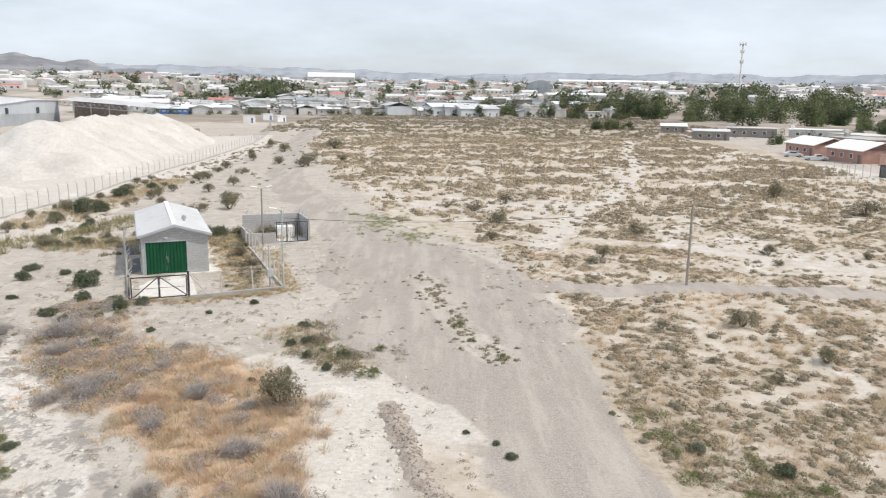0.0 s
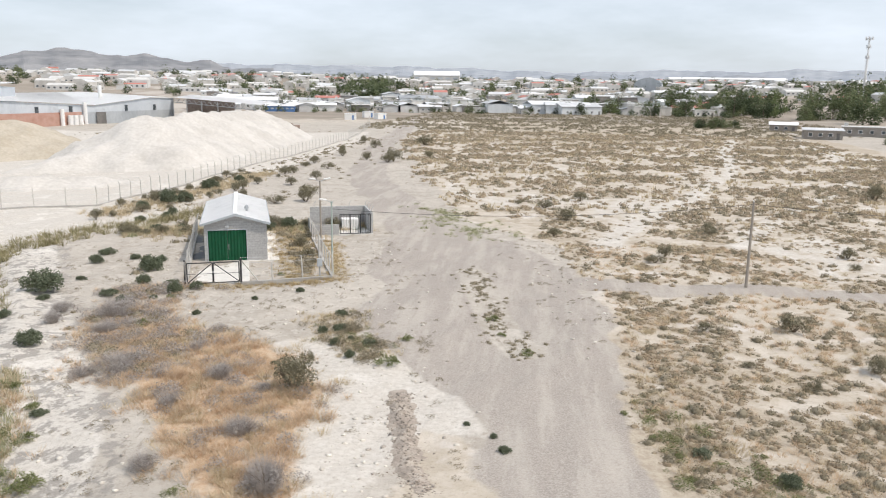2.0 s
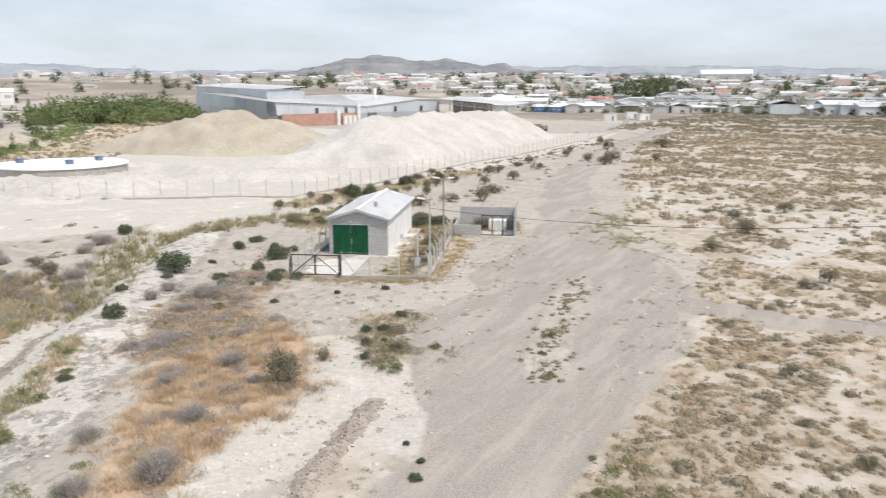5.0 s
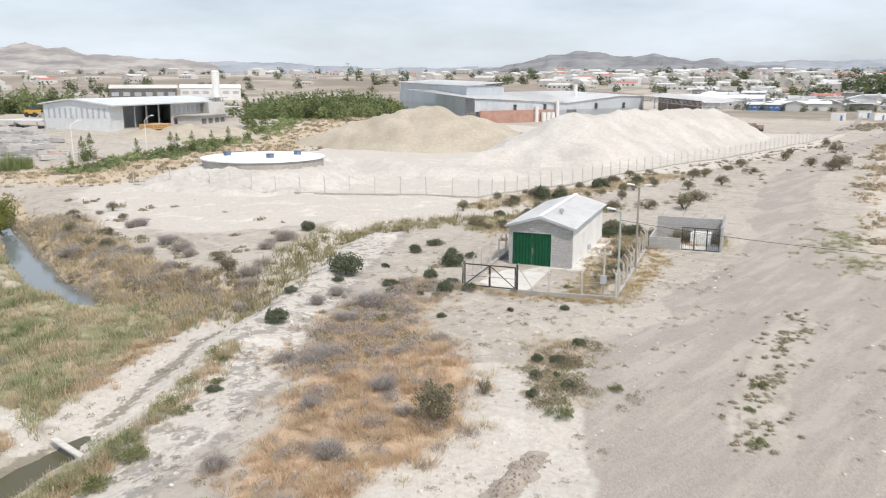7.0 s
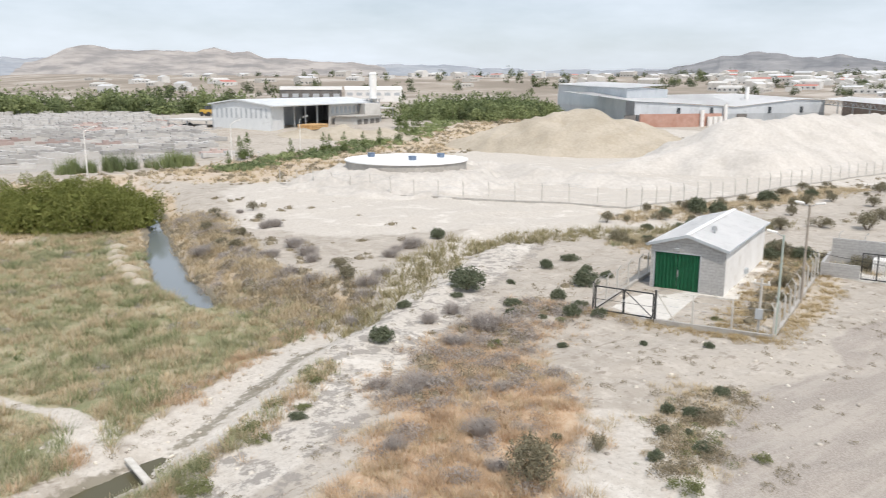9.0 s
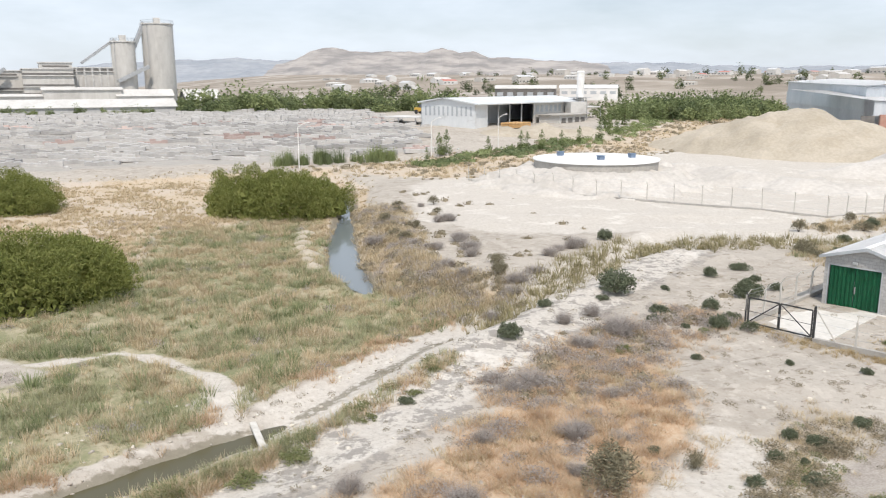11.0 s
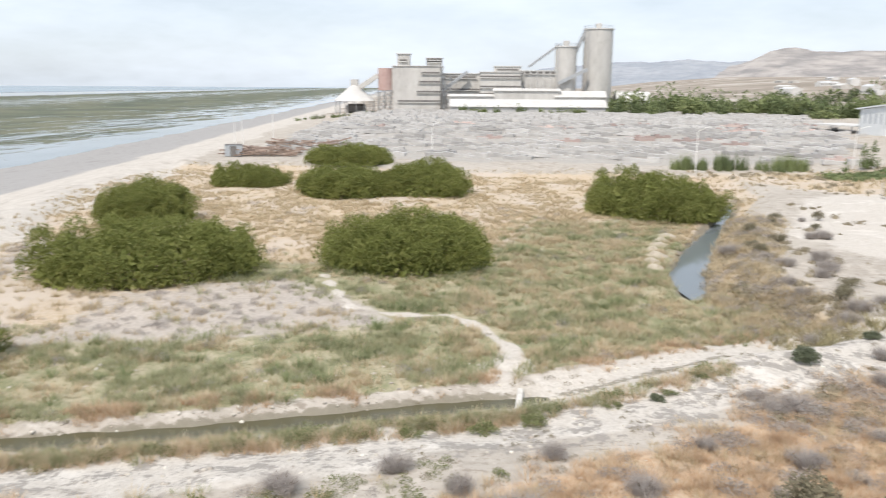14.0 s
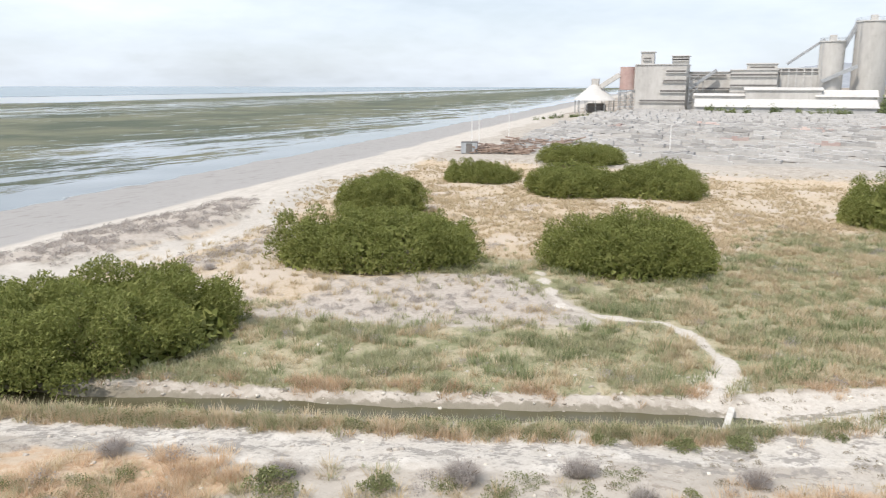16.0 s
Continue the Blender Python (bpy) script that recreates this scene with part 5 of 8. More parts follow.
dead = [dead_bush(-32.1, 31.4, 11), dead_bush(-21.6, 22.5, 12), dead_bush(-18.2, 16.4, 13)]
dead[0].scale, dead[1].scale, dead[2].scale = (1.4,) * 3, (0.95,) * 3, (0.95,) * 3
spread_from(dead, [(-56.9, 32.8, 1.1), (-52.1, 37.8, 1.0), (-54.2, 40.9, 0.7), (-27.4, 23.5, 1.0), (-19.0, 21.1, 0.6), (-20.9, 24.1, 0.6), (-64.9, 26.8, 1.1), (-72.1, 30.4, 0.9), (-62.4, 28.6, 0.7), (-70.4, 36.0, 1.1), (-60.2, 29.0, 0.8)])
spread_from(dead, [(-26.9, 22.6, 0.9), (-28.5, 22.1, 0.8), (-15.6, 12.1, 1.3), (-31.0, 28.4, 1.2), (-20.8, 13.2, 0.8), (-22.6, 19.0, 0.7), (-17.4, 10.0, 0.9), (-24.4, 26.0, 0.6), (-69.7, 31.1, 0.5), (-80.3, 36.5, 0.7), (-65.1, 30.3, 0.8), (-58.5, 29.5, 0.6), (-70.8, 36.4, 0.8), (-53.9, 39.6, 0.9)])
spread_from(dead, [(-16, 4, 1.0), (-13.5, -2, 0.8), (-18.5, 7.4, 0.9), (-12, -9, 1.1), (-36, 32, 0.9), (-35, 29.5, 0.8), (-40.5, 27.5, 0.9), (-44, 30.6, 1.0), (-46.5, 33.5, 1.0), (-49, 29, 0.9), (-51.5, 28.6, 0.8), (-47, -24, 0.9), (-49, -29, 1.0), (-40, -31, 0.8)])
olive = [olive_bush(-17.5, 21.5, 21), olive_bush(9.1, 34.6, 22)]
olive[0].scale, olive[1].scale = (1.55,) * 3, (1.1,) * 3
spread_from(olive, [(-47.6, 150.4, 1.8), (-33.8, 135.0, 2.2), (-35.2, 82.4, 1.6), (-3.2, 74.0, 1.4), (-4.6, 63.5, 0.9), (-5.5, 83.1, 1.1), (-0.8, 89.7, 1.3), (-8.8, 85.7, 0.6), (11.3, 28.1, 1.0), (7.2, 24.9, 0.6), (3.8, 34.1, 0.7), (3.6, 53.4, 1.0), (4.9, 28.0, 0.5), (11.0, 67.7, 0.8), (20.6, 57.9, 0.8), (19.6, 53.6, 0.6)])
spread_from(olive, [(-34.6, 133.4, 2.1), (-29.1, 149.6, 1.8), (-34.6, 180.2, 2.1), (28.8, 56.0, 0.7), (38.7, 98.8, 1.8), (42.1, 81.1, 2.3), (11.1, 70.1, 0.7), (4.8, 56.0, 1.0), (-40, 75, 1.2), (-38, 79, 1.3), (-44, 84, 1.1), (-37, 90, 1.4), (-42, 98, 1.3), (-46, 112, 1.3), (-40, 104, 1.5), (-43, 122, 1.2), (-48, 131, 1.4), (-41, 144, 1.6), (-50, 160, 1.5), (-45, 172, 1.8), (-51, 186, 1.6), (-25.5, 50.5, 0.7), (-27.2, 54.0, 0.9), (-27.8, 58.4, 0.8), (-24.2, 47.6, 0.5), (-18, 25.4, 0.6)])
spread_from(olive, [(-47 + i * 1.05 + RNG.normal(0, 0.8), 58 + i * 0.45 + RNG.normal(0, 1.5), RNG.uniform(0.6, 1.3)) for i in range(22)])
spread_from(olive, [(-48 + RNG.normal(0, 1.2), 74 + i * 4 + RNG.normal(0, 1.2), RNG.uniform(0.6, 1.3)) for i in range(14)])
spread_from(dead, [(-59.8, 33.0, 1.1), (-70.2, 34.9, 1.0), (-54, 31.7, 0.9), (-57.6, 29.9, 0.9), (-54.4, 41.5, 1.2), (-45.3, 31.5, 1.0)])
spread_from(olive, [(-81.2, 34, 0.9), (-71.6, 29.6, 0.9), (-80.9, 38.2, 1.0), (-65.5, 28.7, 0.8), (-62.4, 28.8, 0.8), (-51, 32.6, 0.9), (-47.5, 31.2, 1.1), (-78, 33, 0.7), (-75, 36.5, 0.8), (-68, 31.5, 0.7)])
spread_from(olive, FENCE_BUSHES)
herbs = [green_clump(-25.0, 12.2, 31), green_clump(-13.7, 25.2, 32)]
herbs[0].scale, herbs[1].scale = (0.8,) * 3, (0.7,) * 3
spread_from(herbs, [(-0.5, 17.0, 0.35), (2.7, 17.2, 0.3), (4.2, 14.0, 0.45), (-1.1, 18.6, 0.35), (-2.2, 21.0, 0.25), (-0.2, 15.2, 0.35), (1.4, 13.6, 0.4), (3.0, 12.2, 0.35), (-28.6, 18.2, 0.5), (-27.2, 15.6, 0.5), (-13.4, 29.3, 0.5), (-8.9, 34.6, 0.45), (-8.2, 31.5, 0.4), (-6.6, 28.2, 0.4), (-24.0, 10.0, 0.7), (-22.9, 7.0, 0.6), (-30.8, 20.0, 0.45), (-25.6, 44.0, 0.4), (-30.6, 35.8, 0.5), (-29.6, 30.0, 0.5), (-14.2, 1.6, 0.9), (-12.4, -1.6, 1.0)])


def tamarisk(x, y, seed, rx=8.0, ry=6.5, h=4.4, leaves=48000):
    g = np.random.default_rng(seed)
    bl = []
    for i in range(210):
        a, t = g.uniform(0, 6.283), math.acos(g.uniform(0.0, 1.0))
        k = g.uniform(0.86, 1.02) * (1 + 0.10 * math.sin(3 * a + seed) + 0.07 * math.sin(5 * a) + 0.05 * math.sin(9 * a + 2))
        s = g.uniform(0.5, 1.2)
        bl.append((math.sin(t) * math.cos(a) * rx * k * 0.92, math.sin(t) * math.sin(a) * ry * k * 0.92, 0.15 + math.cos(t) ** 0.8 * (h - 0.8) * k, s, s, s * 1.3))
    p = dome_points(g, leaves, bl, -0.5, 0.55)
    v, f = leaf_tris(g, p, 0.115, flat=0.42)
    # sprays point upwards and outwards
    v = v.reshape(-1, 3, 3)
    v[:, 0] += np.stack([p[:, 0] / rx, p[:, 1] / ry, np.full(len(p), 1.3)], 1) * 0.075
    v = v.reshape(-1, 3)
    inner = leaf_tris(g, dome_points(g, 6000, [(0, 0, 0, rx * 0.84, ry * 0.84, h * 0.76)], 0.0, 0.8), 0.4)
    f = np.concatenate([f, inner[1] + len(v)])
    v = np.concatenate([v, inner[0]])
    v[:, 2] = np.maximum(v[:, 2], 0.02)
    return plant_thing("tamarisk", "wide dense green tamarisk thicket in dry grass", "bush", x, y, (v, f), limbs(g, 14, rx * 0.6, h * 0.6, 0.09), M_TAMARISK, "tamarisk thickets")


tam = [tamarisk(-21.9, -24.6, 41, 11.2, 8.2, 3.5, 70000), tamarisk(-57.6, -0.9, 42, 7.7, 6.4, 4.2), tamarisk(-50.3, -20.9, 43, 9.7, 7.2, 4.0, 56000)]
tam[0].rotation_euler.z = radians(-25)
tam[1].rotation_euler.z = radians(110)
tam[2].rotation_euler.z = radians(128)
for k, x, y, sx, sy, sz, turn in ((1, -72.8, -34.8, 0.84, 0.86, 1.0, 20), (2, -105, -37, 0.67, 0.70, 0.78, 90), (1, -98.5, -19.6, 0.98, 0.98, 0.92, 60), (2, -102.5, -8.8, 0.90, 0.92, 1.0, 10), (1, -131, -28.6, 1.08, 0.95, 0.78, 100), (2, -89.0, 21.6, 0.94, 0.9, 1.22, 62)):
    copy_thing(tam[k], Matrix.LocRotScale((x, y, float(ground_z(x, y)) - 0.03), Euler((0, 0, radians(turn))), (sx, sy, sz)))


SHAPES = []                       # crowns, for the uncountable far trees


def tree(x, y, seed, h=9.0, w=4.0, column=False):
    g = np.random.default_rng(seed)
    bl = []
    for i in range(26 if not column else 18):
        if column:
            t = g.uniform(0.12, 0.97)
            r = w * 0.5 * math.sin(math.pi * min(0.98, t ** 0.7)) + 0.15
            a = g.uniform(0, 6.28)
            bl.append((math.cos(a) * r * 0.5, math.sin(a) * r * 0.5, t * h, r * 0.75, r * 0.75, h * 0.09))
        else:
            a, q = g.uniform(0, 6.28), math.sqrt(g.uniform(0, 1))
            s = w * g.uniform(0.24, 0.40)
            bl.append((math.cos(a) * q * w * 0.62, math.sin(a) * q * w * 0.62, h * (0.04 + 0.84 * (1 - 0.5 * q * q) * g.uniform(0.08, 1)), s, s, s * 0.9))
    p = dome_points(g, 2000 if not column else 1000, bl, -0.95, 0.4)
    p[:, 2] = np.minimum(p[:, 2], h)
    crown = leaf_tris(g, p, 0.29 if not column else 0.22, flat=0.6)
    SHAPES.append(leaf_tris(g, dome_points(g, 280, bl, -0.95, 0.35) * np.array([1, 1, 0.92]), 0.62, flat=0.6))
    st = [((0, 0, -0.2), (0.1, 0, h * 0.45), w * 0.045, w * 0.03), ((0.1, 0, h * 0.45), (0, 0.1, h * 0.85), w * 0.03, 0.03)]
    for i in range(6):
        a = g.uniform(0, 6.28)
        st.append(((0.05, 0, h * g.uniform(0.25, 0.45)), (math.cos(a) * w * 0.4, math.sin(a) * w * 0.4, h * g.uniform(0.55, 0.75)), w * 0.02, 0.03))
    if column:
        st = [((0, 0, -0.2), (0.05, 0.03, h * 0.9), w * 0.04, 0.02)]
    return plant_thing("poplar" if column else "tree", "slim green upright poplar on dry ground" if column else "full dark green tree among low houses", "tree", x, y, crown, st, M_POPLAR if column else M_TREE, "poplars" if column else "town trees")


def polar(az, d, x0=-10.0, y0=-13.0):
    return x0 - d * math.sin(radians(az)), y0 + d * math.cos(radians(az))


TREES = [tree(*polar(-3.6, 520), 51, 9, 5.5), tree(*polar(-9.8, 560), 52, 13, 6), tree(*polar(12.5, 560), 53, 11, 5)]
POPLARS = [tree(-172, 118, 54, 8.5, 3.4, True), tree(-178, 128, 55, 9.5, 3.2, True)]


def put(first, x, y, s, sz=None, turn=None):
    g = RNG.uniform(0, 360) if turn is None else turn
    return copy_thing(first, Matrix.LocRotScale((x, y, float(ground_z(x, y)) - 0.05), Euler((0, 0, radians(g))), (s, s, sz or s)))


FAR_TREES, BELT_TREES = [], []
for i in range(300):
    FAR_TREES.append((*polar(RNG.uniform(-13, 20), RNG.uniform(440, 600)), RNG.uniform(0.25, 0.65)))
# trees of the town, in clumps seen over the steppe: nearer ones as things, the rest as one mass
for az, wide, n, d0, d1, s0, s1 in ((-4.5, 1.4, 10, 450, 560, 0.7, 1.1), (-7.5, 1.2, 8, 450, 600, 0.8, 1.3), (-10.8, 1.0, 16, 440, 620, 0.9, 1.5), (-14.2, 1.7, 44, 440, 640, 0.9, 1.5), (-18.6, 0.8, 7, 450, 640, 0.9, 1.4), (-22.0, 1.7, 34, 430, 800, 0.9, 1.7), (-25.6, 1.6, 32, 400, 700, 0.9, 1.7), (-29.5, 1.3, 18, 300, 460, 0.5, 0.9), (-33, 2.0, 16, 280, 420, 0.5, 0.9), (1.0, 2.0, 12, 450, 640, 0.55, 0.9), (6.0, 2.0, 18, 450, 640, 0.5, 0.9), (12.0, 1.3, 46, 560, 800, 0.9, 1.4), (17.0, 2.5, 26, 480, 760, 0.55, 0.95), (24.0, 2.5, 40, 560, 950, 0.7, 1.1), (33.0, 3.0, 30, 650, 1100, 0.7, 1.1), (-15, 9.0, 170, 620, 1050, 0.6, 1.1), (10, 11.0, 260, 600, 1200, 0.5, 1.0)):
    for i in range(n):
        a, d = az + RNG.normal(0, wide), RNG.uniform(d0, d1)
        x, y = polar(a, d)
        k = RNG.uniform(s0, s1)
        if d < 520:
            put(TREES[i % 3] if i % 7 else POPLARS[0], x, y, k, k * RNG.uniform(0.75, 1.2))
        else:
            FAR_TREES.append((x, y, k))
# the green belt between the block works and the warehouse
for i in range(620):
    t = RNG.uniform(0.24, 1)
    x, y = -178 - 66 * t + RNG.normal(0, 8), 122 + 106 * t + RNG.normal(0, 6)
    if i < 60:
        put(POPLARS[i % 2] if i % 3 else TREES[i % 3], x, y, RNG.uniform(0.7, 1.2), RNG.uniform(0.55, 0.95))
    else:
        BELT_TREES.append((x, y, RNG.uniform(0.4, 0.78)))
# trees beyond the stacking yard
for i in range(190):
    t = RNG.uniform(0, 1)
    BELT_TREES.append((-326 + RNG.normal(0, 11) + 34 * t, 20 + 104 * t, RNG.uniform(0.4, 1.05)))
for i in range(70):
    FAR_TREES.append((*polar(RNG.uniform(28, 66), RNG.uniform(560, 1200)), RNG.uniform(0.6, 1.1)))
for i in range(40):
    FAR_TREES.append((RNG.uniform(-620, -420), RNG.uniform(120, 330), RNG.uniform(0.6, 1.0)))
for x, y, s in ((-137, 60, 0.55), (-137.6, 61.5, 0.6), (-139, 71, 0.4), (-141, 79, 0.5), (-142, 81, 0.45), (-141.5, 84, 0.5), (-144, 90, 0.42), (-147, 96, 0.45), (-150, 103, 0.5), (-154, 108, 0.5), (-133, 56, 0.3), (-160, 114, 0.5), (-167, 116, 0.6)):
    put(POPLARS[0], x, y, s)
for i in range(12):
    put(TREES[i % 3], 54 + RNG.uniform(0, 12), 300 + RNG.uniform(-15, 20), RNG.uniform(0.3, 0.5))
for i in range(8):
    put(TREES[i % 3], 88 + RNG.uniform(0, 12), 214 + RNG.uniform(-8, 16), RNG.uniform(0.3, 0.45))


def tree_mass(name, spots, shapes, material, label):
    g = np.random.default_rng(len(spots))
    x, y, k = (np.array(v) for v in zip(*spots))
    tagged(new(name, tri_mesh(name, *scatter(shapes, x, y, k, g, 0.1), material)), label, "trees", kind="stuff")


tree_mass("far_trees", FAR_TREES, SHAPES[:3], M_TREE, "dull green far trees standing among the town's houses")
tree_mass("belt_trees", BELT_TREES, SHAPES[:3], M_BELT, "light green poplar belt beside the warehouse")

# ---- ground cover, uncountable ----
def picks(g, n, x0, x1, y0, y1, keep):
    x, y = g.uniform(x0, x1, n), g.uniform(y0, y1, n)
    k = keep(x, y) > g.uniform(0, 1, n)
    return x[k], y[k]


def along(g, n, pts, off, sd, east):
    """Places scattered at a distance from a bent line, on its east side or its west side."""
    p = np.array(pts, float)
    seg = np.diff(p, axis=0)
    ln = np.hypot(seg[:, 0], seg[:, 1])
    k = g.choice(len(seg), n, p=ln / ln.sum())
    q = p[k] + seg[k] * g.uniform(0, 1, (n, 1))
    nrm = np.stack([-seg[k, 1], seg[k, 0]], 1) / ln[k][:, None]
    q = q + nrm * (off + g.normal(0, sd, (n, 1))) * (1 if east else -1)
    return q[:, 0], q[:, 1]


def off_tracks(x, y):
    d, u = line_dist(x, y, GREY_ROAD)
    half = 3.2 + 4.4 * smooth01(u, 0.12, 0.3) * (1 - smooth01(u, 0.42, 0.62))
    d2, _ = line_dist(x, y, [(-6, 46), (2.5, 43.7), (9, 45.2), (20, 44), (40, 38), (80, 20)])
    d3, _ = line_dist(x, y, [(-4, 62), (6.7, 63.5), (14, 60.4), (24, 52), (45, 40)])
    return smooth01(d, half, half + 1.5) * smooth01(d2, 1.0, 2.2) * smooth01(d3, 0.7, 2.0)


PLAIN = [(-3, 20), (-1.5, 10), (30, -10), (75, 60), (68, 130), (70, 240), (60, 440), (-60, 440), (-42, 190), (-27, 120), (-15, 74), (-4, 58), (-2, 40)]
g = np.random.default_rng(101)
SHRUB_NEAR = [cushion(g, 95, 0.42, 0.27, 0.054) for i in range(6)]
SHRUB_LOW = [cushion(g, 46, 0.42, 0.25, 0.068) for i in range(6)]
TWIG_LOW = [open_cushion(g, 80, 0.45, 0.34, 0.06) for i in range(5)]
TWIGGY = [open_cushion(g, 210, 0.45, 0.36, 0.04) for i in range(5)]
SHRUB_FAR = [cushion(g, 32, 0.52, 0.33, 0.095, 2, 6) for i in range(5)]
TUFT_NEAR = [tuft(g, 52, 0.30, 0.30, 1.15, 0.011) for i in range(6)]
TUFT_FAR = [tuft(g, 10, 0.25, 0.42, 0.8, 0.06) for i in range(3)]


def patchy(x, y, seed, size=14, lo=-0.5, hi=0.5):
    return smooth01(waves(x, y, size, seed) + 0.6 * waves(x, y, size / 3, seed + 1), lo, hi)


def plain_cover(x, y):
    return area(x, y, PLAIN, 2.0) * off_tracks(x, y)


x, y = picks(g, 16500, -6, 48, 8, 75, lambda x, y: plain_cover(x, y) * (0.08 + 0.92 * shrubby(x, y)))
stuff("tan_shrubs", *scatter(SHRUB_LOW, x, y, g.uniform(0.3, 0.85, len(x)), g), M_TAN, "low tan brown half-dry cushion shrubs over the steppe", "shrubs")
x, y = picks(g, 8500, -6, 48, 8, 75, lambda x, y: plain_cover(x, y) * (0.08 + 0.92 * shrubby(x, y)))
stuff("steppe_shrubs", *scatter(SHRUB_NEAR, x, y, 0.3 + 0.85 * g.uniform(0, 1, len(x)) ** 2.2, g), M_OLIVE, "low olive brown cushion shrubs scattered over the steppe", "shrubs")
x, y = picks(g, 7000, -6, 48, 8, 75, lambda x, y: plain_cover(x, y) * (0.06 + 0.94 * patchy(x, y, 63, 9, 0.0, 0.7)) * (1 - 0.9 * sandy(x, y)))
stuff("steppe_tufts", *scatter(TUFT_NEAR, x, y, g.uniform(0.5, 1.25, len(x)), g), M_STRAW, "dry straw-coloured grass tufts over the steppe", "grass")
x, y = picks(g, 4200, -2, 40, 8, 60, lambda x, y: plain_cover(x, y) * patchy(x, y, 65, 12, -0.5, 0.6) * (1 - 0.9 * sandy(x, y)))
stuff("rust_tufts", *scatter(TUFT_NEAR, x, y, g.uniform(0.5, 1.1, len(x)), g), M_ORANGE, "rust-orange dry grass tufts over the steppe", "grass")
x, y = picks(g, 22000, -60, 75, 75, 250, lambda x, y: plain_cover(x, y) * (0.10 + 0.90 * shrubby(x, y)))
stuff("far_tan_shrubs", *scatter(SHRUB_FAR, x, y, g.uniform(0.5, 1.5, len(x)), g), M_TAN, "tan brown low shrubs covering the far steppe", "shrubs")
x, y = picks(g, 10000, -60, 75, 75, 250, lambda x, y: plain_cover(x, y) * (0.10 + 0.90 * shrubby(x, y)))
stuff("far_shrubs", *scatter(SHRUB_FAR, x, y, g.uniform(0.5, 1.6, len(x)), g), M_OLIVE, "olive brown low shrubs covering the far steppe", "shrubs")
x, y = picks(g, 9000, -60, 75, 75, 250, lambda x, y: plain_cover(x, y) * (0.1 + 0.9 * patchy(x, y, 69, 22, 0.0, 0.7)) * (1 - 0.9 * sandy(x, y)))
stuff("far_tufts", *scatter(TUFT_FAR, x, y, g.uniform(0.8, 1.7, len(x)), g), M_STRAW, "dry straw grass covering the far steppe", "grass")
x, y = picks(g, 6500, -70, 110, 250, 440, lambda x, y: 0.2 + 0.8 * patchy(x, y, 71, 40))
stuff("distant_shrubs", *scatter(SHRUB_FAR, x, y, g.uniform(1.0, 2.6, len(x)), g), M_OLIVE, "olive brown scrub at the edge of the town", "shrubs")
# orange weed field
x, y = picks(g, 13000, -34, -8, -10, 34, lambda x, y: np.maximum(area(x, y, ORANGE, 1.8), area(x, y, ORANGE_SOUTH, 1.5)) * (0.14 + 0.86 * patchy(x, y, 73, 4, -0.35, 0.4)))
stuff("orange_weeds", *scatter(TUFT_NEAR, x, y, g.uniform(0.6, 1.5, len(x)), g), M_ORANGE, "dense rust-orange dry weeds on the bank", "grass")
x, y = picks(g, 4800, -34, -8, -10, 34, lambda x, y: area(x, y, ORANGE, 2.0) * patchy(x, y, 75, 4))
stuff("straw_weeds", *scatter(TUFT_NEAR, x, y, g.uniform(0.6, 1.4, len(x)), g), M_STRAW, "pale straw weeds among the orange ones", "grass")
x, y = picks(g, 3400, -34, -8, -10, 36, lambda x, y: area(x, y, ORANGE, 2.0) * patchy(x, y, 77, 3.0, 0.0, 0.6))
stuff("twig_scrub", *scatter(TWIGGY, x, y, g.uniform(0.5, 1.5, len(x)), g), M_GREY, "grey leafless scrub among orange weeds", "shrubs")
SOUTH = [(-16.4, 7), (-14, -1), (-11.4, -7), (-7, -17), (-4, -26), (6, -26), (2, -6), (-6, 8), (-13, 11)]
x, y = picks(g, 5200, -22, 8, -28, 12, lambda x, y: area(x, y, SOUTH, 1.5) * (0.15 + 0.85 * patchy(x, y, 78, 4)))
stuff("south_straw", *scatter(TUFT_NEAR, x, y, g.uniform(0.6, 1.5, len(x)), g), M_STRAW, "pale straw grass on the bank beside the track", "grass")
x, y = picks(g, 1900, -22, 8, -28, 12, lambda x, y: area(x, y, SOUTH, 1.5) * patchy(x, y, 79, 3.6, 0.0, 0.8))
stuff("south_twigs", *scatter(TWIGGY, x, y, g.uniform(0.5, 1.5, len(x)), g), M_GREY, "grey twiggy scrub on the bank beside the track", "shrubs")
x, y = picks(g, 3600, -22, 8, -28, 12, lambda x, y: area(x, y, SOUTH, 1.5) * patchy(x, y, 80, 4.4, 0.1, 0.8))
stuff("south_green", *scatter(TUFT_NEAR, x, y, g.uniform(0.5, 1.2, len(x)), g), M_GREEN, "green grass on the bank beside the track", "grass")
x, y = picks(g, 5000, -220, -100, 28, 210, lambda x, y: area(x, y, SITE, 5) * (0.2 + 0.8 * patchy(x, y, 82, 9)))
stuff("roadside_scrub", *scatter(SHRUB_FAR, x, y, g.uniform(0.6, 1.8, len(x)), g), M_OLIVE, "olive scrub along the yard road", "shrubs")
x, y = picks(g, 26000, -220, -100, 28, 210, lambda x, y: area(x, y, SITE, 5) * (0.1 + 0.9 * patchy(x, y, 84, 12)))
stuff("roadside_straw", *scatter(TUFT_FAR, x, y, g.uniform(0.6, 1.4, len(x)), g), M_STRAW, "dry straw grass along the yard road", "grass")
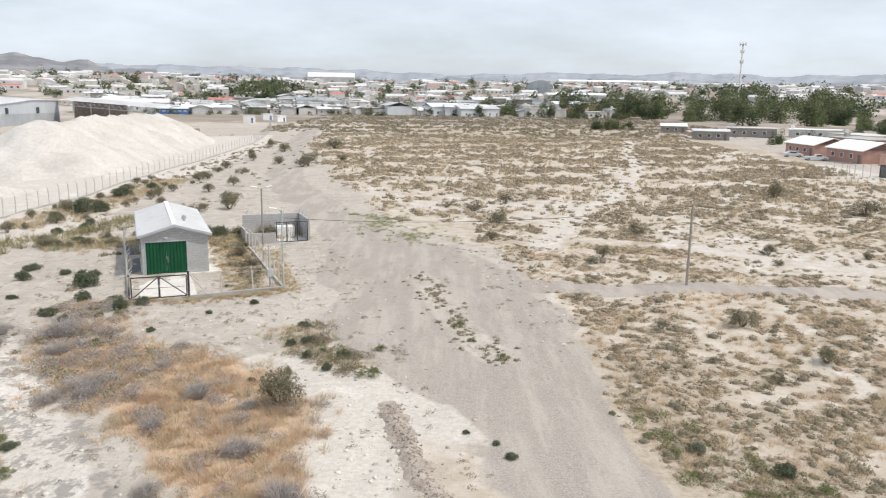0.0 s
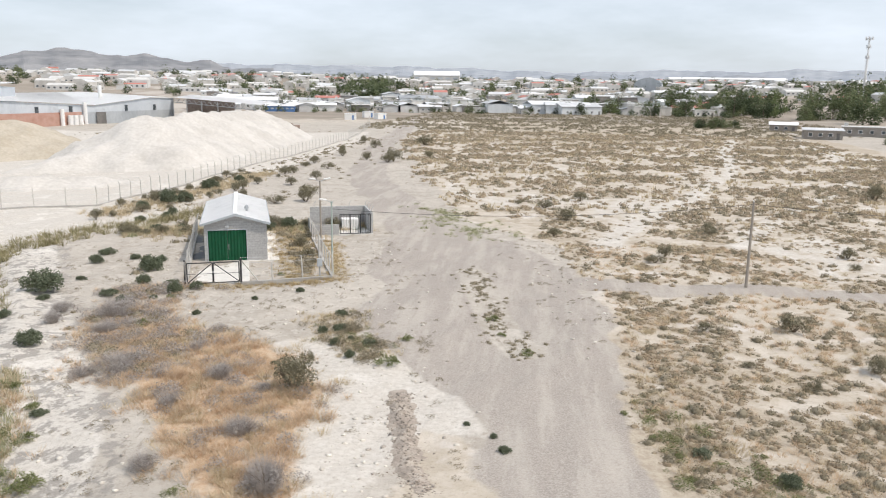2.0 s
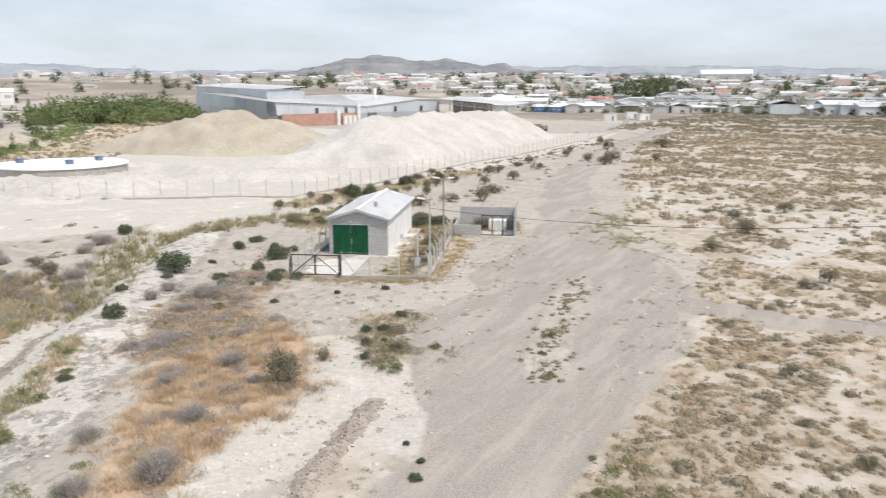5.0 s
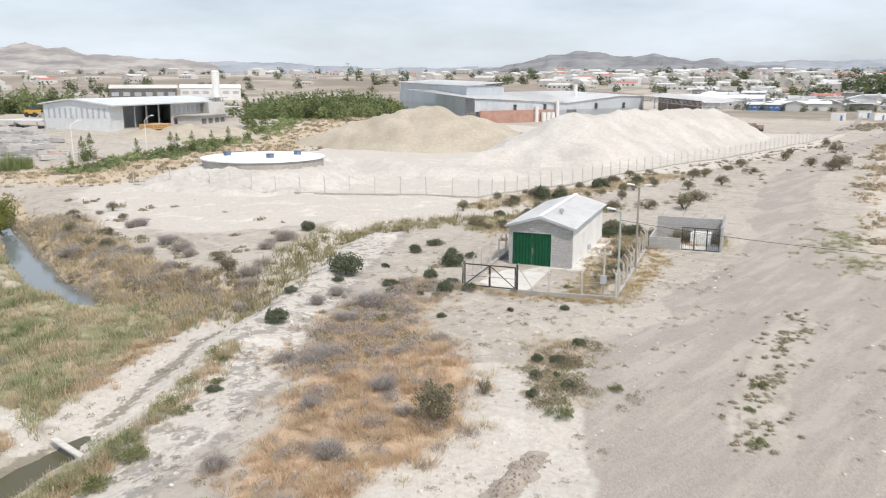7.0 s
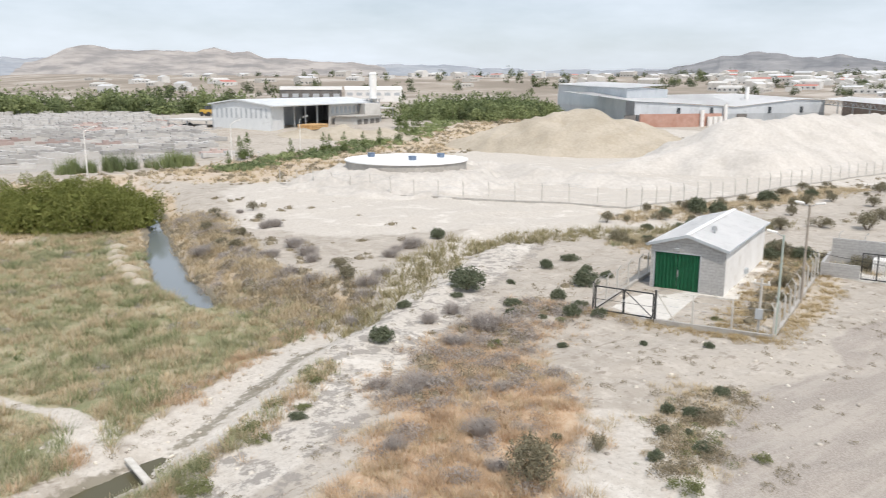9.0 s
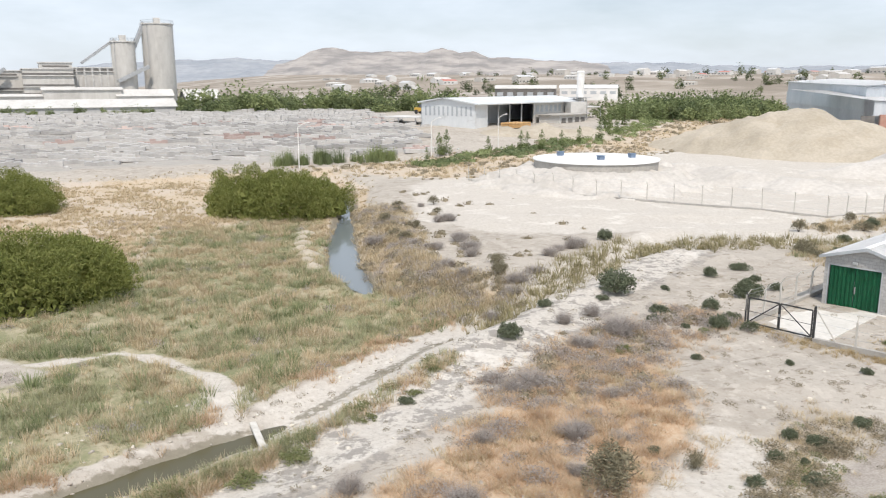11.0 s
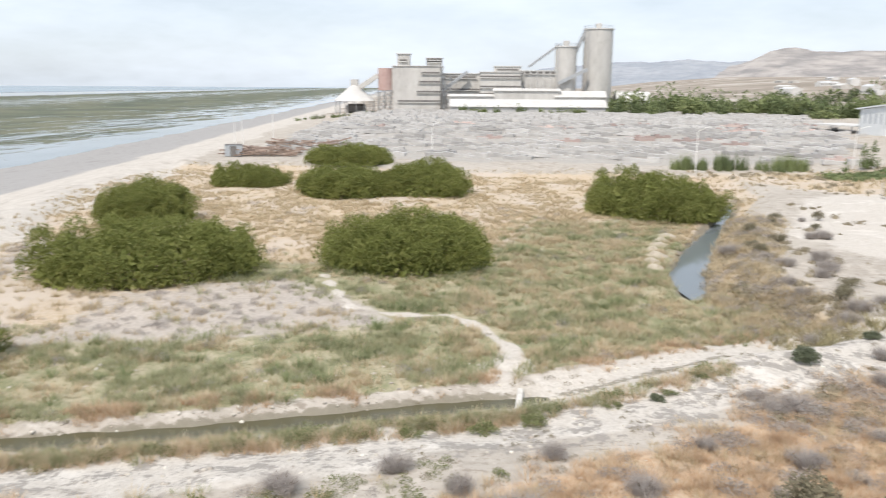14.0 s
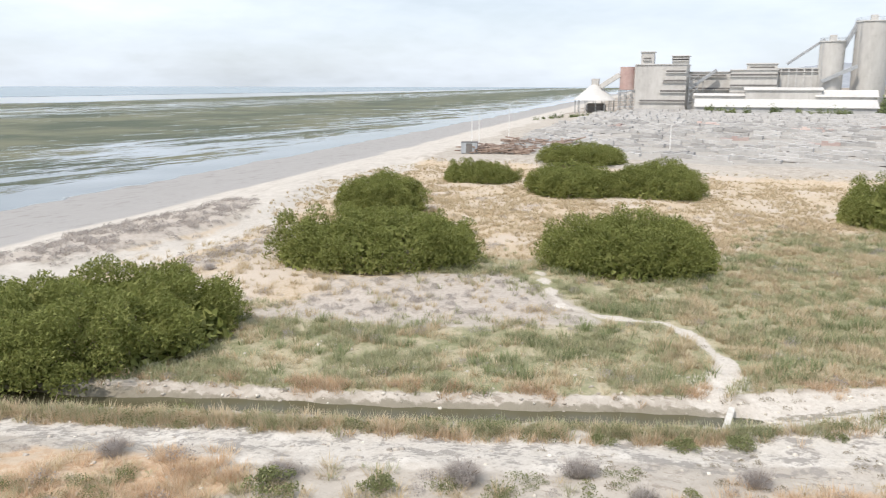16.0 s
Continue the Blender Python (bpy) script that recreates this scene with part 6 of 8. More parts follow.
# marsh grass
def in_marsh(x, y):
    d, u = line_dist(x, y, CHANNEL)
    p, _ = line_dist(x, y, POND)
    t, _ = line_dist(x, y, [(-51.4, -6.7), (-46.5, -3.8), (-43.3, -1.7), (-41.5, 2.0), (-42.4, 5.4), (-40.1, 7.9), (-36.6, 9.7), (-34.4, 10.3), (-31, 9.7)])
    return area(x, y, MARSH, 1.2) * smooth01(d, 1.7 + 0.7 * smooth01(y, 9, 13), 2.05 + 1.35 * smooth01(y, 9, 13)) * smooth01(p, 1.3, 2.4) * smooth01(t, 0.35, 1.1)


GREENS = [(-38, 27), (-27.5, 6), (-14, -26), (-26, -27), (-40, -13), (-52, -18), (-63, 6), (-80, 8), (-84, 24), (-60, 22)]
BLADE = [tuft(g, 20, 0.3, 0.42, 0.95, 0.017) for i in range(6)]
x, y = picks(g, 60000, -86, -10, -32, 30, lambda x, y: in_marsh(x, y) * area(x, y, GREENS, 4) * (0.04 + 0.96 * patchy(x, y, 81, 8, -0.1, 0.35)) * (0.6 + 0.4 * smooth01(8 - y, 0, 8)) * (1 - 0.95 * area(x, y, BARE, 2.0)))
stuff("marsh_grass", *scatter(BLADE, x, y, g.uniform(0.6, 1.35, len(x)), g), M_GREEN, "green marsh grass in the low ground by the ditch", "grass")
x, y = picks(g, 60000, -90, -10, -40, 32, lambda x, y: in_marsh(x, y) * (0.10 + 0.6 * patchy(x, y, 83, 6, -0.2, 0.6)) * (0.7 + 0.9 * smooth01(y, 0, 8)) * (1.05 - 0.8 * patchy(x, y, 81, 8, -0.1, 0.35)) * 0.75 * (1 - 0.8 * area(x, y, BARE, 2.0)))
stuff("dry_marsh_grass", *scatter(BLADE, x, y, g.uniform(0.6, 1.4, len(x)), g), M_STRAW, "dry straw grass among green marsh grass", "grass")
x1, y1 = along(g, 3400, [p for p in CHANNEL if p[1] < 36], 2.4, 0.45, False)
x2, y2 = along(g, 900, [p for p in CHANNEL if 10 < p[1] < 36], 3.3, 0.6, False)
x, y = np.concatenate([x1[y1 < 12], x2]), np.concatenate([y1[y1 < 12], y2])
k = patchy(x, y, 86, 5, -0.2, 0.6) * smooth01(line_dist(x, y, [(-39.9, 7.4), (-36, 10.7), (-29, 11)])[0], 0.8, 2.0) > g.uniform(0, 1, len(x))
x, y = x[k], y[k]
stuff("ditch_edge_grass", *scatter(BLADE, x, y, g.uniform(0.5, 1.1, len(x)), g), M_ORANGE, "rusty dry grass fringing the ditch bank", "grass")
DITCH = [p for p in CHANNEL if p[1] < 24]
for name, n, off, sd, size, mat, label in (("ditch_green", 2600, 2.75, 0.4, 1.1, M_GREEN, "green grass on the ditch bank"), ("ditch_straw", 2600, 2.85, 0.45, 1.1, M_STRAW, "straw grass on the ditch bank"), ("ditch_rust_grass", 1100, 3.2, 0.4, 1.0, M_ORANGE, "rusty low grass between ditch and track"), ("ditch_herbs", 600, 2.7, 0.4, 1.1, M_HERB, "leafy green herbs along the ditch")):
    x, y = along(g, n, DITCH, off, sd, True)
    k = patchy(x, y, 87 if mat in (M_GREEN, M_HERB) else 92, 5, -0.7, 0.2) * (1 - 0.75 * smooth01(y, 11, 17)) > g.uniform(0, 1, len(x))
    stuff(name, *scatter(TWIGGY if mat is M_HERB else BLADE, x[k], y[k], size * g.uniform(0.5, 1.15, k.sum()), g), mat, label, "grass")
x, y = picks(g, 1500, -22, -6, -12, 13, lambda x, y: np.maximum(area(x, y, [(-15.6, 3), (-18.2, 6), (-19.4, 9), (-19.8, 11.6), (-18, 11.6), (-16.2, 8), (-14.4, 5)], 0.8), area(x, y, [(-8, -11), (-11, -7.5), (-9.5, -5.5), (-6.5, -9)], 0.8)) * patchy(x, y, 118, 2.5, -0.4, 0.4))
stuff("bank_herbs", *scatter(TWIGGY, x, y, g.uniform(0.4, 1.1, len(x)), g), M_HERB, "fresh green herbs on the bank above the ditch", "herbs")
# brown scrub that joins the weed field to the yard gate
JOIN = [(-26, 22), (-28.5, 26), (-30.5, 30), (-32, 35), (-33.2, 39)]
for name, n, mat, kinds, size, label in (("join_rust", 900, M_ORANGE, TUFT_NEAR, 1.2, "rusty grass among the shrubs by the gate"), ("join_scrub", 260, M_GREY, TWIGGY, 1.5, "brown-grey scrub among the shrubs by the gate"), ("join_olive", 120, M_OLIVE, SHRUB_NEAR, 1.5, "olive scrub by the yard gate")):
    x, y = along(g, n, JOIN, 0.0, 1.5, True)
    k = patchy(x, y, 99, 4, -0.6, 0.3) > g.uniform(0, 1, len(x))
    stuff(name, *scatter(kinds, x[k], y[k], size * g.uniform(0.4, 1.1, k.sum()), g), mat, label, "shrubs")
x, y = picks(g, 42000, -130, -60, -60, 40, lambda x, y: area(x, y, MARSH, 2.0) * (1 - area(x, y, GREENS, 4)) * (0.15 + 0.85 * patchy(x, y, 89, 12)))
stuff("straw_meadow", *scatter(TUFT_FAR, x, y, g.uniform(0.4, 0.9, len(x)), g), M_STRAW, "dry straw meadow between the thickets", "grass")
x, y = picks(g, 1500, -52, -28, -24, 4, lambda x, y: area(x, y, BARE, 2.5) * patchy(x, y, 88, 4, -0.1, 0.7))
stuff("grey_scrub", *scatter(TWIGGY, x, y, g.uniform(0.4, 1.0, len(x)), g), M_GREY, "grey dry scrub on the bare patch of the marsh", "shrubs")
x, y = picks(g, 1500, -90, -14, -36, 30, lambda x, y: in_marsh(x, y) * patchy(x, y, 96, 7, 0.2, 0.9))
stuff("marsh_scrub", *scatter(TWIGGY, x, y, g.uniform(0.5, 1.4, len(x)), g), M_GREY, "soft grey-brown dry weeds among marsh grass", "shrubs")
TALL = [tuft(g, 40, 0.5, 0.62, 0.8, 0.02) for i in range(4)]
x, y = picks(g, 9000, -86, -12, -32, 30, lambda x, y: in_marsh(x, y) * area(x, y, GREENS, 3) * patchy(x, y, 112, 7, 0.25, 0.6) * (1 - area(x, y, BARE, 2.0)))
stuff("tall_green_grass", *scatter(TALL, x, y, g.uniform(0.6, 1.2, len(x)), g), leafy("fresh_grass", (0.17, 0.22, 0.10), (0.265, 0.305, 0.155), (0.40, 0.40, 0.24), 0.35), "taller fresh green grass in patches of the marsh", "grass")
x, y = picks(g, 9000, -86, -12, -32, 30, lambda x, y: in_marsh(x, y) * patchy(x, y, 114, 7, 0.1, 0.7) * (0.4 + 0.6 * smooth01(y, -4, 6)))
stuff("pale_tall_grass", *scatter(TALL, x, y, g.uniform(0.5, 1.1, len(x)), g), M_STRAW, "pale tall straw grass in patches of the marsh", "grass")
REEDS = [tuft(g, 46, 0.9, 2.5, 0.22, 0.055) for i in range(4)]
x, y = along(g, 190, [(-131, 28), (-132.5, 38), (-135, 51)], 0.0, 1.2, True)
k = patchy(x, y, 116, 6, -0.5, 0.3) > g.uniform(0, 1, len(x))
x, y = x[k], y[k]
stuff("yard_reeds", *scatter(REEDS, x, y, g.uniform(0.35, 1.15, len(x)), g), M_BELT, "tall light green reeds along the yard road", "reeds")
x, y = along(g, 420, [(-190, 146), (-165, 116), (-150, 96), (-138, 70), (-124, 50)], 2.0, 2.2, True)
stuff("road_hedge", *scatter(SHRUB_FAR, x, y, g.uniform(0.8, 3.2, len(x)), g), M_BELT, "green bushes along the yard road", "shrubs")
FLAT = [(-50, 30), (-58, 29), (-74, 33), (-86, 38), (-92, 44), (-78, 46), (-62, 44), (-52, 40)]
x, y = picks(g, 900, -96, -46, 26, 50, lambda x, y: area(x, y, FLAT, 3.0) * (0.03 + 0.5 * patchy(x, y, 98, 9, 0.0, 0.7)) * (1 - 0.8 * smooth01(y, 37, 41)))
stuff("flat_scrub", *scatter(SHRUB_NEAR, x, y, g.uniform(0.5, 2.0, len(x)), g), M_OLIVE, "olive grey shrubs dotted over the white flat", "shrubs")
# bushy bank beyond the ditch, between marsh and white flat
BANK = [(-42, 29), (-46, 31.5), (-52, 28), (-66, 30), (-80, 34), (-84, 31), (-66, 26.5), (-50, 23.5), (-42, 24.5)]
x, y = picks(g, 12000, -90, -38, 20, 40, lambda x, y: area(x, y, BANK, 2.0) * (0.3 + 0.7 * patchy(x, y, 104, 6)))
stuff("bank_straw", *scatter(BLADE, x, y, g.uniform(0.8, 1.7, len(x)), g), M_STRAW, "tall straw grass on the bank above the marsh", "grass")
x, y = picks(g, 3000, -90, -38, 20, 40, lambda x, y: area(x, y, BANK, 2.0) * patchy(x, y, 106, 5))
stuff("bank_twigs", *scatter(TWIGGY, x, y, g.uniform(0.6, 1.7, len(x)), g), M_GREY, "grey twiggy scrub on the bank above the marsh", "shrubs")
x, y = picks(g, 3000, -90, -38, 20, 40, lambda x, y: area(x, y, BANK, 2.0) * patchy(x, y, 108, 5))
stuff("bank_scrub", *scatter(SHRUB_NEAR, x, y, g.uniform(0.5, 1.6, len(x)), g), M_OLIVE, "olive and straw scrub on the bank above the marsh", "shrubs")
d_line = [(-40, 27), (-46.5, 36.5), (-52, 46), (-50, 56), (-46, 66), (-42, 76)]
x, y = picks(g, 6000, -66, -34, 20, 82, lambda x, y: np.exp(-((line_dist(x, y, d_line)[0] - 0.4) / 1.6) ** 2))
stuff("bank_reeds", *scatter(BLADE, x, y, g.uniform(0.8, 1.9, len(x)), g), leafy("reed", (0.21, 0.20, 0.10), (0.31, 0.275, 0.155), (0.42, 0.365, 0.235)), "tall olive straw reeds along the old ditch", "grass")
x, y = picks(g, 9000, -140, -36, 18, 235, lambda x, y: 0.14 * patchy(x, y, 91, 20) + 0.9 * np.exp(-((line_dist(x, y, [(-52, 76), (-53, 120), (-53, 200)])[0]) / 2.2) ** 2))
k = (line_dist(x, y, CHANNEL)[0] > 4) & ~((x < -56) & (y > 50) & (y < 230) & (x > -130))
stuff("sand_scrub", *scatter(SHRUB_FAR, x[k], y[k], g.uniform(0.4, 1.3, k.sum()), g), M_OLIVE, "small olive shrubs dotted over pale sand", "shrubs")
x, y = picks(g, 1400, -36, -18, 38, 68, lambda x, y: np.exp(-((line_dist(x, y, [cpt(2.9, -4), cpt(3.0, 4), cpt(2.4, 13)])[0]) / 1.1) ** 2) * patchy(x, y, 85, 3, 0.0, 0.6))
stuff("yard_scrub", *scatter(SHRUB_NEAR, x, y, g.uniform(0.8, 2.2, len(x)), g), M_OLIVE, "olive shrubs inside the fenced yard", "shrubs")
EDGE = [(-19, 34.5), (-17.7, 30.6), (-16.1, 28.4), (-14.2, 26)]
for name, n, mat, kinds, size, label in (("edge_straw", 220, M_STRAW, TUFT_NEAR, 1.0, "straw weeds beside the gravel track"), ("edge_scrub", 70, M_OLIVE, TWIGGY, 1.2, "olive weeds beside the gravel track"), ("edge_herbs", 22, M_HERB, TWIGGY, 1.0, "green weeds beside the gravel track")):
    x, y = along(g, n, EDGE, 0.0, 1.0, True)
    stuff(name, *scatter(kinds, x, y, size * g.uniform(0.3, 1.1, len(x)), g), mat, label, "weeds")
for name, n, pts, sd, mat, label in (("back_straw", 900, L_BACK, 1.6, M_STRAW, "golden straw grass behind the shed"), ("fence_straw", 1100, L_FENCE, 1.6, M_STRAW, "straw grass along the site fence"), ("back_green", 260, L_BACK, 1.4, M_GREEN, "green weeds behind the shed")):
    x, y = along(g, n, pts, 0.0, sd, True)
    stuff(name, *scatter(BLADE, x, y, g.uniform(0.7, 1.5, len(x)), g), mat, label, "grass")
# weeds round the shed, on the track and on the near bare ground
x, y = picks(g, 9000, -36, -18, 38, 68, lambda x, y: 0.8 * np.exp(-((line_dist(x, y, [cpt(2.2, -7), cpt(2.6, 4), cpt(3.0, 13)])[0]) / 1.5) ** 2) + 0.8 * np.exp(-((line_dist(x, y, [cpt(-6, -8.2), cpt(5, -8.2), cpt(5.6, 4), cpt(5.2, 10)])[0]) / 0.7) ** 2))
stuff("yard_weeds", *scatter(TUFT_NEAR, x, y, g.uniform(0.3, 1.0, len(x)), g), leafy("golden_weed", (0.40, 0.295, 0.15), (0.47, 0.375, 0.22), (0.54, 0.46, 0.31)), "golden dry weeds inside the fenced yard", "grass")
x, y = picks(g, 3600, -14, -5, 24, 50, lambda x, y: 0.85 * np.exp(-((line_dist(x, y, [(-11.3, 47), (-10, 41), (-8.8, 35), (-6.8, 28.5)])[0]) / 1.0) ** 2) * patchy(x, y, 93, 3))
stuff("track_weeds", *scatter(SHRUB_LOW, x, y, g.uniform(0.2, 0.7, len(x)), g), M_OLIVE, "small weeds on the middle strip of the track", "shrubs")
x, y = picks(g, 9000, -45, 2, 5, 66, lambda x, y: 0.5 * patchy(x, y, 95, 7, -0.1, 0.8) * smooth01(line_dist(x, y, GREY_ROAD)[0], 2.5, 5))
stuff("bare_ground_weeds", *scatter(TWIG_LOW, x, y, g.uniform(0.15, 0.6, len(x)), g), M_OLIVE, "sparse tiny weeds on bare sandy ground", "shrubs")
x, y = picks(g, 5000, -26, -4, 56, 86, lambda x, y: 0.5 * patchy(x, y, 97, 5) * area(x, y, [(-22.4, 82), (-14, 78), (-7, 64), (-9, 58.5), (-17.5, 65)], 1.5))
stuff("track_side_weeds", *scatter(TUFT_NEAR, x, y, g.uniform(0.5, 1.1, len(x)), g), M_GREEN, "green weeds beside the far track", "grass")
x, y = picks(g, 800, -3, 8, 8, 24, lambda x, y: plain_cover(x, y) * 0.8 * np.exp(-((line_dist(x, y, [(-2.5, 22), (0, 17), (4, 11)])[0]) / 1.6) ** 2))
stuff("roadside_herbs", *scatter(TWIGGY, x, y, g.uniform(0.3, 1.1, len(x)), g), M_HERB, "green herbs at the edge of the track", "shrubs")
x, y = picks(g, 5200, -80, -15, -60, -30, lambda x, y: 0.9 * np.maximum(area(x, y, DUNES, 2), area(x, y, DUNES_IN, 2)) * patchy(x, y, 99, 6, -0.5, 0.3) * smooth01(line_dist(x, y, SAND_ROAD)[0], 1.2, 2.2))
stuff("dune_scrub", *scatter(TWIG_LOW, x, y, g.uniform(0.6, 1.5, len(x)), g), M_GREY, "grey leafless scrub on the low dune", "shrubs")


# stones on the bare ground and the ditch
def stones(n, size):
    bm = bmesh.new()
    bmesh.ops.create_icosphere(bm, subdivisions=1, radius=size)
    v = np.array([p.co[:] for p in bm.verts])
    f = np.array([[q.index for q in t.verts] for t in bm.faces])
    bm.free()
    return [(v * g.uniform(0.6, 1.3, (len(v), 1)) * np.array([1, 0.8, 0.6]), f) for i in range(n)]


x, y = along(g, 1300, [(-12.6, 21.8), (-11.5, 17.7), (-10.8, 14.6), (-9.9, 12.6)], 0.0, 0.32, True)
stuff("windrow_stones", *scatter(stones(4, 0.032), x, y, g.uniform(0.4, 1.5, len(x)) ** 2, g, 0.0, ground_z(x, y) + np.maximum(windrow(x, y), 0)), surface("brown_stone", (0.24, 0.20, 0.165), (0.38, 0.335, 0.29), 3, 0.95, bump=0.3, island=0.5), "loose brown stones along the windrow", "stones")
x, y = picks(g, 11000, -36, 0, -20, 60, lambda x, y: (0.2 + 0.8 * np.maximum(np.exp(-((line_dist(x, y, CHANNEL)[0] - 1.6) / 0.6) ** 2), 0.6 * np.exp(-((line_dist(x, y, [(-13, 24), (-11, 12)])[0]) / 2.0) ** 2))) * smooth01(line_dist(x, y, GREY_ROAD)[0], 2.5, 6))
stuff("stones", *scatter(stones(4, 0.07), x, y, g.uniform(0.4, 1.6, len(x)) ** 2, g, 0.0), surface("pale_stone", (0.42, 0.38, 0.33), (0.58, 0.54, 0.48), 3, 0.95, bump=0.3, island=0.5), "pale loose stones on bare ground", "stones")

# ---- warehouse behind the heaps ----
def prism(bm, low, top, depth_vec):
    """A wall-shaped solid: ground line points and top points, pushed back by a vector."""
    d = Vector(depth_vec)
    pts = [Vector(p) for p in low] + [Vector(p) for p in reversed(top)]
    a = [bm.verts.new(p) for p in pts]
    b = [bm.verts.new(p + d) for p in pts]
    bm.faces.new(a)
    bm.faces.new(b[::-1])
    for i in range(len(a)):
        j = (i + 1) % len(a)
        bm.faces.new((a[j], a[i], b[i], b[j]))
    bmesh.ops.recalc_face_normals(bm, faces=bm.faces[:])


def build_warehouse():
    w = thing("warehouse", pose(-172, 210, 0), "long pale metal warehouse with brick base and white roofs", "warehouse")
    ux, uy = 22 / 92.65, 90 / 92.65            # along the front, southwards to northwards
    px, py = -uy, ux                            # to the back
    F = lambda s, b, z: (ux * s + px * b, uy * s + py * b, z)
    blue_sheet = surface("blue_grey_sheet", (0.50, 0.54, 0.58), (0.58, 0.615, 0.65), 0.2, 0.5, 0.1, bump=0.05, dirt=(0.42, 0.44, 0.46), stretch=(1, 1, 0.3))
    ends = [(0, 8.4), (18, 7.7), (42, 6.4), (70, 8.8), (84, 8.6)]
    for (s0, z0), (s1, z1) in zip(ends, ends[1:]):
        bm = bmesh.new()
        prism(bm, [F(s0, 0, 4.2), F(s1, 0, 4.2)], [F(s0, 0, z0), F(s1, 0, z1)], (px * 0.25, py * 0.25, 0))
        part("wall", bm, blue_sheet, w, "pale grey sheet-metal front")
        bm = bmesh.new()
        b0, b1 = (np.interp(v, [0, 18, 42, 84], [11.6, 11.0, 10.1, 10.6]) for v in (s0, s1))
        q = [F(s0, -0.6, z0 + 0.25), F(s1, -0.6, z1 + 0.25), F(s1, 46, b1), F(s0, 46, b0)]
        v = [bm.verts.new(p) for p in q]
        bm.faces.new(v)
        bmesh.ops.solidify(bm, geom=bm.faces[:], thickness=0.3)
        part("roof", bm, M_ROOF, w)
    bm = bmesh.new()
    prism(bm, [F(2, -0.4, -0.4), F(36, -0.4, -0.4)], [F(2, -0.4, 4.5), F(36, -0.4, 4.4)], (px * 0.6, py * 0.6, 0))
    part("brick_wall", bm, M_BRICK, w, "red brick lower wall")
    bm = bmesh.new()
    prism(bm, [F(36, -0.1, -0.4), F(84, -0.1, -0.4)], [F(36, -0.1, 4.25), F(84, -0.1, 4.25)], (px * 0.3, py * 0.3, 0))
    part("wall", bm, M_SHEET, w)
    for s in (17, 31, 57, 72):
        bm = bmesh.new()
        prism(bm, [F(s, -0.35, 4.3), F(s + 1.2, -0.35, 4.3)], [F(s, -0.35, 6.4), F(s + 1.2, -0.35, 6.4)], (px * 0.3, py * 0.3, 0))
        part("window", bm, M_GLASS, w, "tall dark louvre slot")
    for s in (-4.4, 42.5):
        bm = bmesh.new()
        prism(bm, [F(s, -0.7, -0.3), F(s + 4.4, -0.7, -0.3)], [F(s, -0.7, 4.2), F(s + 4.4, -0.7, 4.2)], (px * 0.2, py * 0.2, 0))
        part("door", bm, M_PLANTDARK, w, "dark open doorway")
    for s in (30, 32.2, 34.4):
        a = F(s, -1.4, -0.2)
        rodded("tank", a, (a[0], a[1], 3.4), 0.9, M_WHITE, w, n=14, label="white upright tank")
    for s, h in ((27, 5.6), (37, 7.6), (62, 13.4)):
        a = F(s, -1.0 if s < 60 else 16, 0 if s < 60 else 7)
        rodded("flue_pipe", a, (a[0], a[1], h), 0.7, M_WHITE, w, n=12, label="short white flue stack")
    # tall hall at the south end
    bm = bmesh.new()
    prism(bm, [(-80, 44, -0.5), (-14, 12, -0.5)], [(-80, 44, 14.2), (-14, 12, 12.4)], (-6, 30, 0))
    part("hall", bm, blue_sheet, w, "tall pale sheet-metal hall")
    bm = bmesh.new()
    prism(bm, [(-80.1, 43.7, 6.0), (-14.1, 11.7, 5.0)], [(-80.1, 43.7, 10.4), (-14.1, 11.7, 9.2)], (0.04, 0.18, 0))
    part("cladding", bm, surface("blue_cladding", (0.50, 0.56, 0.60), (0.58, 0.63, 0.665), 0.2, 0.5, 0.1, bump=0.05, stretch=(1, 1, 0.3)), w, "blue-grey cladding band")
    bm = bmesh.new()
    v = [bm.verts.new(p) for p in ((-81, 43, 14.4), (-13, 10.6, 12.9), (-19, 42, 14.0), (-87, 75, 15.6))]
    bm.faces.new(v)
    bmesh.ops.solidify(bm, geom=bm.faces[:], thickness=0.35)
    part("roof", bm, M_ROOF, w)
    # open truss hall at the north end, turned towards the heap
    ax, ay = ux * 84, uy * 84
    bx, by = 77.0, 24.0
    n = 16
    H = lambda t, b, z: (ax + (bx - ax) * t - 0.1 * b, ay + (by - ay) * t + b, z)
    bm = bmesh.new()
    v = [bm.verts.new(p) for p in (H(0, -0.8, 9.0), H(1, -0.8, 8.0), H(1, 22, 8.5), H(0, 22, 9.8))]
    bm.faces.new(v)
    bmesh.ops.solidify(bm, geom=bm.faces[:], thickness=0.3)
    part("roof", bm, M_ROOF, w)
    bm = bmesh.new()
    prism(bm, [H(0, 16, -0.4), H(0.6, 16, -0.4)], [H(0, 16, 9.2), H(0.6, 16, 8.5)], (0.2, 0.22, 0))
    part("back_wall", bm, M_RUST, w, "rust-brown rear wall in shade")
    for i in range(n):
        t0, t1 = i / n, (i + 1) / n
        z0, z1 = 8.7 - t0, 8.7 - t1
        bm = bmesh.new()
        rod(bm, H(t0, -0.5, z0 - 1.5), H(t1, -0.5, z1 - 1.5), 0.13, n=4)
        rod(bm, H(t0, -0.5, z0 - 1.5), H((t0 + t1) / 2, -0.5, z0 - 0.1), 0.11, n=4)
        rod(bm, H((t0 + t1) / 2, -0.5, z0 - 0.1), H(t1, -0.5, z1 - 1.5), 0.11, n=4)
        part("truss", bm, M_STEEL, w)
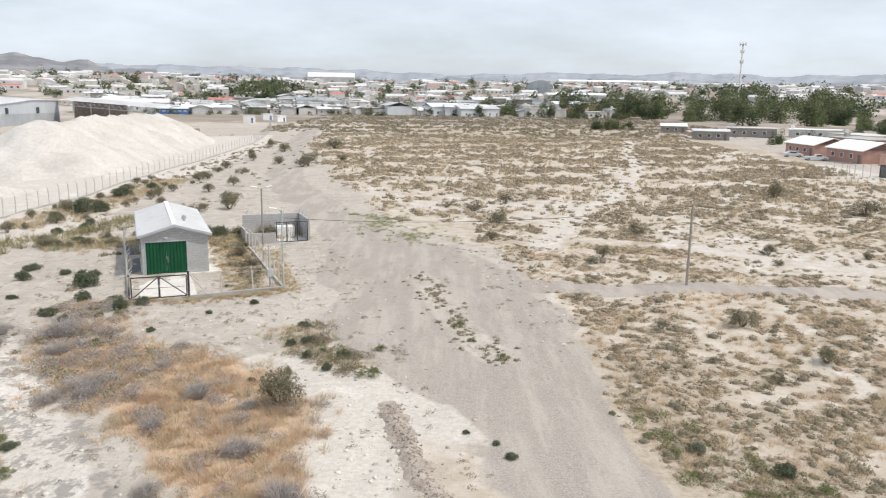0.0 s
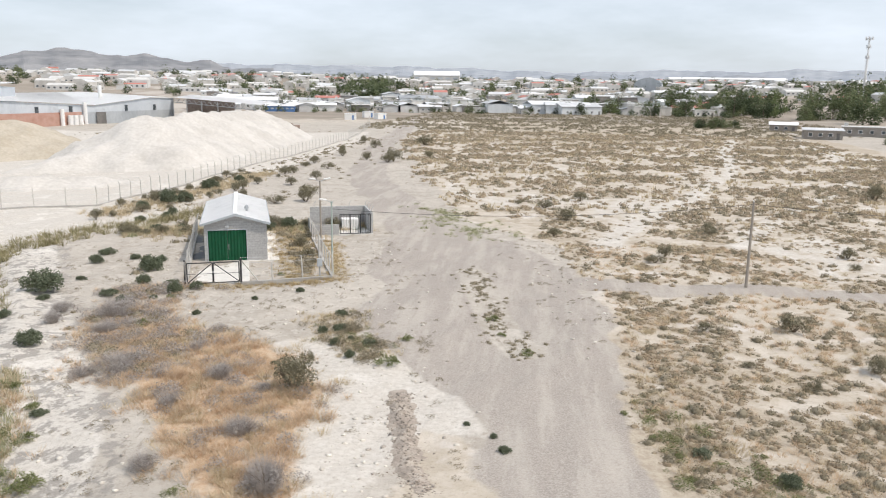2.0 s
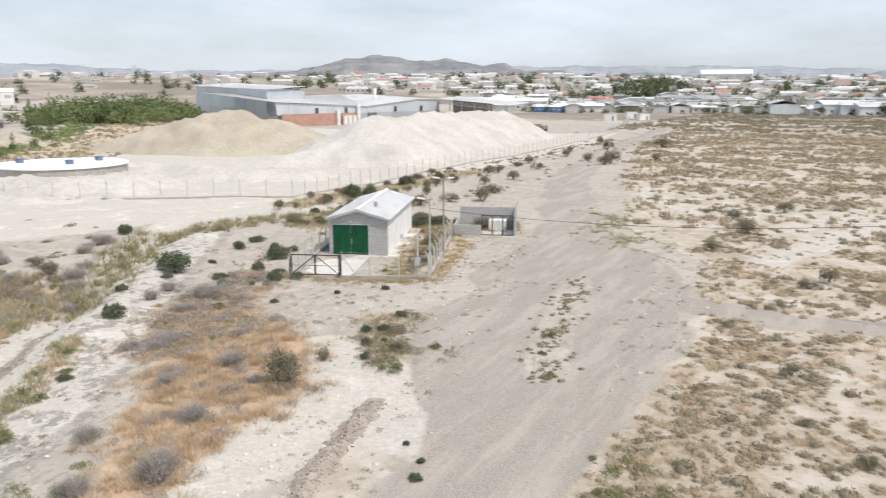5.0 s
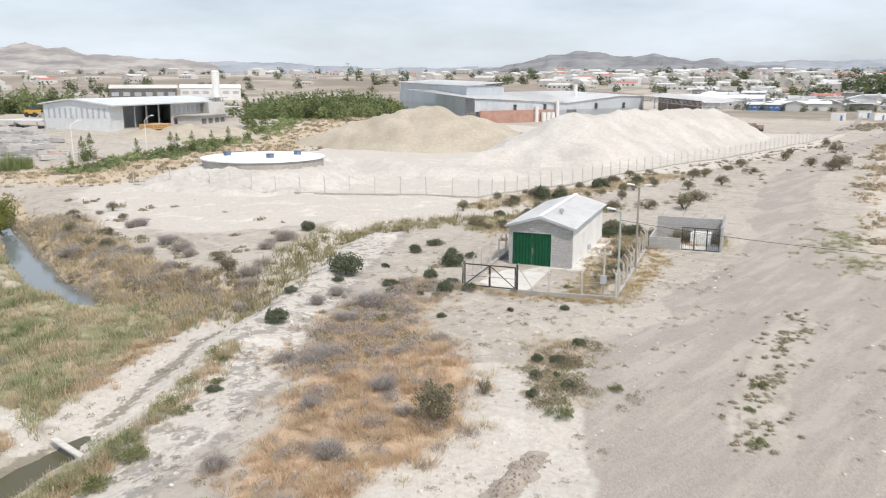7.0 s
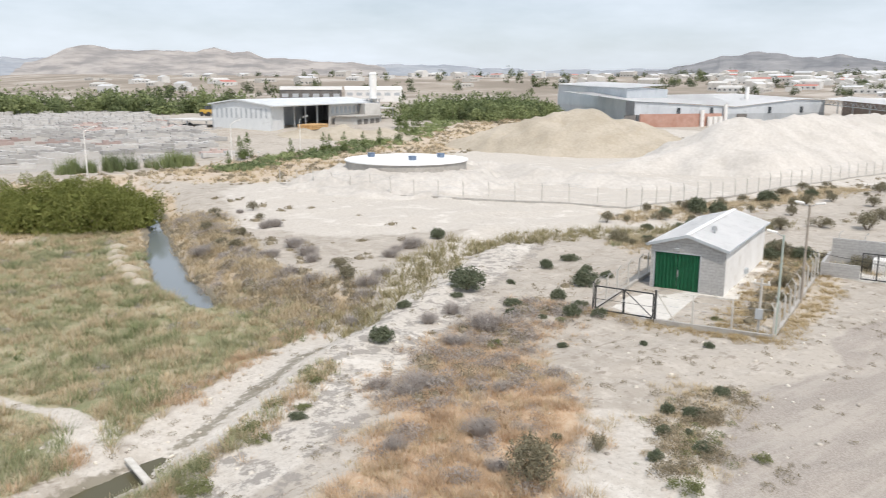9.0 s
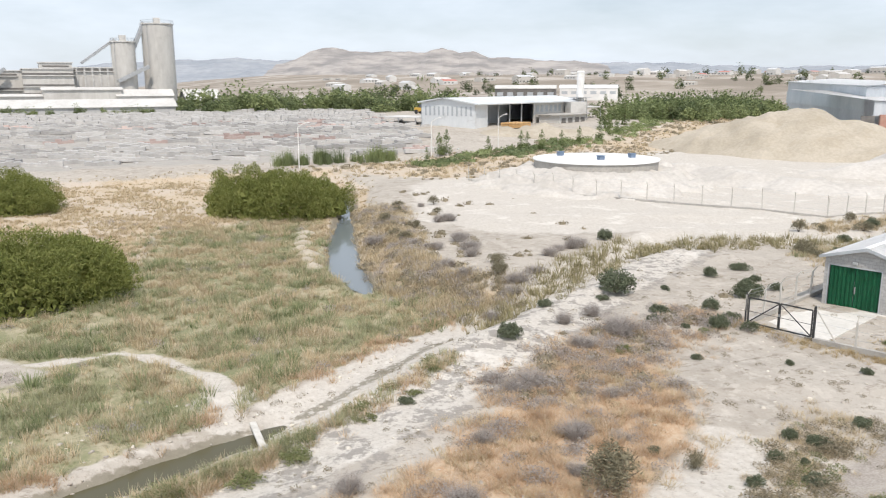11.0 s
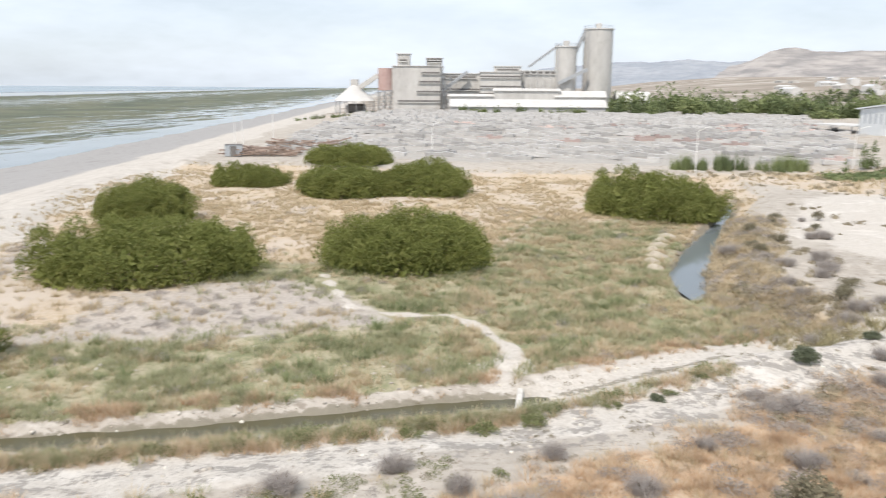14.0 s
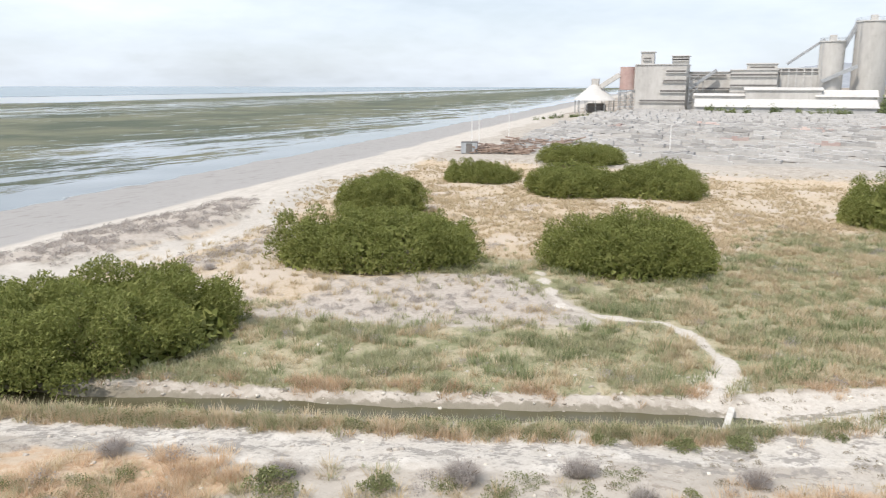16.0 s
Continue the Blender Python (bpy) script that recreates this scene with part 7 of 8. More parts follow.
        if i % 3 == 2:
            a = H(t1, -0.5, -0.4)
            rodded("column", a, (a[0], a[1], z1), 0.18, M_STEEL, w, n=6)


build_warehouse()


M_STACK0 = surface("moulds", (0.33, 0.31, 0.29), (0.44, 0.42, 0.40), 0.6, 0.9, bump=0.2, obj=0.5)


# ---- block works with its mixing tower ----
def build_works():
    w = thing("factory", pose(-176, 84, 0, 0, 0, 30), "grey sheet-metal block works with open bay and pale roof", "factory")
    # local y along the building away to the north, x to the east
    g0, E, R, D, L = 1.6, 9.0, 10.3, 17.0, 50.0
    boxed("end_wall", (-D, 0, -0.3, 0, g0, E), M_SHEETPALE, w, 0, "pale blue-grey sheet end wall")
    bm = bmesh.new()
    prism(bm, [(-D, 0, E), (0, 0, E)], [(-D / 2, 0, R)], (0, -0.3, 0))
    part("gable", bm, M_SHEETPALE, w)
    for i in range(11):
        boxed("window", (-D + 1.0 + i * 1.45, -D + 1.5 + i * 1.45, -0.36, -0.25, 5.9, 8.2), M_SHEET, w, 0, "tall grey window slot")
    boxed("side_wall", (-0.3, 0, 0.05, 5.0, g0, E), M_SHEETPALE, w)
    boxed("bay_wall", (-9.0, -8.7, 5.0, 26, g0, E), M_SHEET, w, 0, "grey wall at the back of the open bay")
    for y in (10, 15, 20.5):
        rodded("column", (-0.3, y, g0), (-0.3, y, E), 0.2, M_STEEL, w)
    boxed("side_wall", (-0.3, 0, 26, L, g0, E), M_PLANTPALE, w)
    for i in range(8):
        boxed("window", (-0.02, 0.07, 27.2 + i * 2.3, 28.4 + i * 2.3, 6.2, 8.0), M_SHEET, w)
    boxed("back_wall", (-D - 0.3, -D, -0.3, L, g0, E), M_SHEET, w)
    boxed("end_wall", (-D, 0, L, L + 0.3, g0, E), M_SHEETPALE, w)
    bm = bmesh.new()
    for a, b in (((1.6, E - 0.1), (-D / 2, R)), ((-D - 1.0, E), (-D / 2, R))):
        v = [bm.verts.new(p) for p in ((a[0], -1.0, a[1]), (a[0], L + 1, a[1]), (b[0], L + 1, b[1]), (b[0], -1.0, b[1]))]
        bm.faces.new(v)
    bmesh.ops.remove_doubles(bm, verts=bm.verts[:], dist=0.01)
    bmesh.ops.solidify(bm, geom=bm.faces[:], thickness=0.3)
    part("roof", bm, M_SHEETPALE, w, "low pale sheet roof")
    boxed("annex", (1.0, 7.5, 27, 41, g0, 5.4), M_PLANTPALE, w, 0.05, "low white annex")
    for y in (28, 31.5, 35, 38.2):
        boxed("opening", (7.48, 7.56, y, y + 2.2, 2.9, 4.7), M_PLANTDARK, w)
    boxed("annex_roof", (0.4, 8.2, 26.4, 41.6, 5.4, 5.65), M_CONC, w)
    boxed("shed_roof", (-14, -1, L + 3, L + 17, 6.6, 6.9), M_PLANTPALE, w)
    boxed("shed_wall", (-13, -12.6, L + 3.5, L + 16, g0, 6.6), M_SHEET, w)
    for x in (-13.4, -1.6):
        rodded("column", (x, L + 16.4, g0), (x, L + 16.4, 6.6), 0.15, M_STEEL, w)
    boxed("lean_to_roof", (-32, -D - 1, -1, 9, 5.0, 5.25), M_PLANTPALE, w)
    for x in (-31, -25, -19):
        rodded("column", (x, -0.6, 1.6), (x, -0.6, 5.0), 0.15, M_STEEL, w)
    for i in range(5):
        boxed("board_pack", (-28 + i * 2.2, -26 + i * 2.2, -9, -5 + RNG.uniform(-0.6, 0.6), 1.4, 2.2 + RNG.uniform(0, 1.4)), M_STACK0, w, 0, "stacked moulds")
    t = thing("mixing_tower", pose(-199.5, 126.8, float(ground_z(-199.5, 126.8))), "slim white cement silo on a steel frame", "silo")
    bm = bmesh.new()
    rod(bm, (0, 0, 3.0), (0, 0, 13.4), 1.1, n=24)
    rod(bm, (0, 0, 1.2), (0, 0, 3.0), 0.3, 1.2, n=24)
    rod(bm, (0, 0, 13.4), (0, 0, 13.9), 1.2, 0.8, n=24)
    part("silo_body", bm, M_WHITE, t)
    for a in range(4):
        x, y = 2.2 * math.cos(a * 1.571 + 0.78), 2.2 * math.sin(a * 1.571 + 0.78)
        rodded("leg", (x, y, -0.3), (x * 0.8, y * 0.8, 6.5), 0.16, M_STEEL, t)
    for z in (2.0, 4.2, 6.4):
        boxed("platform", (-2.4, 2.4, -2.4, 2.4, z - 0.1, z), M_STEEL, t)
    boxed("control_cabin", (2.8, 6.2, -6.5, -1.5, 0, 5.2), M_PLANTPALE, t, 0.05)
    s = thing("timber_stack", pose(-178, 94, float(ground_z(-178, 94)), 0, 0, 30), "orange-brown stacked timber boards in the open bay", "timber stack")
    for i in range(3):
        for j in range(2):
            boxed("board_pack", (j * 2.2, j * 2.2 + 2.0, -3.5 + RNG.uniform(-0.2, 0.2), 3.5, i * 0.42 + 0.05, i * 0.42 + 0.4), M_TIMBER, s)


build_works()
heap("gravel_mound", "low tan gravel heap before the block works", -176, -146, 82, 118, lambda x, y: most(cone(x, y, -163, 96, 2.6, 9), cone(x, y, -158, 104, 2.0, 9), cone(x, y, -167, 88, 1.6, 6)), M_HEAPTAN, 0.7)


# ---- stacking yard of concrete blocks ----
M_STACK = surface("stacked_blocks", (0.385, 0.375, 0.365), (0.475, 0.465, 0.45), 0.35, 0.92, bump=0.2, obj=0.3)
M_STACKRED = surface("red_blocks", (0.40, 0.31, 0.285), (0.47, 0.385, 0.355), 0.4, 0.92, bump=0.2, obj=0.4, island=0.25)


def stack_mesh(name, n, depth, high, material, seed):
    """A run of stacked blocks on pallets in one body, its top stepping up and down."""
    g2 = np.random.default_rng(seed)
    top, x, last = [], -n * 0.56, -1.0
    for i in range(n):
        k = high - 0.2 * g2.integers(0, 3)
        k = k - 0.1 if k == last else k
        top += [(x, -depth / 2, k), (x + 1.12, -depth / 2, k)]
        last, x = k, x + 1.12
    bm = bmesh.new()
    prism(bm, [(-n * 0.56, -depth / 2, 0), (n * 0.56, -depth / 2, 0)], top, (0, depth, 0))
    me = bpy.data.meshes.new(name)
    bm.to_mesh(me)
    bm.free()
    me.materials.append(material)
    return me


STACKS = [stack_mesh("block_pallet", 6, 1.1, 1.0, M_STACK, 1), stack_mesh("block_pallet", 8, 1.6, 0.8, M_STACK, 2), stack_mesh("block_pallet", 9, 1.1, 0.7, M_STACK, 3), stack_mesh("block_pallet", 5, 2.2, 1.1, M_STACK, 4), stack_mesh("block_pallet", 5, 1.1, 0.9, M_STACKRED, 5)]


def yard_spots():
    out = []
    for row in range(40):
        x = -143 - row * 4.4
        y = -52 - row * 0.8
        while y < 58 + row * 0.6:
            y += RNG.choice([4.5, 5.5, 7.5, 9.5])
            if waves(np.array(x), np.array(y), 34, 41) > 0.9 or RNG.uniform() < 0.12:
                continue
            out.append((x + RNG.normal(0, 0.6), y + RNG.normal(0, 0.4)))
    return out


spots = sorted(yard_spots(), key=lambda p: -p[0])
for i, (x, y) in enumerate(spots[:290]):
    red = waves(np.array(x), np.array(y), 22, 43) > 0.55
    o = new("block_pallet", STACKS[4] if red else STACKS[i * 7 % 4])
    o.matrix_world = pose(x, y, float(ground_z(x, y)) - 0.06, 0, 0, 90 + RNG.normal(0, 5))
    tagged(o, "reddish concrete blocks stacked in a low row" if red else "grey concrete blocks stacked in a low row", "block stack", "stacks in the yard")
bm = bmesh.new()
for x, y in spots[290:]:
    m = pose(x, y, float(ground_z(x, y)) - 0.06, 0, 0, 90 + RNG.normal(0, 5))
    for k in range(3):
        box(bm, -3 + 2.1 * k, -1.1 + 2.1 * k, -RNG.uniform(0.6, 1.0), RNG.uniform(0.6, 1.0), 0, RNG.uniform(0.5, 1.3), m=m)
tagged(part("block_stacks", bm, M_STACK), "rows of grey concrete blocks filling the far yard", "block stacks", kind="stuff")
g = np.random.default_rng(5)
x, y = picks(g, 1500, -330, -140, -60, 70, lambda x, y: 0.8 + 0 * x)
stuff("yard_rubble", *scatter(stones(4, 0.35), x, y, g.uniform(0.4, 1.5, len(x)), g, 0.0), M_STACK, "broken concrete rubble between the stacks", "rubble")


def scrap_heap(x, y, w, d, n, label):
    s = thing("scrap_heap", pose(x, y, float(ground_z(x, y))), label, "scrap heap")
    for i in range(n):
        a, b = RNG.uniform(-w, w), RNG.uniform(-d, d)
        bm = bmesh.new()
        box(bm, -RNG.uniform(0.4, 1.9), RNG.uniform(0.4, 1.9), -RNG.uniform(0.05, 0.2), RNG.uniform(0.05, 0.2), 0, RNG.uniform(0.1, 0.35), m=pose(a, b, RNG.uniform(0, 1.3), RNG.uniform(-12, 12), RNG.uniform(-12, 12), RNG.uniform(0, 180)))
        part("scrap_piece", bm, M_RUST, s)


scrap_heap(-140, -49, 4, 7, 150, "rust-brown pile of scrap and old timber by the beach")
scrap_heap(-152, -44, 5, 8, 90, "rust-brown pile of scrap behind the thickets")
bx = thing("container", pose(-137.5, -54.5, float(ground_z(-137.5, -54.5)), 0, 0, 20), "small dark grey steel container", "container")
boxed("body", (-1.2, 1.2, -1.6, 1.6, 0, 2.2), M_SHEET, bx, 0.03)
boxed("door", (1.2, 1.24, -0.6, 0.6, 0.1, 2.0), M_PLANTDARK, bx)
boxed("roof", (-1.25, 1.25, -1.65, 1.65, 2.2, 2.28), M_PLANTDARK, bx)
for x, y, h, a in ((-126, 31.2, 6.6, 100), (-137.5, 58.5, 6.5, 100), (-152.5, -17.8, 4.6, 90), (-150, -60, 8.5, 70), (-158, -62, 8.5, 70), (-166, -58, 8.5, 70), (-141, 74, 6.5, 100)):
    lp = thing("street_lamp", pose(x, y, float(ground_z(x, y))), "tall white curved street lamp at the yard", "street lamp", "yard lamps")
    rodded("pole", (0, 0, -0.3), (0, 0, h), 0.09, M_WHITE, lp, 0.06)
    bm = bmesh.new()
    c, s = math.cos(radians(a)), math.sin(radians(a))
    prev = Vector((0, 0, h))
    for k in range(1, 7):
        q = Vector((c * 1.9 * (k / 6), s * 1.9 * (k / 6), h + 0.8 * math.sin(k / 6 * 1.57)))
        rod(bm, prev, q, 0.05, n=6)
        prev = q
    arm = part("arm", bm, M_WHITE, lp)
    boxed("lamp_head", (prev.x - 0.3, prev.x + 0.3, prev.y - 0.14, prev.y + 0.14, prev.z - 0.1, prev.z + 0.06), M_WHITE, arm, 0.03)


# ---- cement plant ----
PLANT = pose(-319.7, -29.3, 0, 0, 0, 97.65)


def plant_thing_at(name, u, v, label, category, group=""):
    p = PLANT @ Vector((u, v, 0))
    return thing(name, pose(p.x, p.y, 2.6, 0, 0, 97.65), label, category, group)


def mill_block(u0, u1, v0, v1, top, label, bands=(), columns=0):
    """A tall dusty concrete block; heights count from the yard level."""
    b = plant_thing_at("mill_building", u0, v0, label, "factory building", "plant buildings")
    w, d, h = u1 - u0, v1 - v0, top - 2.6
    boxed("body", (0, w, 0, d, -0.6, h), M_PLANTGREY, b, 0.05)
    boxed("roof", (-0.4, w + 0.4, -0.4, d + 0.4, h, h + 0.35), M_PLANTPALE, b)
    for z, a, c in bands:
        boxed("opening", (a * w, c * w, -0.12, 0.05, z, z + 0.7), M_PLANTDARK, b, 0, "dark window band")
        boxed("ledge", (a * w - 0.2, c * w + 0.2, -0.7, 0.0, z - 0.3, z - 0.02), M_PLANTPALE, b)
    for i in range(columns):
        x = w * (i + 0.5) / columns
        boxed("pilaster", (x - 0.25, x + 0.25, -0.5, -0.005, -0.4, h), M_PLANTPALE, b)
    return b


mill_block(-37.5, -18.0, 0, 22, 21.5, "tall dusty concrete mill building with few openings", ((12.4, 0.55, 1.0), (8.4, 0.5, 1.0), (4.6, 0.1, 1.0), (16.0, 0.6, 0.98)), 0)
mill_block(-36.0, -31.0, 2, 8, 26.4, "small concrete rooftop house on the mill", ((21.0, 0.2, 0.8),))
mill_block(-24.0, -17.7, 3, 9, 24.8, "dark rooftop cabin on the mill", ((20.6, 0.0, 1.0), (21.6, 0.0, 1.0)))
mill_block(-18.0, -1.8, 6, 22, 18.6, "dusty concrete building between mill and store", ((14.4, 0.1, 0.9), (9.4, 0.0, 1.0)))
mill_block(-1.8, 14.9, -1, 20, 19.2, "dusty concrete building with long dark window bands", ((14.6, 0.0, 1.0), (10.6, 0.0, 1.0), (7.6, 0.0, 1.0)))
mill_block(14.9, 31.0, 3, 20, 19.8, "long concrete gallery with pilasters", ((16.2, 0.0, 1.0),), 6)
mill_block(4.0, 15.0, 4, 14, 21.6, "steel rooftop house on the gallery", ((17.4, 0.1, 0.9),))


def silo(u, v, r, top, label):
    s = plant_thing_at("cement_silo", u, v, label, "silo", "plant silos")
    bm = bmesh.new()
    rod(bm, (0, 0, -0.6), (0, 0, top - 2.6), r, n=40)
    part("body", bm, M_PLANTGREY, s, smooth=False)
    bm = bmesh.new()
    rod(bm, (0, 0, top - 2.6), (0, 0, top - 2.2), r + 0.35, n=40)
    part("rim", bm, M_PLANTPALE, s)
    bm = bmesh.new()
    for i in range(20):
        a0, a1 = i * 0.31416, (i + 1) * 0.31416
        p, q = Vector((r * math.cos(a0), r * math.sin(a0), top - 2.2)), Vector((r * math.cos(a1), r * math.sin(a1), top - 2.2))
        rod(bm, p, p + Vector((0, 0, 1.1)), 0.05, n=4)
        rod(bm, p + Vector((0, 0, 1.1)), q + Vector((0, 0, 1.1)), 0.05, n=4)
    part("railing", bm, M_STEEL, s)
    boxed("top_house", (-1.2, 1.2, -1.2, 1.2, top - 2.2, top), M_PLANTGREY, s, 0.03)
    bm = bmesh.new()
    for k in (-0.3, 0.3):
        rod(bm, (-r * 0.7 + k, -r * 0.75, 0), (-r * 0.7 + k, -r * 0.75, top - 2), 0.06, n=4)
    part("ladder", bm, M_STEEL, s)
    return s


silo(33.2, 4, 4.4, 29.4, "round grey concrete silo with a railed top")
silo(46.4, 6, 5.9, 36.4, "tall wide grey concrete silo with a railed top")


def conveyor(a, b, w, label, legs=3):
    c = thing("conveyor", PLANT @ Matrix.Translation(a), label, "conveyor", "plant conveyors")
    d = Vector(b) - Vector(a)
    bm = bmesh.new()
    m = Matrix.Translation(d / 2) @ d.to_track_quat("X", "Z").to_matrix().to_4x4()
    box(bm, -d.length / 2, d.length / 2, -w / 2, w / 2, -w / 2, w / 2, 0.05, m=m)
    part("gallery", bm, M_STEEL if w < 1.6 else M_PLANTGREY, c)
    for i in range(legs):
        p = d * ((i + 1) / (legs + 1))
        rodded("trestle", (p.x, p.y, 2.2 - a[2]), (p.x, p.y, p.z), 0.15, M_STEEL, c, n=5)


conveyor((37, 4, 27.5), (41.5, 5, 37.0), 1.5, "steel conveyor gallery rising between two silos", 0)
conveyor((18, 3, 21.5), (30.5, 4, 30.5), 1.0, "thin steel conveyor rising to the silo", 0)
conveyor((30.0, -1.2, 15.0), (41.5, -1.5, 20.5), 1.4, "dark inclined conveyor across the silo front", 0)
conveyor((-51.5, 2, 13.0), (-44.0, 2, 17.8), 2.0, "inclined conveyor from the open hall to the tank", 0)
conveyor((-16.5, 2, 12.5), (-7.0, 3, 19.5), 1.2, "inclined steel conveyor beside the mill", 1)
bt = plant_thing_at("blend_tank", -41.0, 1, "pinkish upright blending tank on a steel trestle", "tank")
rodded("tank_body", (0, 2, 9.2), (0, 2, 18.2), 3.1, surface("pink_sheet", (0.44, 0.30, 0.27), (0.50, 0.37, 0.335), 0.3, 0.8, bump=0.1), bt, n=24)
rodded("pipe", (3.4, 0.6, 8), (3.4, 0.6, 19), 0.6, M_PLANTPALE, bt)
for i in range(4):
    for j in range(2):
        rodded("leg", (-3 + 2.4 * i, j * 5, -0.4), (-3 + 2.4 * i, j * 5, 9.3), 0.16, M_STEEL, bt, n=5)
for z in (2.4, 4.8, 7.2, 9.2):
    boxed("platform", (-3.6, 4.6, -0.6, 5.6, z - 0.12, z), M_STEEL, bt)
for i in range(3):
    bm = bmesh.new()
    for k in range(4):
        z0, z1 = k * 2.35, (k + 1) * 2.35
        rod(bm, (-3 + 2.4 * i, -0.02, z0), (-0.6 + 2.4 * i, -0.02, z1), 0.07, n=4)
        rod(bm, (-0.6 + 2.4 * i, -0.02, z0), (-3 + 2.4 * i, -0.02, z1), 0.07, n=4)
    part("brace", bm, M_STEEL, bt)
st = plant_thing_at("stair_tower", -16.6, -3.2, "open steel stair tower before the mill", "stair tower")
for i in range(2):
    for j in range(2):
        rodded("post", (i * 3, j * 3, -0.4), (i * 3, j * 3, 15), 0.12, M_STEEL, st, n=5)
for k in range(6):
    boxed("landing", (-0.2, 3.2, -0.2, 3.2, 2.4 * (k + 1) - 0.1, 2.4 * (k + 1)), M_STEEL, st)
    bm = bmesh.new()
    rod(bm, (0.2 if k % 2 else 2.8, 0.1, 2.4 * k), (2.8 if k % 2 else 0.2, 0.1, 2.4 * (k + 1)), 0.16, n=4)
    part("flight", bm, M_STEEL, st)
hall = plant_thing_at("open_hall", -54.2, 4, "open round hall with a pale conical roof", "hall")
bm = bmesh.new()
rod(bm, (0, 0, 4.9), (0, 0, 11.8), 8.8, 0.8, n=28)
part("roof", bm, M_PLANTPALE, hall)
for i in range(14):
    a = i * 0.4488
    rodded("column", (8.1 * math.cos(a), 8.1 * math.sin(a), -0.5), (8.1 * math.cos(a), 8.1 * math.sin(a), 5.3), 0.14, M_STEEL, hall, n=6)
boxed("stockpile", (-3.5, 4.5, -1.5, 3, -0.3, 3.6), M_PLANTDARK, hall, 0.9, "dark stored heap")
boxed("drive_house", (-1.4, 1.6, -1.4, 1.4, 10.6, 13.6), M_PLANTGREY, hall)


def low_store(u0, u1, v0, v1, eave, ridge_h, label, material=None, ends=False):
    s = plant_thing_at("store_shed", u0, v0, label, "shed", "plant sheds")
    w, d, e, r = u1 - u0, v1 - v0, eave - 2.6, ridge_h - 2.6
    boxed("wall", (0, w, 0, d, -0.5, e), material or M_PLANTPALE, s, 0.03)
    bm = bmesh.new()
    for a, b in ((-0.6, d / 2), (d + 0.6, d / 2)):
        v = [bm.verts.new(p) for p in ((-0.6, a, e), (w + 0.6, a, e), (w + 0.6, b, r), (-0.6, b, r))]
        bm.faces.new(v)
    bmesh.ops.remove_doubles(bm, verts=bm.verts[:], dist=0.01)
    bmesh.ops.solidify(bm, geom=bm.faces[:], thickness=0.25)
    part("roof", bm, M_PLANTPALE, s)
    for x in (-0.02, w - 0.2):
        bm = bmesh.new()
        v = [bm.verts.new(p) for p in ((x, 0.1, e), (x, d - 0.1, e), (x, d / 2, r - 0.1))]
        bm.faces.new(v)
        bmesh.ops.solidify(bm, geom=bm.faces[:], thickness=0.2)
        part("gable", bm, M_PLANTGREY, s)
    return s


low_store(-13.0, 46.5, -22, -9, 6.0, 8.7, "very long low store with a pale sheet roof", M_STOREWALL)
low_store(4.0, 30.0, -8, -3, 12.0, 12.9, "pale raised roof over the loading gallery", M_PLANTGREY)
low_store(28.5, 48.0, -8.5, -1, 9.6, 12.0, "pale gabled store before the silos", M_PLANTGREY)
low_store(55.0, 68.0, 0, 16, 7.6, 11.8, "grey gabled store beside the silos", M_PLANTGREY)
low_store(-14.0, 4.0, -7.5, -3, 9.8, 10.6, "low concrete annex with a flat pale roof", M_PLANTGREY)
PLANT_TREES = []
for i in range(70):
    p = PLANT @ Vector((RNG.choice([-4, 2, 14, 24, 34, 50, 58, 62]) + RNG.normal(0, 3), -26 + RNG.normal(0, 1.2), 0))
    PLANT_TREES.append((p.x, p.y, RNG.uniform(0.16, 0.36)))
for i in range(26):
    p = PLANT @ Vector((RNG.uniform(-75, -45), -16 + RNG.normal(0, 2.5), 0))
    PLANT_TREES.append((p.x, p.y, RNG.uniform(0.14, 0.25)))
tree_mass("plant_hedge", PLANT_TREES, SHAPES[:3], M_BELT, "low green hedge trees before the cement plant")


# ---- houses ----
M_PLASTER = surface("house_plaster", (0.46, 0.44, 0.41), (0.56, 0.535, 0.50), 0.3, 0.9, bump=0.15, dirt=(0.36, 0.33, 0.30), obj=0.7)
M_PLASTERW = surface("white_plaster", (0.55, 0.54, 0.52), (0.65, 0.64, 0.62), 0.3, 0.9, bump=0.15, obj=0.4)
M_TIN = surface("tin_roof", (0.52, 0.53, 0.54), (0.68, 0.685, 0.69), 0.05, 0.55, 0.1, bump=0.05, obj=0.7)
M_BARE = surface("bare_render", (0.25, 0.225, 0.20), (0.34, 0.31, 0.28), 0.4, 0.92, bump=0.2, dirt=(0.20, 0.18, 0.16))
M_REDROOF = surface("red_roof", (0.42, 0.16, 0.13), (0.50, 0.22, 0.18), 0.3, 0.8, bump=0.1)


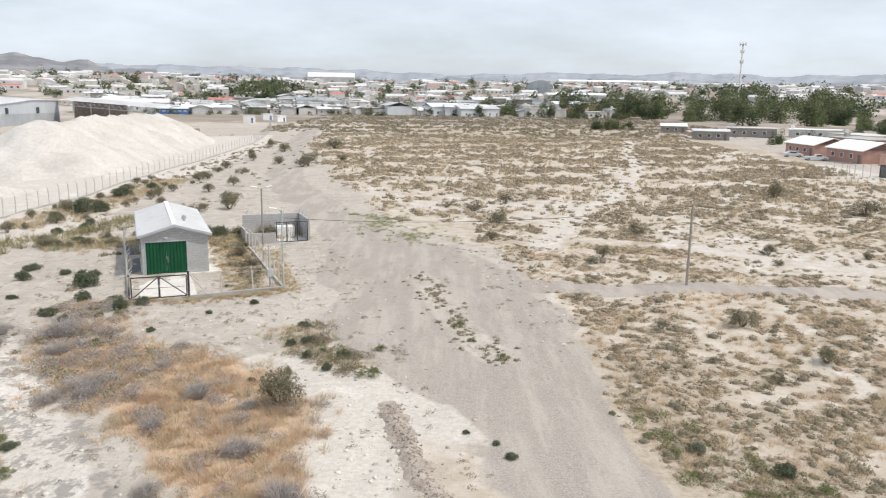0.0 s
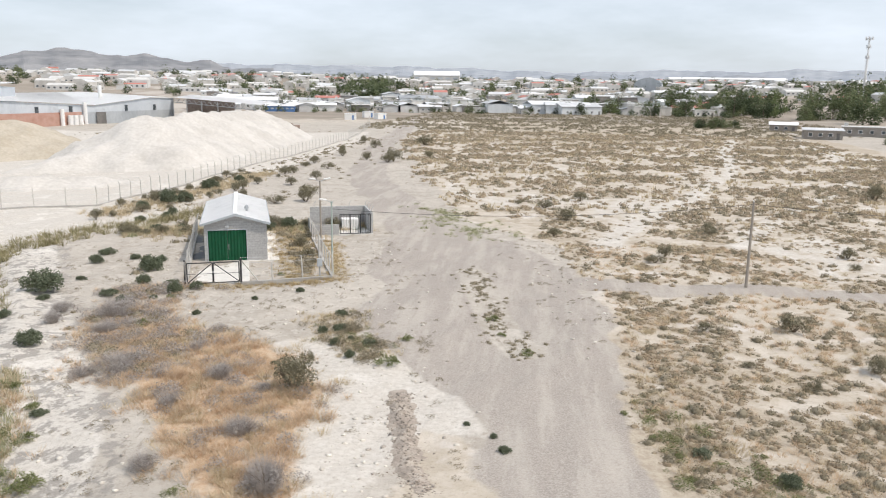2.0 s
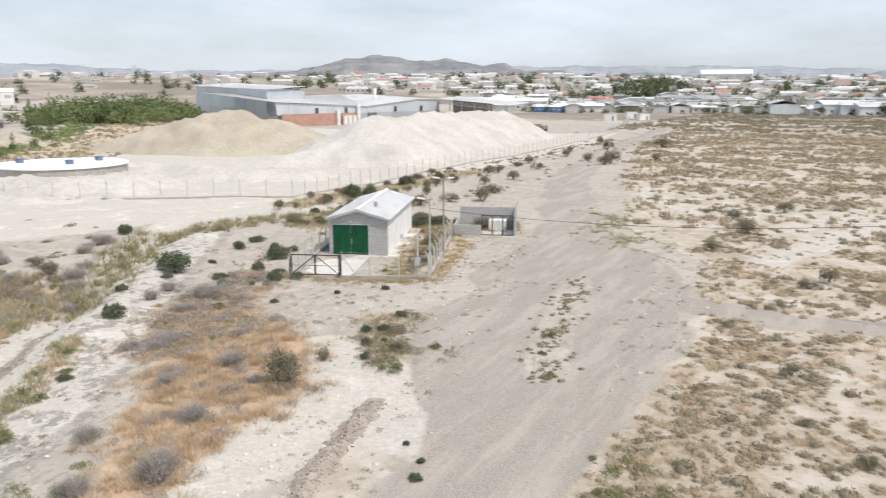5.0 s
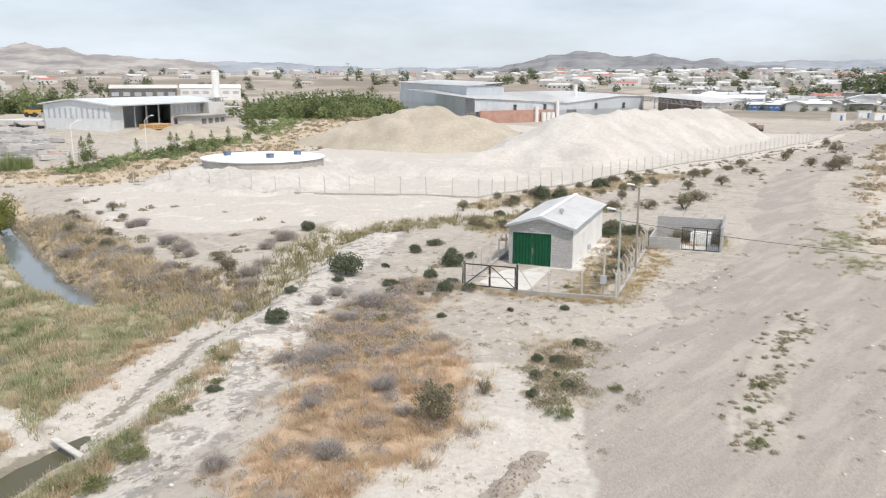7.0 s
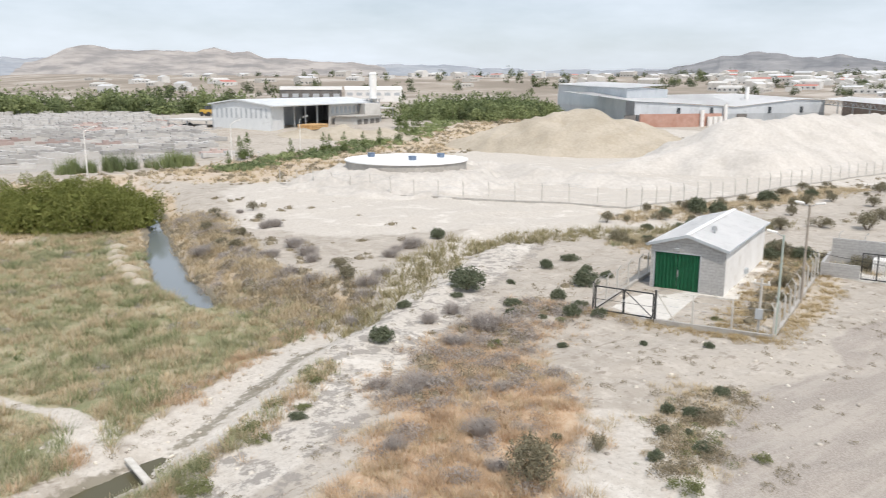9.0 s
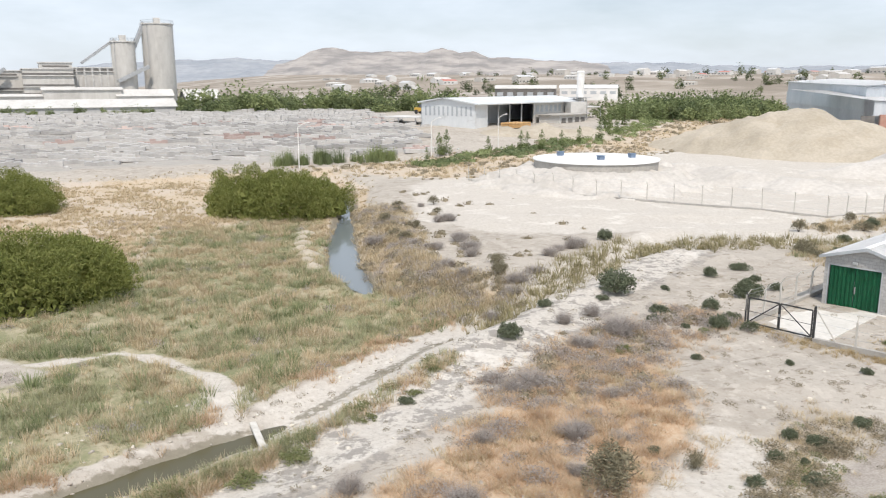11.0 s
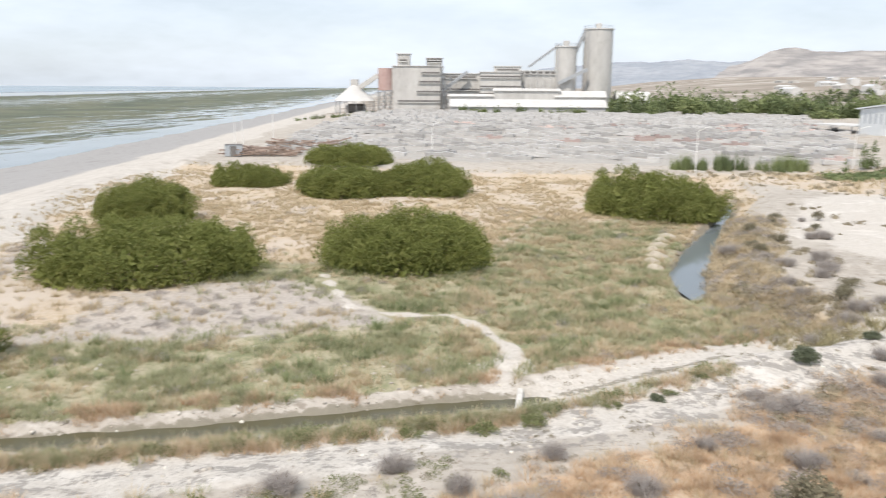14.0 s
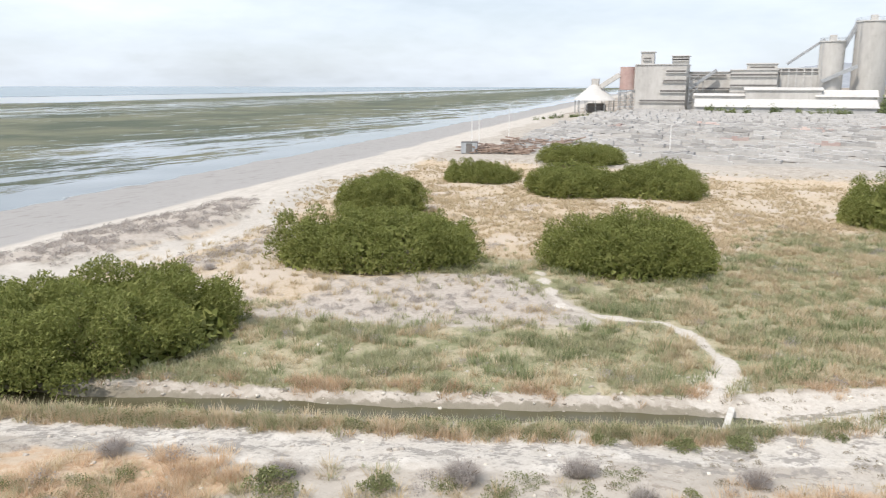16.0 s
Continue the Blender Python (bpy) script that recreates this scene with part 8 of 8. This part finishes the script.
def house(x, y, turn, w, d, h, rise, wall, roof, label, group="", windows=2):
    """A low house: walls, roof, windows with frames, and a door."""
    o = thing("house", pose(x, y, float(ground_z(x, y)) - 0.1, 0, 0, turn), label, "house", group)
    boxed("wall", (-w / 2, w / 2, -d / 2, d / 2, -0.5, h), wall, o, 0.02)
    bm = bmesh.new()
    if rise > 0:
        for a in (-1, 1):
            v = [bm.verts.new(p) for p in ((-w / 2 - 0.4, a * (d / 2 + 0.5), h), (w / 2 + 0.4, a * (d / 2 + 0.5), h), (w / 2 + 0.4, 0, h + rise), (-w / 2 - 0.4, 0, h + rise))]
            bm.faces.new(v)
        bmesh.ops.remove_doubles(bm, verts=bm.verts[:], dist=0.01)
        bmesh.ops.solidify(bm, geom=bm.faces[:], thickness=0.18)
    else:
        box(bm, -w / 2 - 0.3, w / 2 + 0.3, -d / 2 - 0.3, d / 2 + 0.3, h, h + 0.22)
        box(bm, -w / 2 + 0.5, -w / 2 + 1.7, -0.6, 0.6, h + 0.22, h + 1.3)
    part("roof", bm, roof, o)
    if rise > 0:
        for a in (-1, 1):
            bm = bmesh.new()
            v = [bm.verts.new(p) for p in ((a * (w / 2 - 0.05), -d / 2, h), (a * (w / 2 - 0.05), d / 2, h), (a * (w / 2 - 0.05), 0, h + rise - 0.1))]
            bm.faces.new(v)
            bmesh.ops.solidify(bm, geom=bm.faces[:], thickness=0.15)
            part("gable", bm, wall, o)
    for i in range(windows):
        xx = -w / 2 + w * (i + 0.7) / (windows + 0.9)
        f = boxed("window", (xx - 0.6, xx + 0.6, -d / 2 - 0.05, -d / 2 + 0.02, 1.0, 2.1), M_WHITE, o)
        boxed("pane", (xx - 0.5, xx + 0.5, -d / 2 - 0.06, -d / 2 - 0.045, 1.08, 2.02), M_GLASS, f)
    boxed("door", (w / 2 - 1.7, w / 2 - 0.8, -d / 2 - 0.05, -d / 2 + 0.02, 0, 2.05), M_PLANTDARK, o)
    return o


house(85.0, 183.0, -84, 12.5, 9, 2.9, 1.7, M_BRICK, M_ROOF, "brick house with a bright white gabled roof", "", 3)
house(85.6, 162.5, -84, 13, 9, 2.9, 1.8, M_BRICK, M_ROOF, "brick house with a white gabled roof and brick yard wall", "", 3)
house(80.5, 287, -14, 9, 7, 2.8, 0.9, M_BARE, M_ROOF, "small unplastered house with a bright metal roof", "", 2)
house(80.5, 246.5, -14, 11, 8, 3.0, 0.5, M_BARE, M_TIN, "grey unfinished house with a tin roof", "", 3)
house(101, 264, -20, 16, 8, 3.0, 0, M_BARE, M_PLANTPALE, "long grey flat-roofed house", "", 4)
house(126, 268, -22, 18, 8, 3.0, 0, M_PLASTERW, M_ROOF, "long white flat-roofed house behind the trees", "", 4)
house(106, 200, -80, 16, 10, 3.2, 0, M_BRICK, M_CONC, "flat-roofed brick house with roof tank", "", 3)
house(117, 222, -80, 16, 10, 3.2, 0, M_PLASTER, M_PLANTPALE, "flat-roofed plaster house behind the row", "", 3)
house(110, 176, -80, 14, 10, 3.4, 0, M_PLASTER, M_CONC, "grey flat-roofed house beside the white-roofed ones", "", 3)
wall_ob = thing("yard_wall", pose(91, 153.5, 0, 0, 0, 4), "unplastered red brick yard wall", "wall")
boxed("wall", (-7, 7, -0.15, 0.15, -0.4, 2.4), M_BRICK, wall_ob, 0.01)
boxed("coping", (-7.05, 7.05, -0.2, 0.2, 2.4, 2.5), M_CONC, wall_ob)
KINDS = [house(*polar(3.0, 470), 12, 10, 8, 3.0, 0, M_PLASTER, M_PLANTPALE, "low grey plaster house with a pale flat roof", "town houses", 3), house(*polar(-1.5, 520), -8, 12, 8, 3.0, 1.2, M_PLASTERW, M_TIN, "low white house with a pale tin roof", "town houses", 3), house(*polar(8.5, 500), 30, 9, 9, 5.4, 0, M_PLASTER, M_PLANTPALE, "two-storey plaster house with a flat roof", "town houses", 2), house(*polar(14.8, 560), 4, 16, 9, 3.4, 1.4, M_PLASTERW, M_REDROOF, "white house with a red roof", "town houses", 4), house(*polar(5.5, 540), 75, 22, 12, 4.4, 1.6, M_SHEETPALE, M_TIN, "pale workshop with a wide tin roof", "town houses", 4)]
FAR_HOUSES = []
for i in range(1050):
    az, d = RNG.uniform(-33, 33), 455 + 600 * RNG.uniform(0, 1) ** 1.3
    if az > 24 and d < 620:
        d += 260
    if az < -13 and d < 640:
        continue
    FAR_HOUSES.append((d, az))
for i in range(70):
    FAR_HOUSES.append((RNG.uniform(650, 1150), RNG.uniform(32, 76)))
FAR_HOUSES.sort()
for i, (d, az) in enumerate(FAR_HOUSES[:215]):
    x, y = polar(az, d)
    k = (0, 1, 1, 2, 1, 0, 4, 1, 2, 0, 1)[i % 11] if i % 29 else 3
    s = RNG.uniform(0.85, 1.25)
    copy_thing(KINDS[k], Matrix.LocRotScale((x, y, float(ground_z(x, y)) - 0.1), Euler((0, 0, radians(RNG.choice([0, 90, 180, 270]) + 14 + RNG.normal(0, 5)))), (s, s, s)))


def house_mass(spots):
    """The farther houses of the town as one body: walls, gabled or flat roofs and dark window bands."""
    V, F, mats = [], [], []
    for i, (d, az) in enumerate(spots):
        x, y = polar(az, d)
        w, e, h = RNG.uniform(8, 20), RNG.uniform(7, 10), RNG.choice([2.8, 3.2, 3.2, 5.6])
        rise = RNG.choice([0.25, 1.1, 1.6])
        m = pose(x, y, float(ground_z(x, y)) - 0.2, 0, 0, RNG.choice([0, 90]) + 14 + RNG.normal(0, 6))
        a, b, o = w / 2, e / 2, len(V)
        for q in ((-a, -b, -0.6), (a, -b, -0.6), (a, b, -0.6), (-a, b, -0.6), (-a, -b, h), (a, -b, h), (a, b, h), (-a, b, h), (-a, 0, h + rise), (a, 0, h + rise)):
            V.append(tuple(m @ Vector(q)))
        wall, roof = int(RNG.integers(0, 2)), int(RNG.choice([2, 2, 3, 3, 3, 4])) if rise > 0.3 else 3
        for f, k in (((0, 1, 5, 4), wall), ((1, 2, 6, 9, 5), wall), ((2, 3, 7, 6), wall), ((3, 0, 4, 8, 7), wall), ((4, 5, 9, 8), roof), ((6, 7, 8, 9), roof)):
            F.append([o + c for c in f])
            mats.append(k)
        for side in (-1, 1):
            for t in range(int(w // 4)):
                u0 = -a + 1.2 + t * 4
                o = len(V)
                for q in ((u0, side * (b + 0.06), 1.0), (u0 + 1.5, side * (b + 0.06), 1.0), (u0 + 1.5, side * (b + 0.06), 2.2), (u0, side * (b + 0.06), 2.2)):
                    V.append(tuple(m @ Vector(q)))
                F.append([o, o + 1, o + 2, o + 3])
                mats.append(5)
    ob = mesh_part("far_houses", V, F, M_PLASTER)
    for mt in (M_PLASTERW, M_TIN, M_PLANTPALE, M_REDROOF, M_GLASS):
        ob.data.materials.append(mt)
    ob.data.polygons.foreach_set("material_index", mats)
    tagged(ob, "low white and grey houses filling the far town", "houses", kind="stuff")


house_mass(FAR_HOUSES[215:])


def hall_building(x, y, turn, w, d, h, rise, wall, roof, label):
    o = thing("hall", pose(x, y, float(ground_z(x, y)) - 0.3, 0, 0, turn), label, "hall")
    boxed("wall", (-w / 2, w / 2, -d / 2, d / 2, -1, h), wall, o)
    bm = bmesh.new()
    n = 12
    pts = [(math.cos(math.pi * i / n) * -(d / 2 + 0.3), h + math.sin(math.pi * i / n) * rise) for i in range(n + 1)]
    prism(bm, [(-w / 2 - 0.3, pts[0][0], pts[0][1]), (-w / 2 - 0.3, pts[-1][0], pts[-1][1])], [(-w / 2 - 0.3, a, b) for a, b in pts[1:-1]], (w + 0.6, 0, 0))
    part("roof", bm, roof, o)
    for i in range(6):
        xx = -w / 2 + w * (i + 0.5) / 6
        boxed("window", (xx - w / 20, xx + w / 20, -d / 2 - 0.06, -d / 2 + 0.02, h * 0.5, h * 0.75), M_SHEET, o)


hall_building(*polar(7.2, 900), 4, 50, 22, 8, 5, M_PLASTERW, M_ROOF, "big white sports hall with a shallow roof")
hall_building(*polar(-7.6, 760), 80, 30, 24, 5, 7, M_SHEET, M_SHEET, "dark grey arched hall behind trees")
hall_building(*polar(-12.5, 980), 2, 130, 24, 7, 2, M_PLASTERW, M_ROOF, "very long white-roofed hall")
hall_building(*polar(-10.0, 640), 2, 46, 16, 6, 1.5, M_PLASTERW, M_ROOF, "long white-roofed store among trees")
hall_building(*polar(1.2, 480), 6, 30, 10, 3.4, 0.8, M_BLUE, M_TIN, "low blue building with a pale roof")
hall_building(*polar(18.0, 450), 12, 16, 9, 3.2, 1.0, M_BLUE, M_TIN, "blue shed with a pale roof beside the depot")
hall_building(-410, 215, 60, 34, 16, 8, 2, M_PLANTDARK, M_PLANTPALE, "grey industrial hall with an open side")
hall_building(-420, 262, 60, 34, 16, 7, 2, M_PLASTERW, M_ROOF, "white and blue industrial hall")


# ---- mast, cars, small things by the houses ----
def mast():
    x, y = polar(-20.9, 700)
    m = thing("radio_mast", pose(x, y, float(ground_z(x, y))), "tall pale telecom mast with an antenna ring on top", "mast")
    rodded("pole", (0, 0, -1), (0, 0, 44), 1.0, M_WHITE, m, 0.55, 12)
    for z, r in ((44, 2.6), (38, 1.4), (30, 1.2)):
        rodded("ring", (0, 0, z), (0, 0, z + 0.5), r, M_STEEL, m, n=14)
        for i in range(6):
            a = i * 1.047
            boxed("antenna", (r * math.cos(a) - 0.25, r * math.cos(a) + 0.25, r * math.sin(a) - 0.25, r * math.sin(a) + 0.25, z - 0.6, z + 2.0), M_WHITE, m)


mast()


def car(x, y, turn, length, label, pickup=False):
    c = thing("car", pose(x, y, float(ground_z(x, y)), 0, 0, turn), label, "car")
    L, W = length, 1.75
    paint = surface("car_paint", (0.62, 0.63, 0.64), (0.66, 0.67, 0.68), 1.0, 0.3, 0.1, bump=0)
    bm = bmesh.new()
    side = [(-L / 2, 0.35), (-L / 2, 0.85), (-L / 2 + 0.9, 0.95), (-L / 2 + 1.5, 1.42), (-L / 2 + (2.6 if pickup else 3.2), 1.45), (-L / 2 + (2.9 if pickup else 3.8), 0.98), (L / 2, 0.92), (L / 2, 0.35)]
    a = [bm.verts.new((p[0], -W / 2, p[1])) for p in side]
    b = [bm.verts.new((p[0], W / 2, p[1])) for p in side]
    bm.faces.new(a)
    bm.faces.new(b[::-1])
    for i in range(len(a)):
        j = (i + 1) % len(a)
        bm.faces.new((a[j], a[i], b[i], b[j]))
    bmesh.ops.recalc_face_normals(bm, faces=bm.faces[:])
    bmesh.ops.bevel(bm, geom=bm.edges[:], offset=0.07, segments=2, affect="EDGES")
    part("body", bm, paint, c)
    for s in (-1, 1):
        boxed("window", (-L / 2 + 1.5, -L / 2 + (2.6 if pickup else 3.2), s * (W / 2 + 0.005), s * (W / 2 - 0.02), 0.98, 1.36), M_GLASS, c)
        for xx in (-L / 2 + 0.85, L / 2 - 0.85):
            t = rodded("wheel", (xx, s * (W / 2 + 0.02), 0.32), (xx, s * (W / 2 - 0.2), 0.32), 0.32, M_BLACK, c, n=16)
            rodded("rim", (xx, s * (W / 2 + 0.03), 0.32), (xx, s * (W / 2 + 0.015), 0.32), 0.19, M_STEEL, t, n=12)
        boxed("headlight", (-L / 2 - 0.01, -L / 2 + 0.1, s * 0.55 - 0.15, s * 0.55 + 0.15, 0.65, 0.8), M_GLASS, c)


car(76.2, 176.5, 172, 4.5, "silver saloon car parked before a brick house")
car(77.0, 166.5, 168, 5.2, "silver pickup parked before a brick house", True)
fr = thing("steel_frame", pose(66, 127, 0, 0, 0, 30), "half-built steel post frame beside a dark container", "frame")
for i in range(4):
    for j in range(2):
        rodded("post", (-4 + i * 2.4, j * 4, -0.3), (-4 + i * 2.4, j * 4, 2.5), 0.06, M_STEEL, fr, n=5)
for z in (0.1, 2.4):
    rodded("rail", (-4, 0, z), (3.2, 0, z), 0.05, M_STEEL, fr, n=5)
cn = thing("container", pose(72.5, 128.5, 0, 0, 0, 30), "dark steel container on pale ground", "container")
boxed("body", (-1.7, 1.7, -1.2, 1.2, -0.1, 2.3), M_BLACK, cn, 0.03)
boxed("door", (-1.75, -1.7, -0.9, 0.9, 0.1, 2.1), M_PLANTDARK, cn)
for i, (x, y) in enumerate(((-88, 325), (-86, 352), (-78, 340))):
    cb = thing("cabin", pose(x, y, float(ground_z(x, y)), 0, 0, 10 + 20 * i), "small white site cabin at the fence end", "cabin", "site cabins")
    boxed("wall", (-2.4, 2.4, -1.5, 1.5, -0.2, 2.7), M_WHITE, cb, 0.03)
    boxed("roof", (-2.5, 2.5, -1.6, 1.6, 2.7, 2.82), M_ROOF, cb)
    boxed("door", (0.8, 1.6, -1.54, -1.5, 0, 2.0), M_BLUE, cb)
for i, (x, y) in enumerate(((-92, 232), (-88, 238), (-84, 234))):
    tr = thing("farm_trailer", pose(x, y, float(ground_z(x, y)), 0, 0, 40 * i), "rusty red machine parked on the site", "machine", "parked machines")
    boxed("body", (-1.6, 1.6, -0.8, 0.8, 0.5, 1.8), M_RUST, tr, 0.05)
    for s in (-0.8, 0.8):
        rodded("wheel", (s, -0.95, 0.45), (s, 0.95, 0.45), 0.45, M_BLACK, tr, n=14)
ld = thing("loader", pose(-262, 100, float(ground_z(-262, 100)), 0, 0, 30), "yellow wheel loader in the yard", "loader")
boxed("body", (-2.5, 2.0, -1.1, 1.1, 0.9, 2.2), M_YELLOW, ld, 0.1)
boxed("cab", (-0.6, 1.0, -0.8, 0.8, 2.2, 3.4), M_GLASS, ld, 0.05)
boxed("bucket", (2.6, 3.6, -1.3, 1.3, 0.3, 1.3), M_STEEL, ld, 0.1)
boxed("arm", (1.6, 2.8, -0.5, 0.5, 0.9, 1.3), M_YELLOW, ld, 0.05)
for xx in (-1.5, 1.4):
    for s in (-1.15, 1.15):
        rodded("wheel", (xx, s - 0.25, 0.75), (xx, s + 0.25, 0.75), 0.75, M_BLACK, ld, n=16)
z = float(ground_z(-29.2, 11.3))
plank = thing("plank_bridge", pose(-28.5, 11.15, -1.2, 0, 0, 2), "pale concrete beam laid across the ditch", "footbridge")
boxed("beam", (-1.7, 1.6, -0.15, 0.15, 0, 0.13), M_SLAB, plank, 0.03)
mp = thing("marker_post", pose(-36.5, -33.5, float(ground_z(-36.5, -33.5))), "short dark wooden post on the dune", "post")
rodded("post", (0, 0, -0.3), (0.05, 0, 1.0), 0.09, M_BARK, mp)
rodded("cap", (0.05, 0, 1.0), (0.05, 0, 1.06), 0.1, M_BARK, mp)
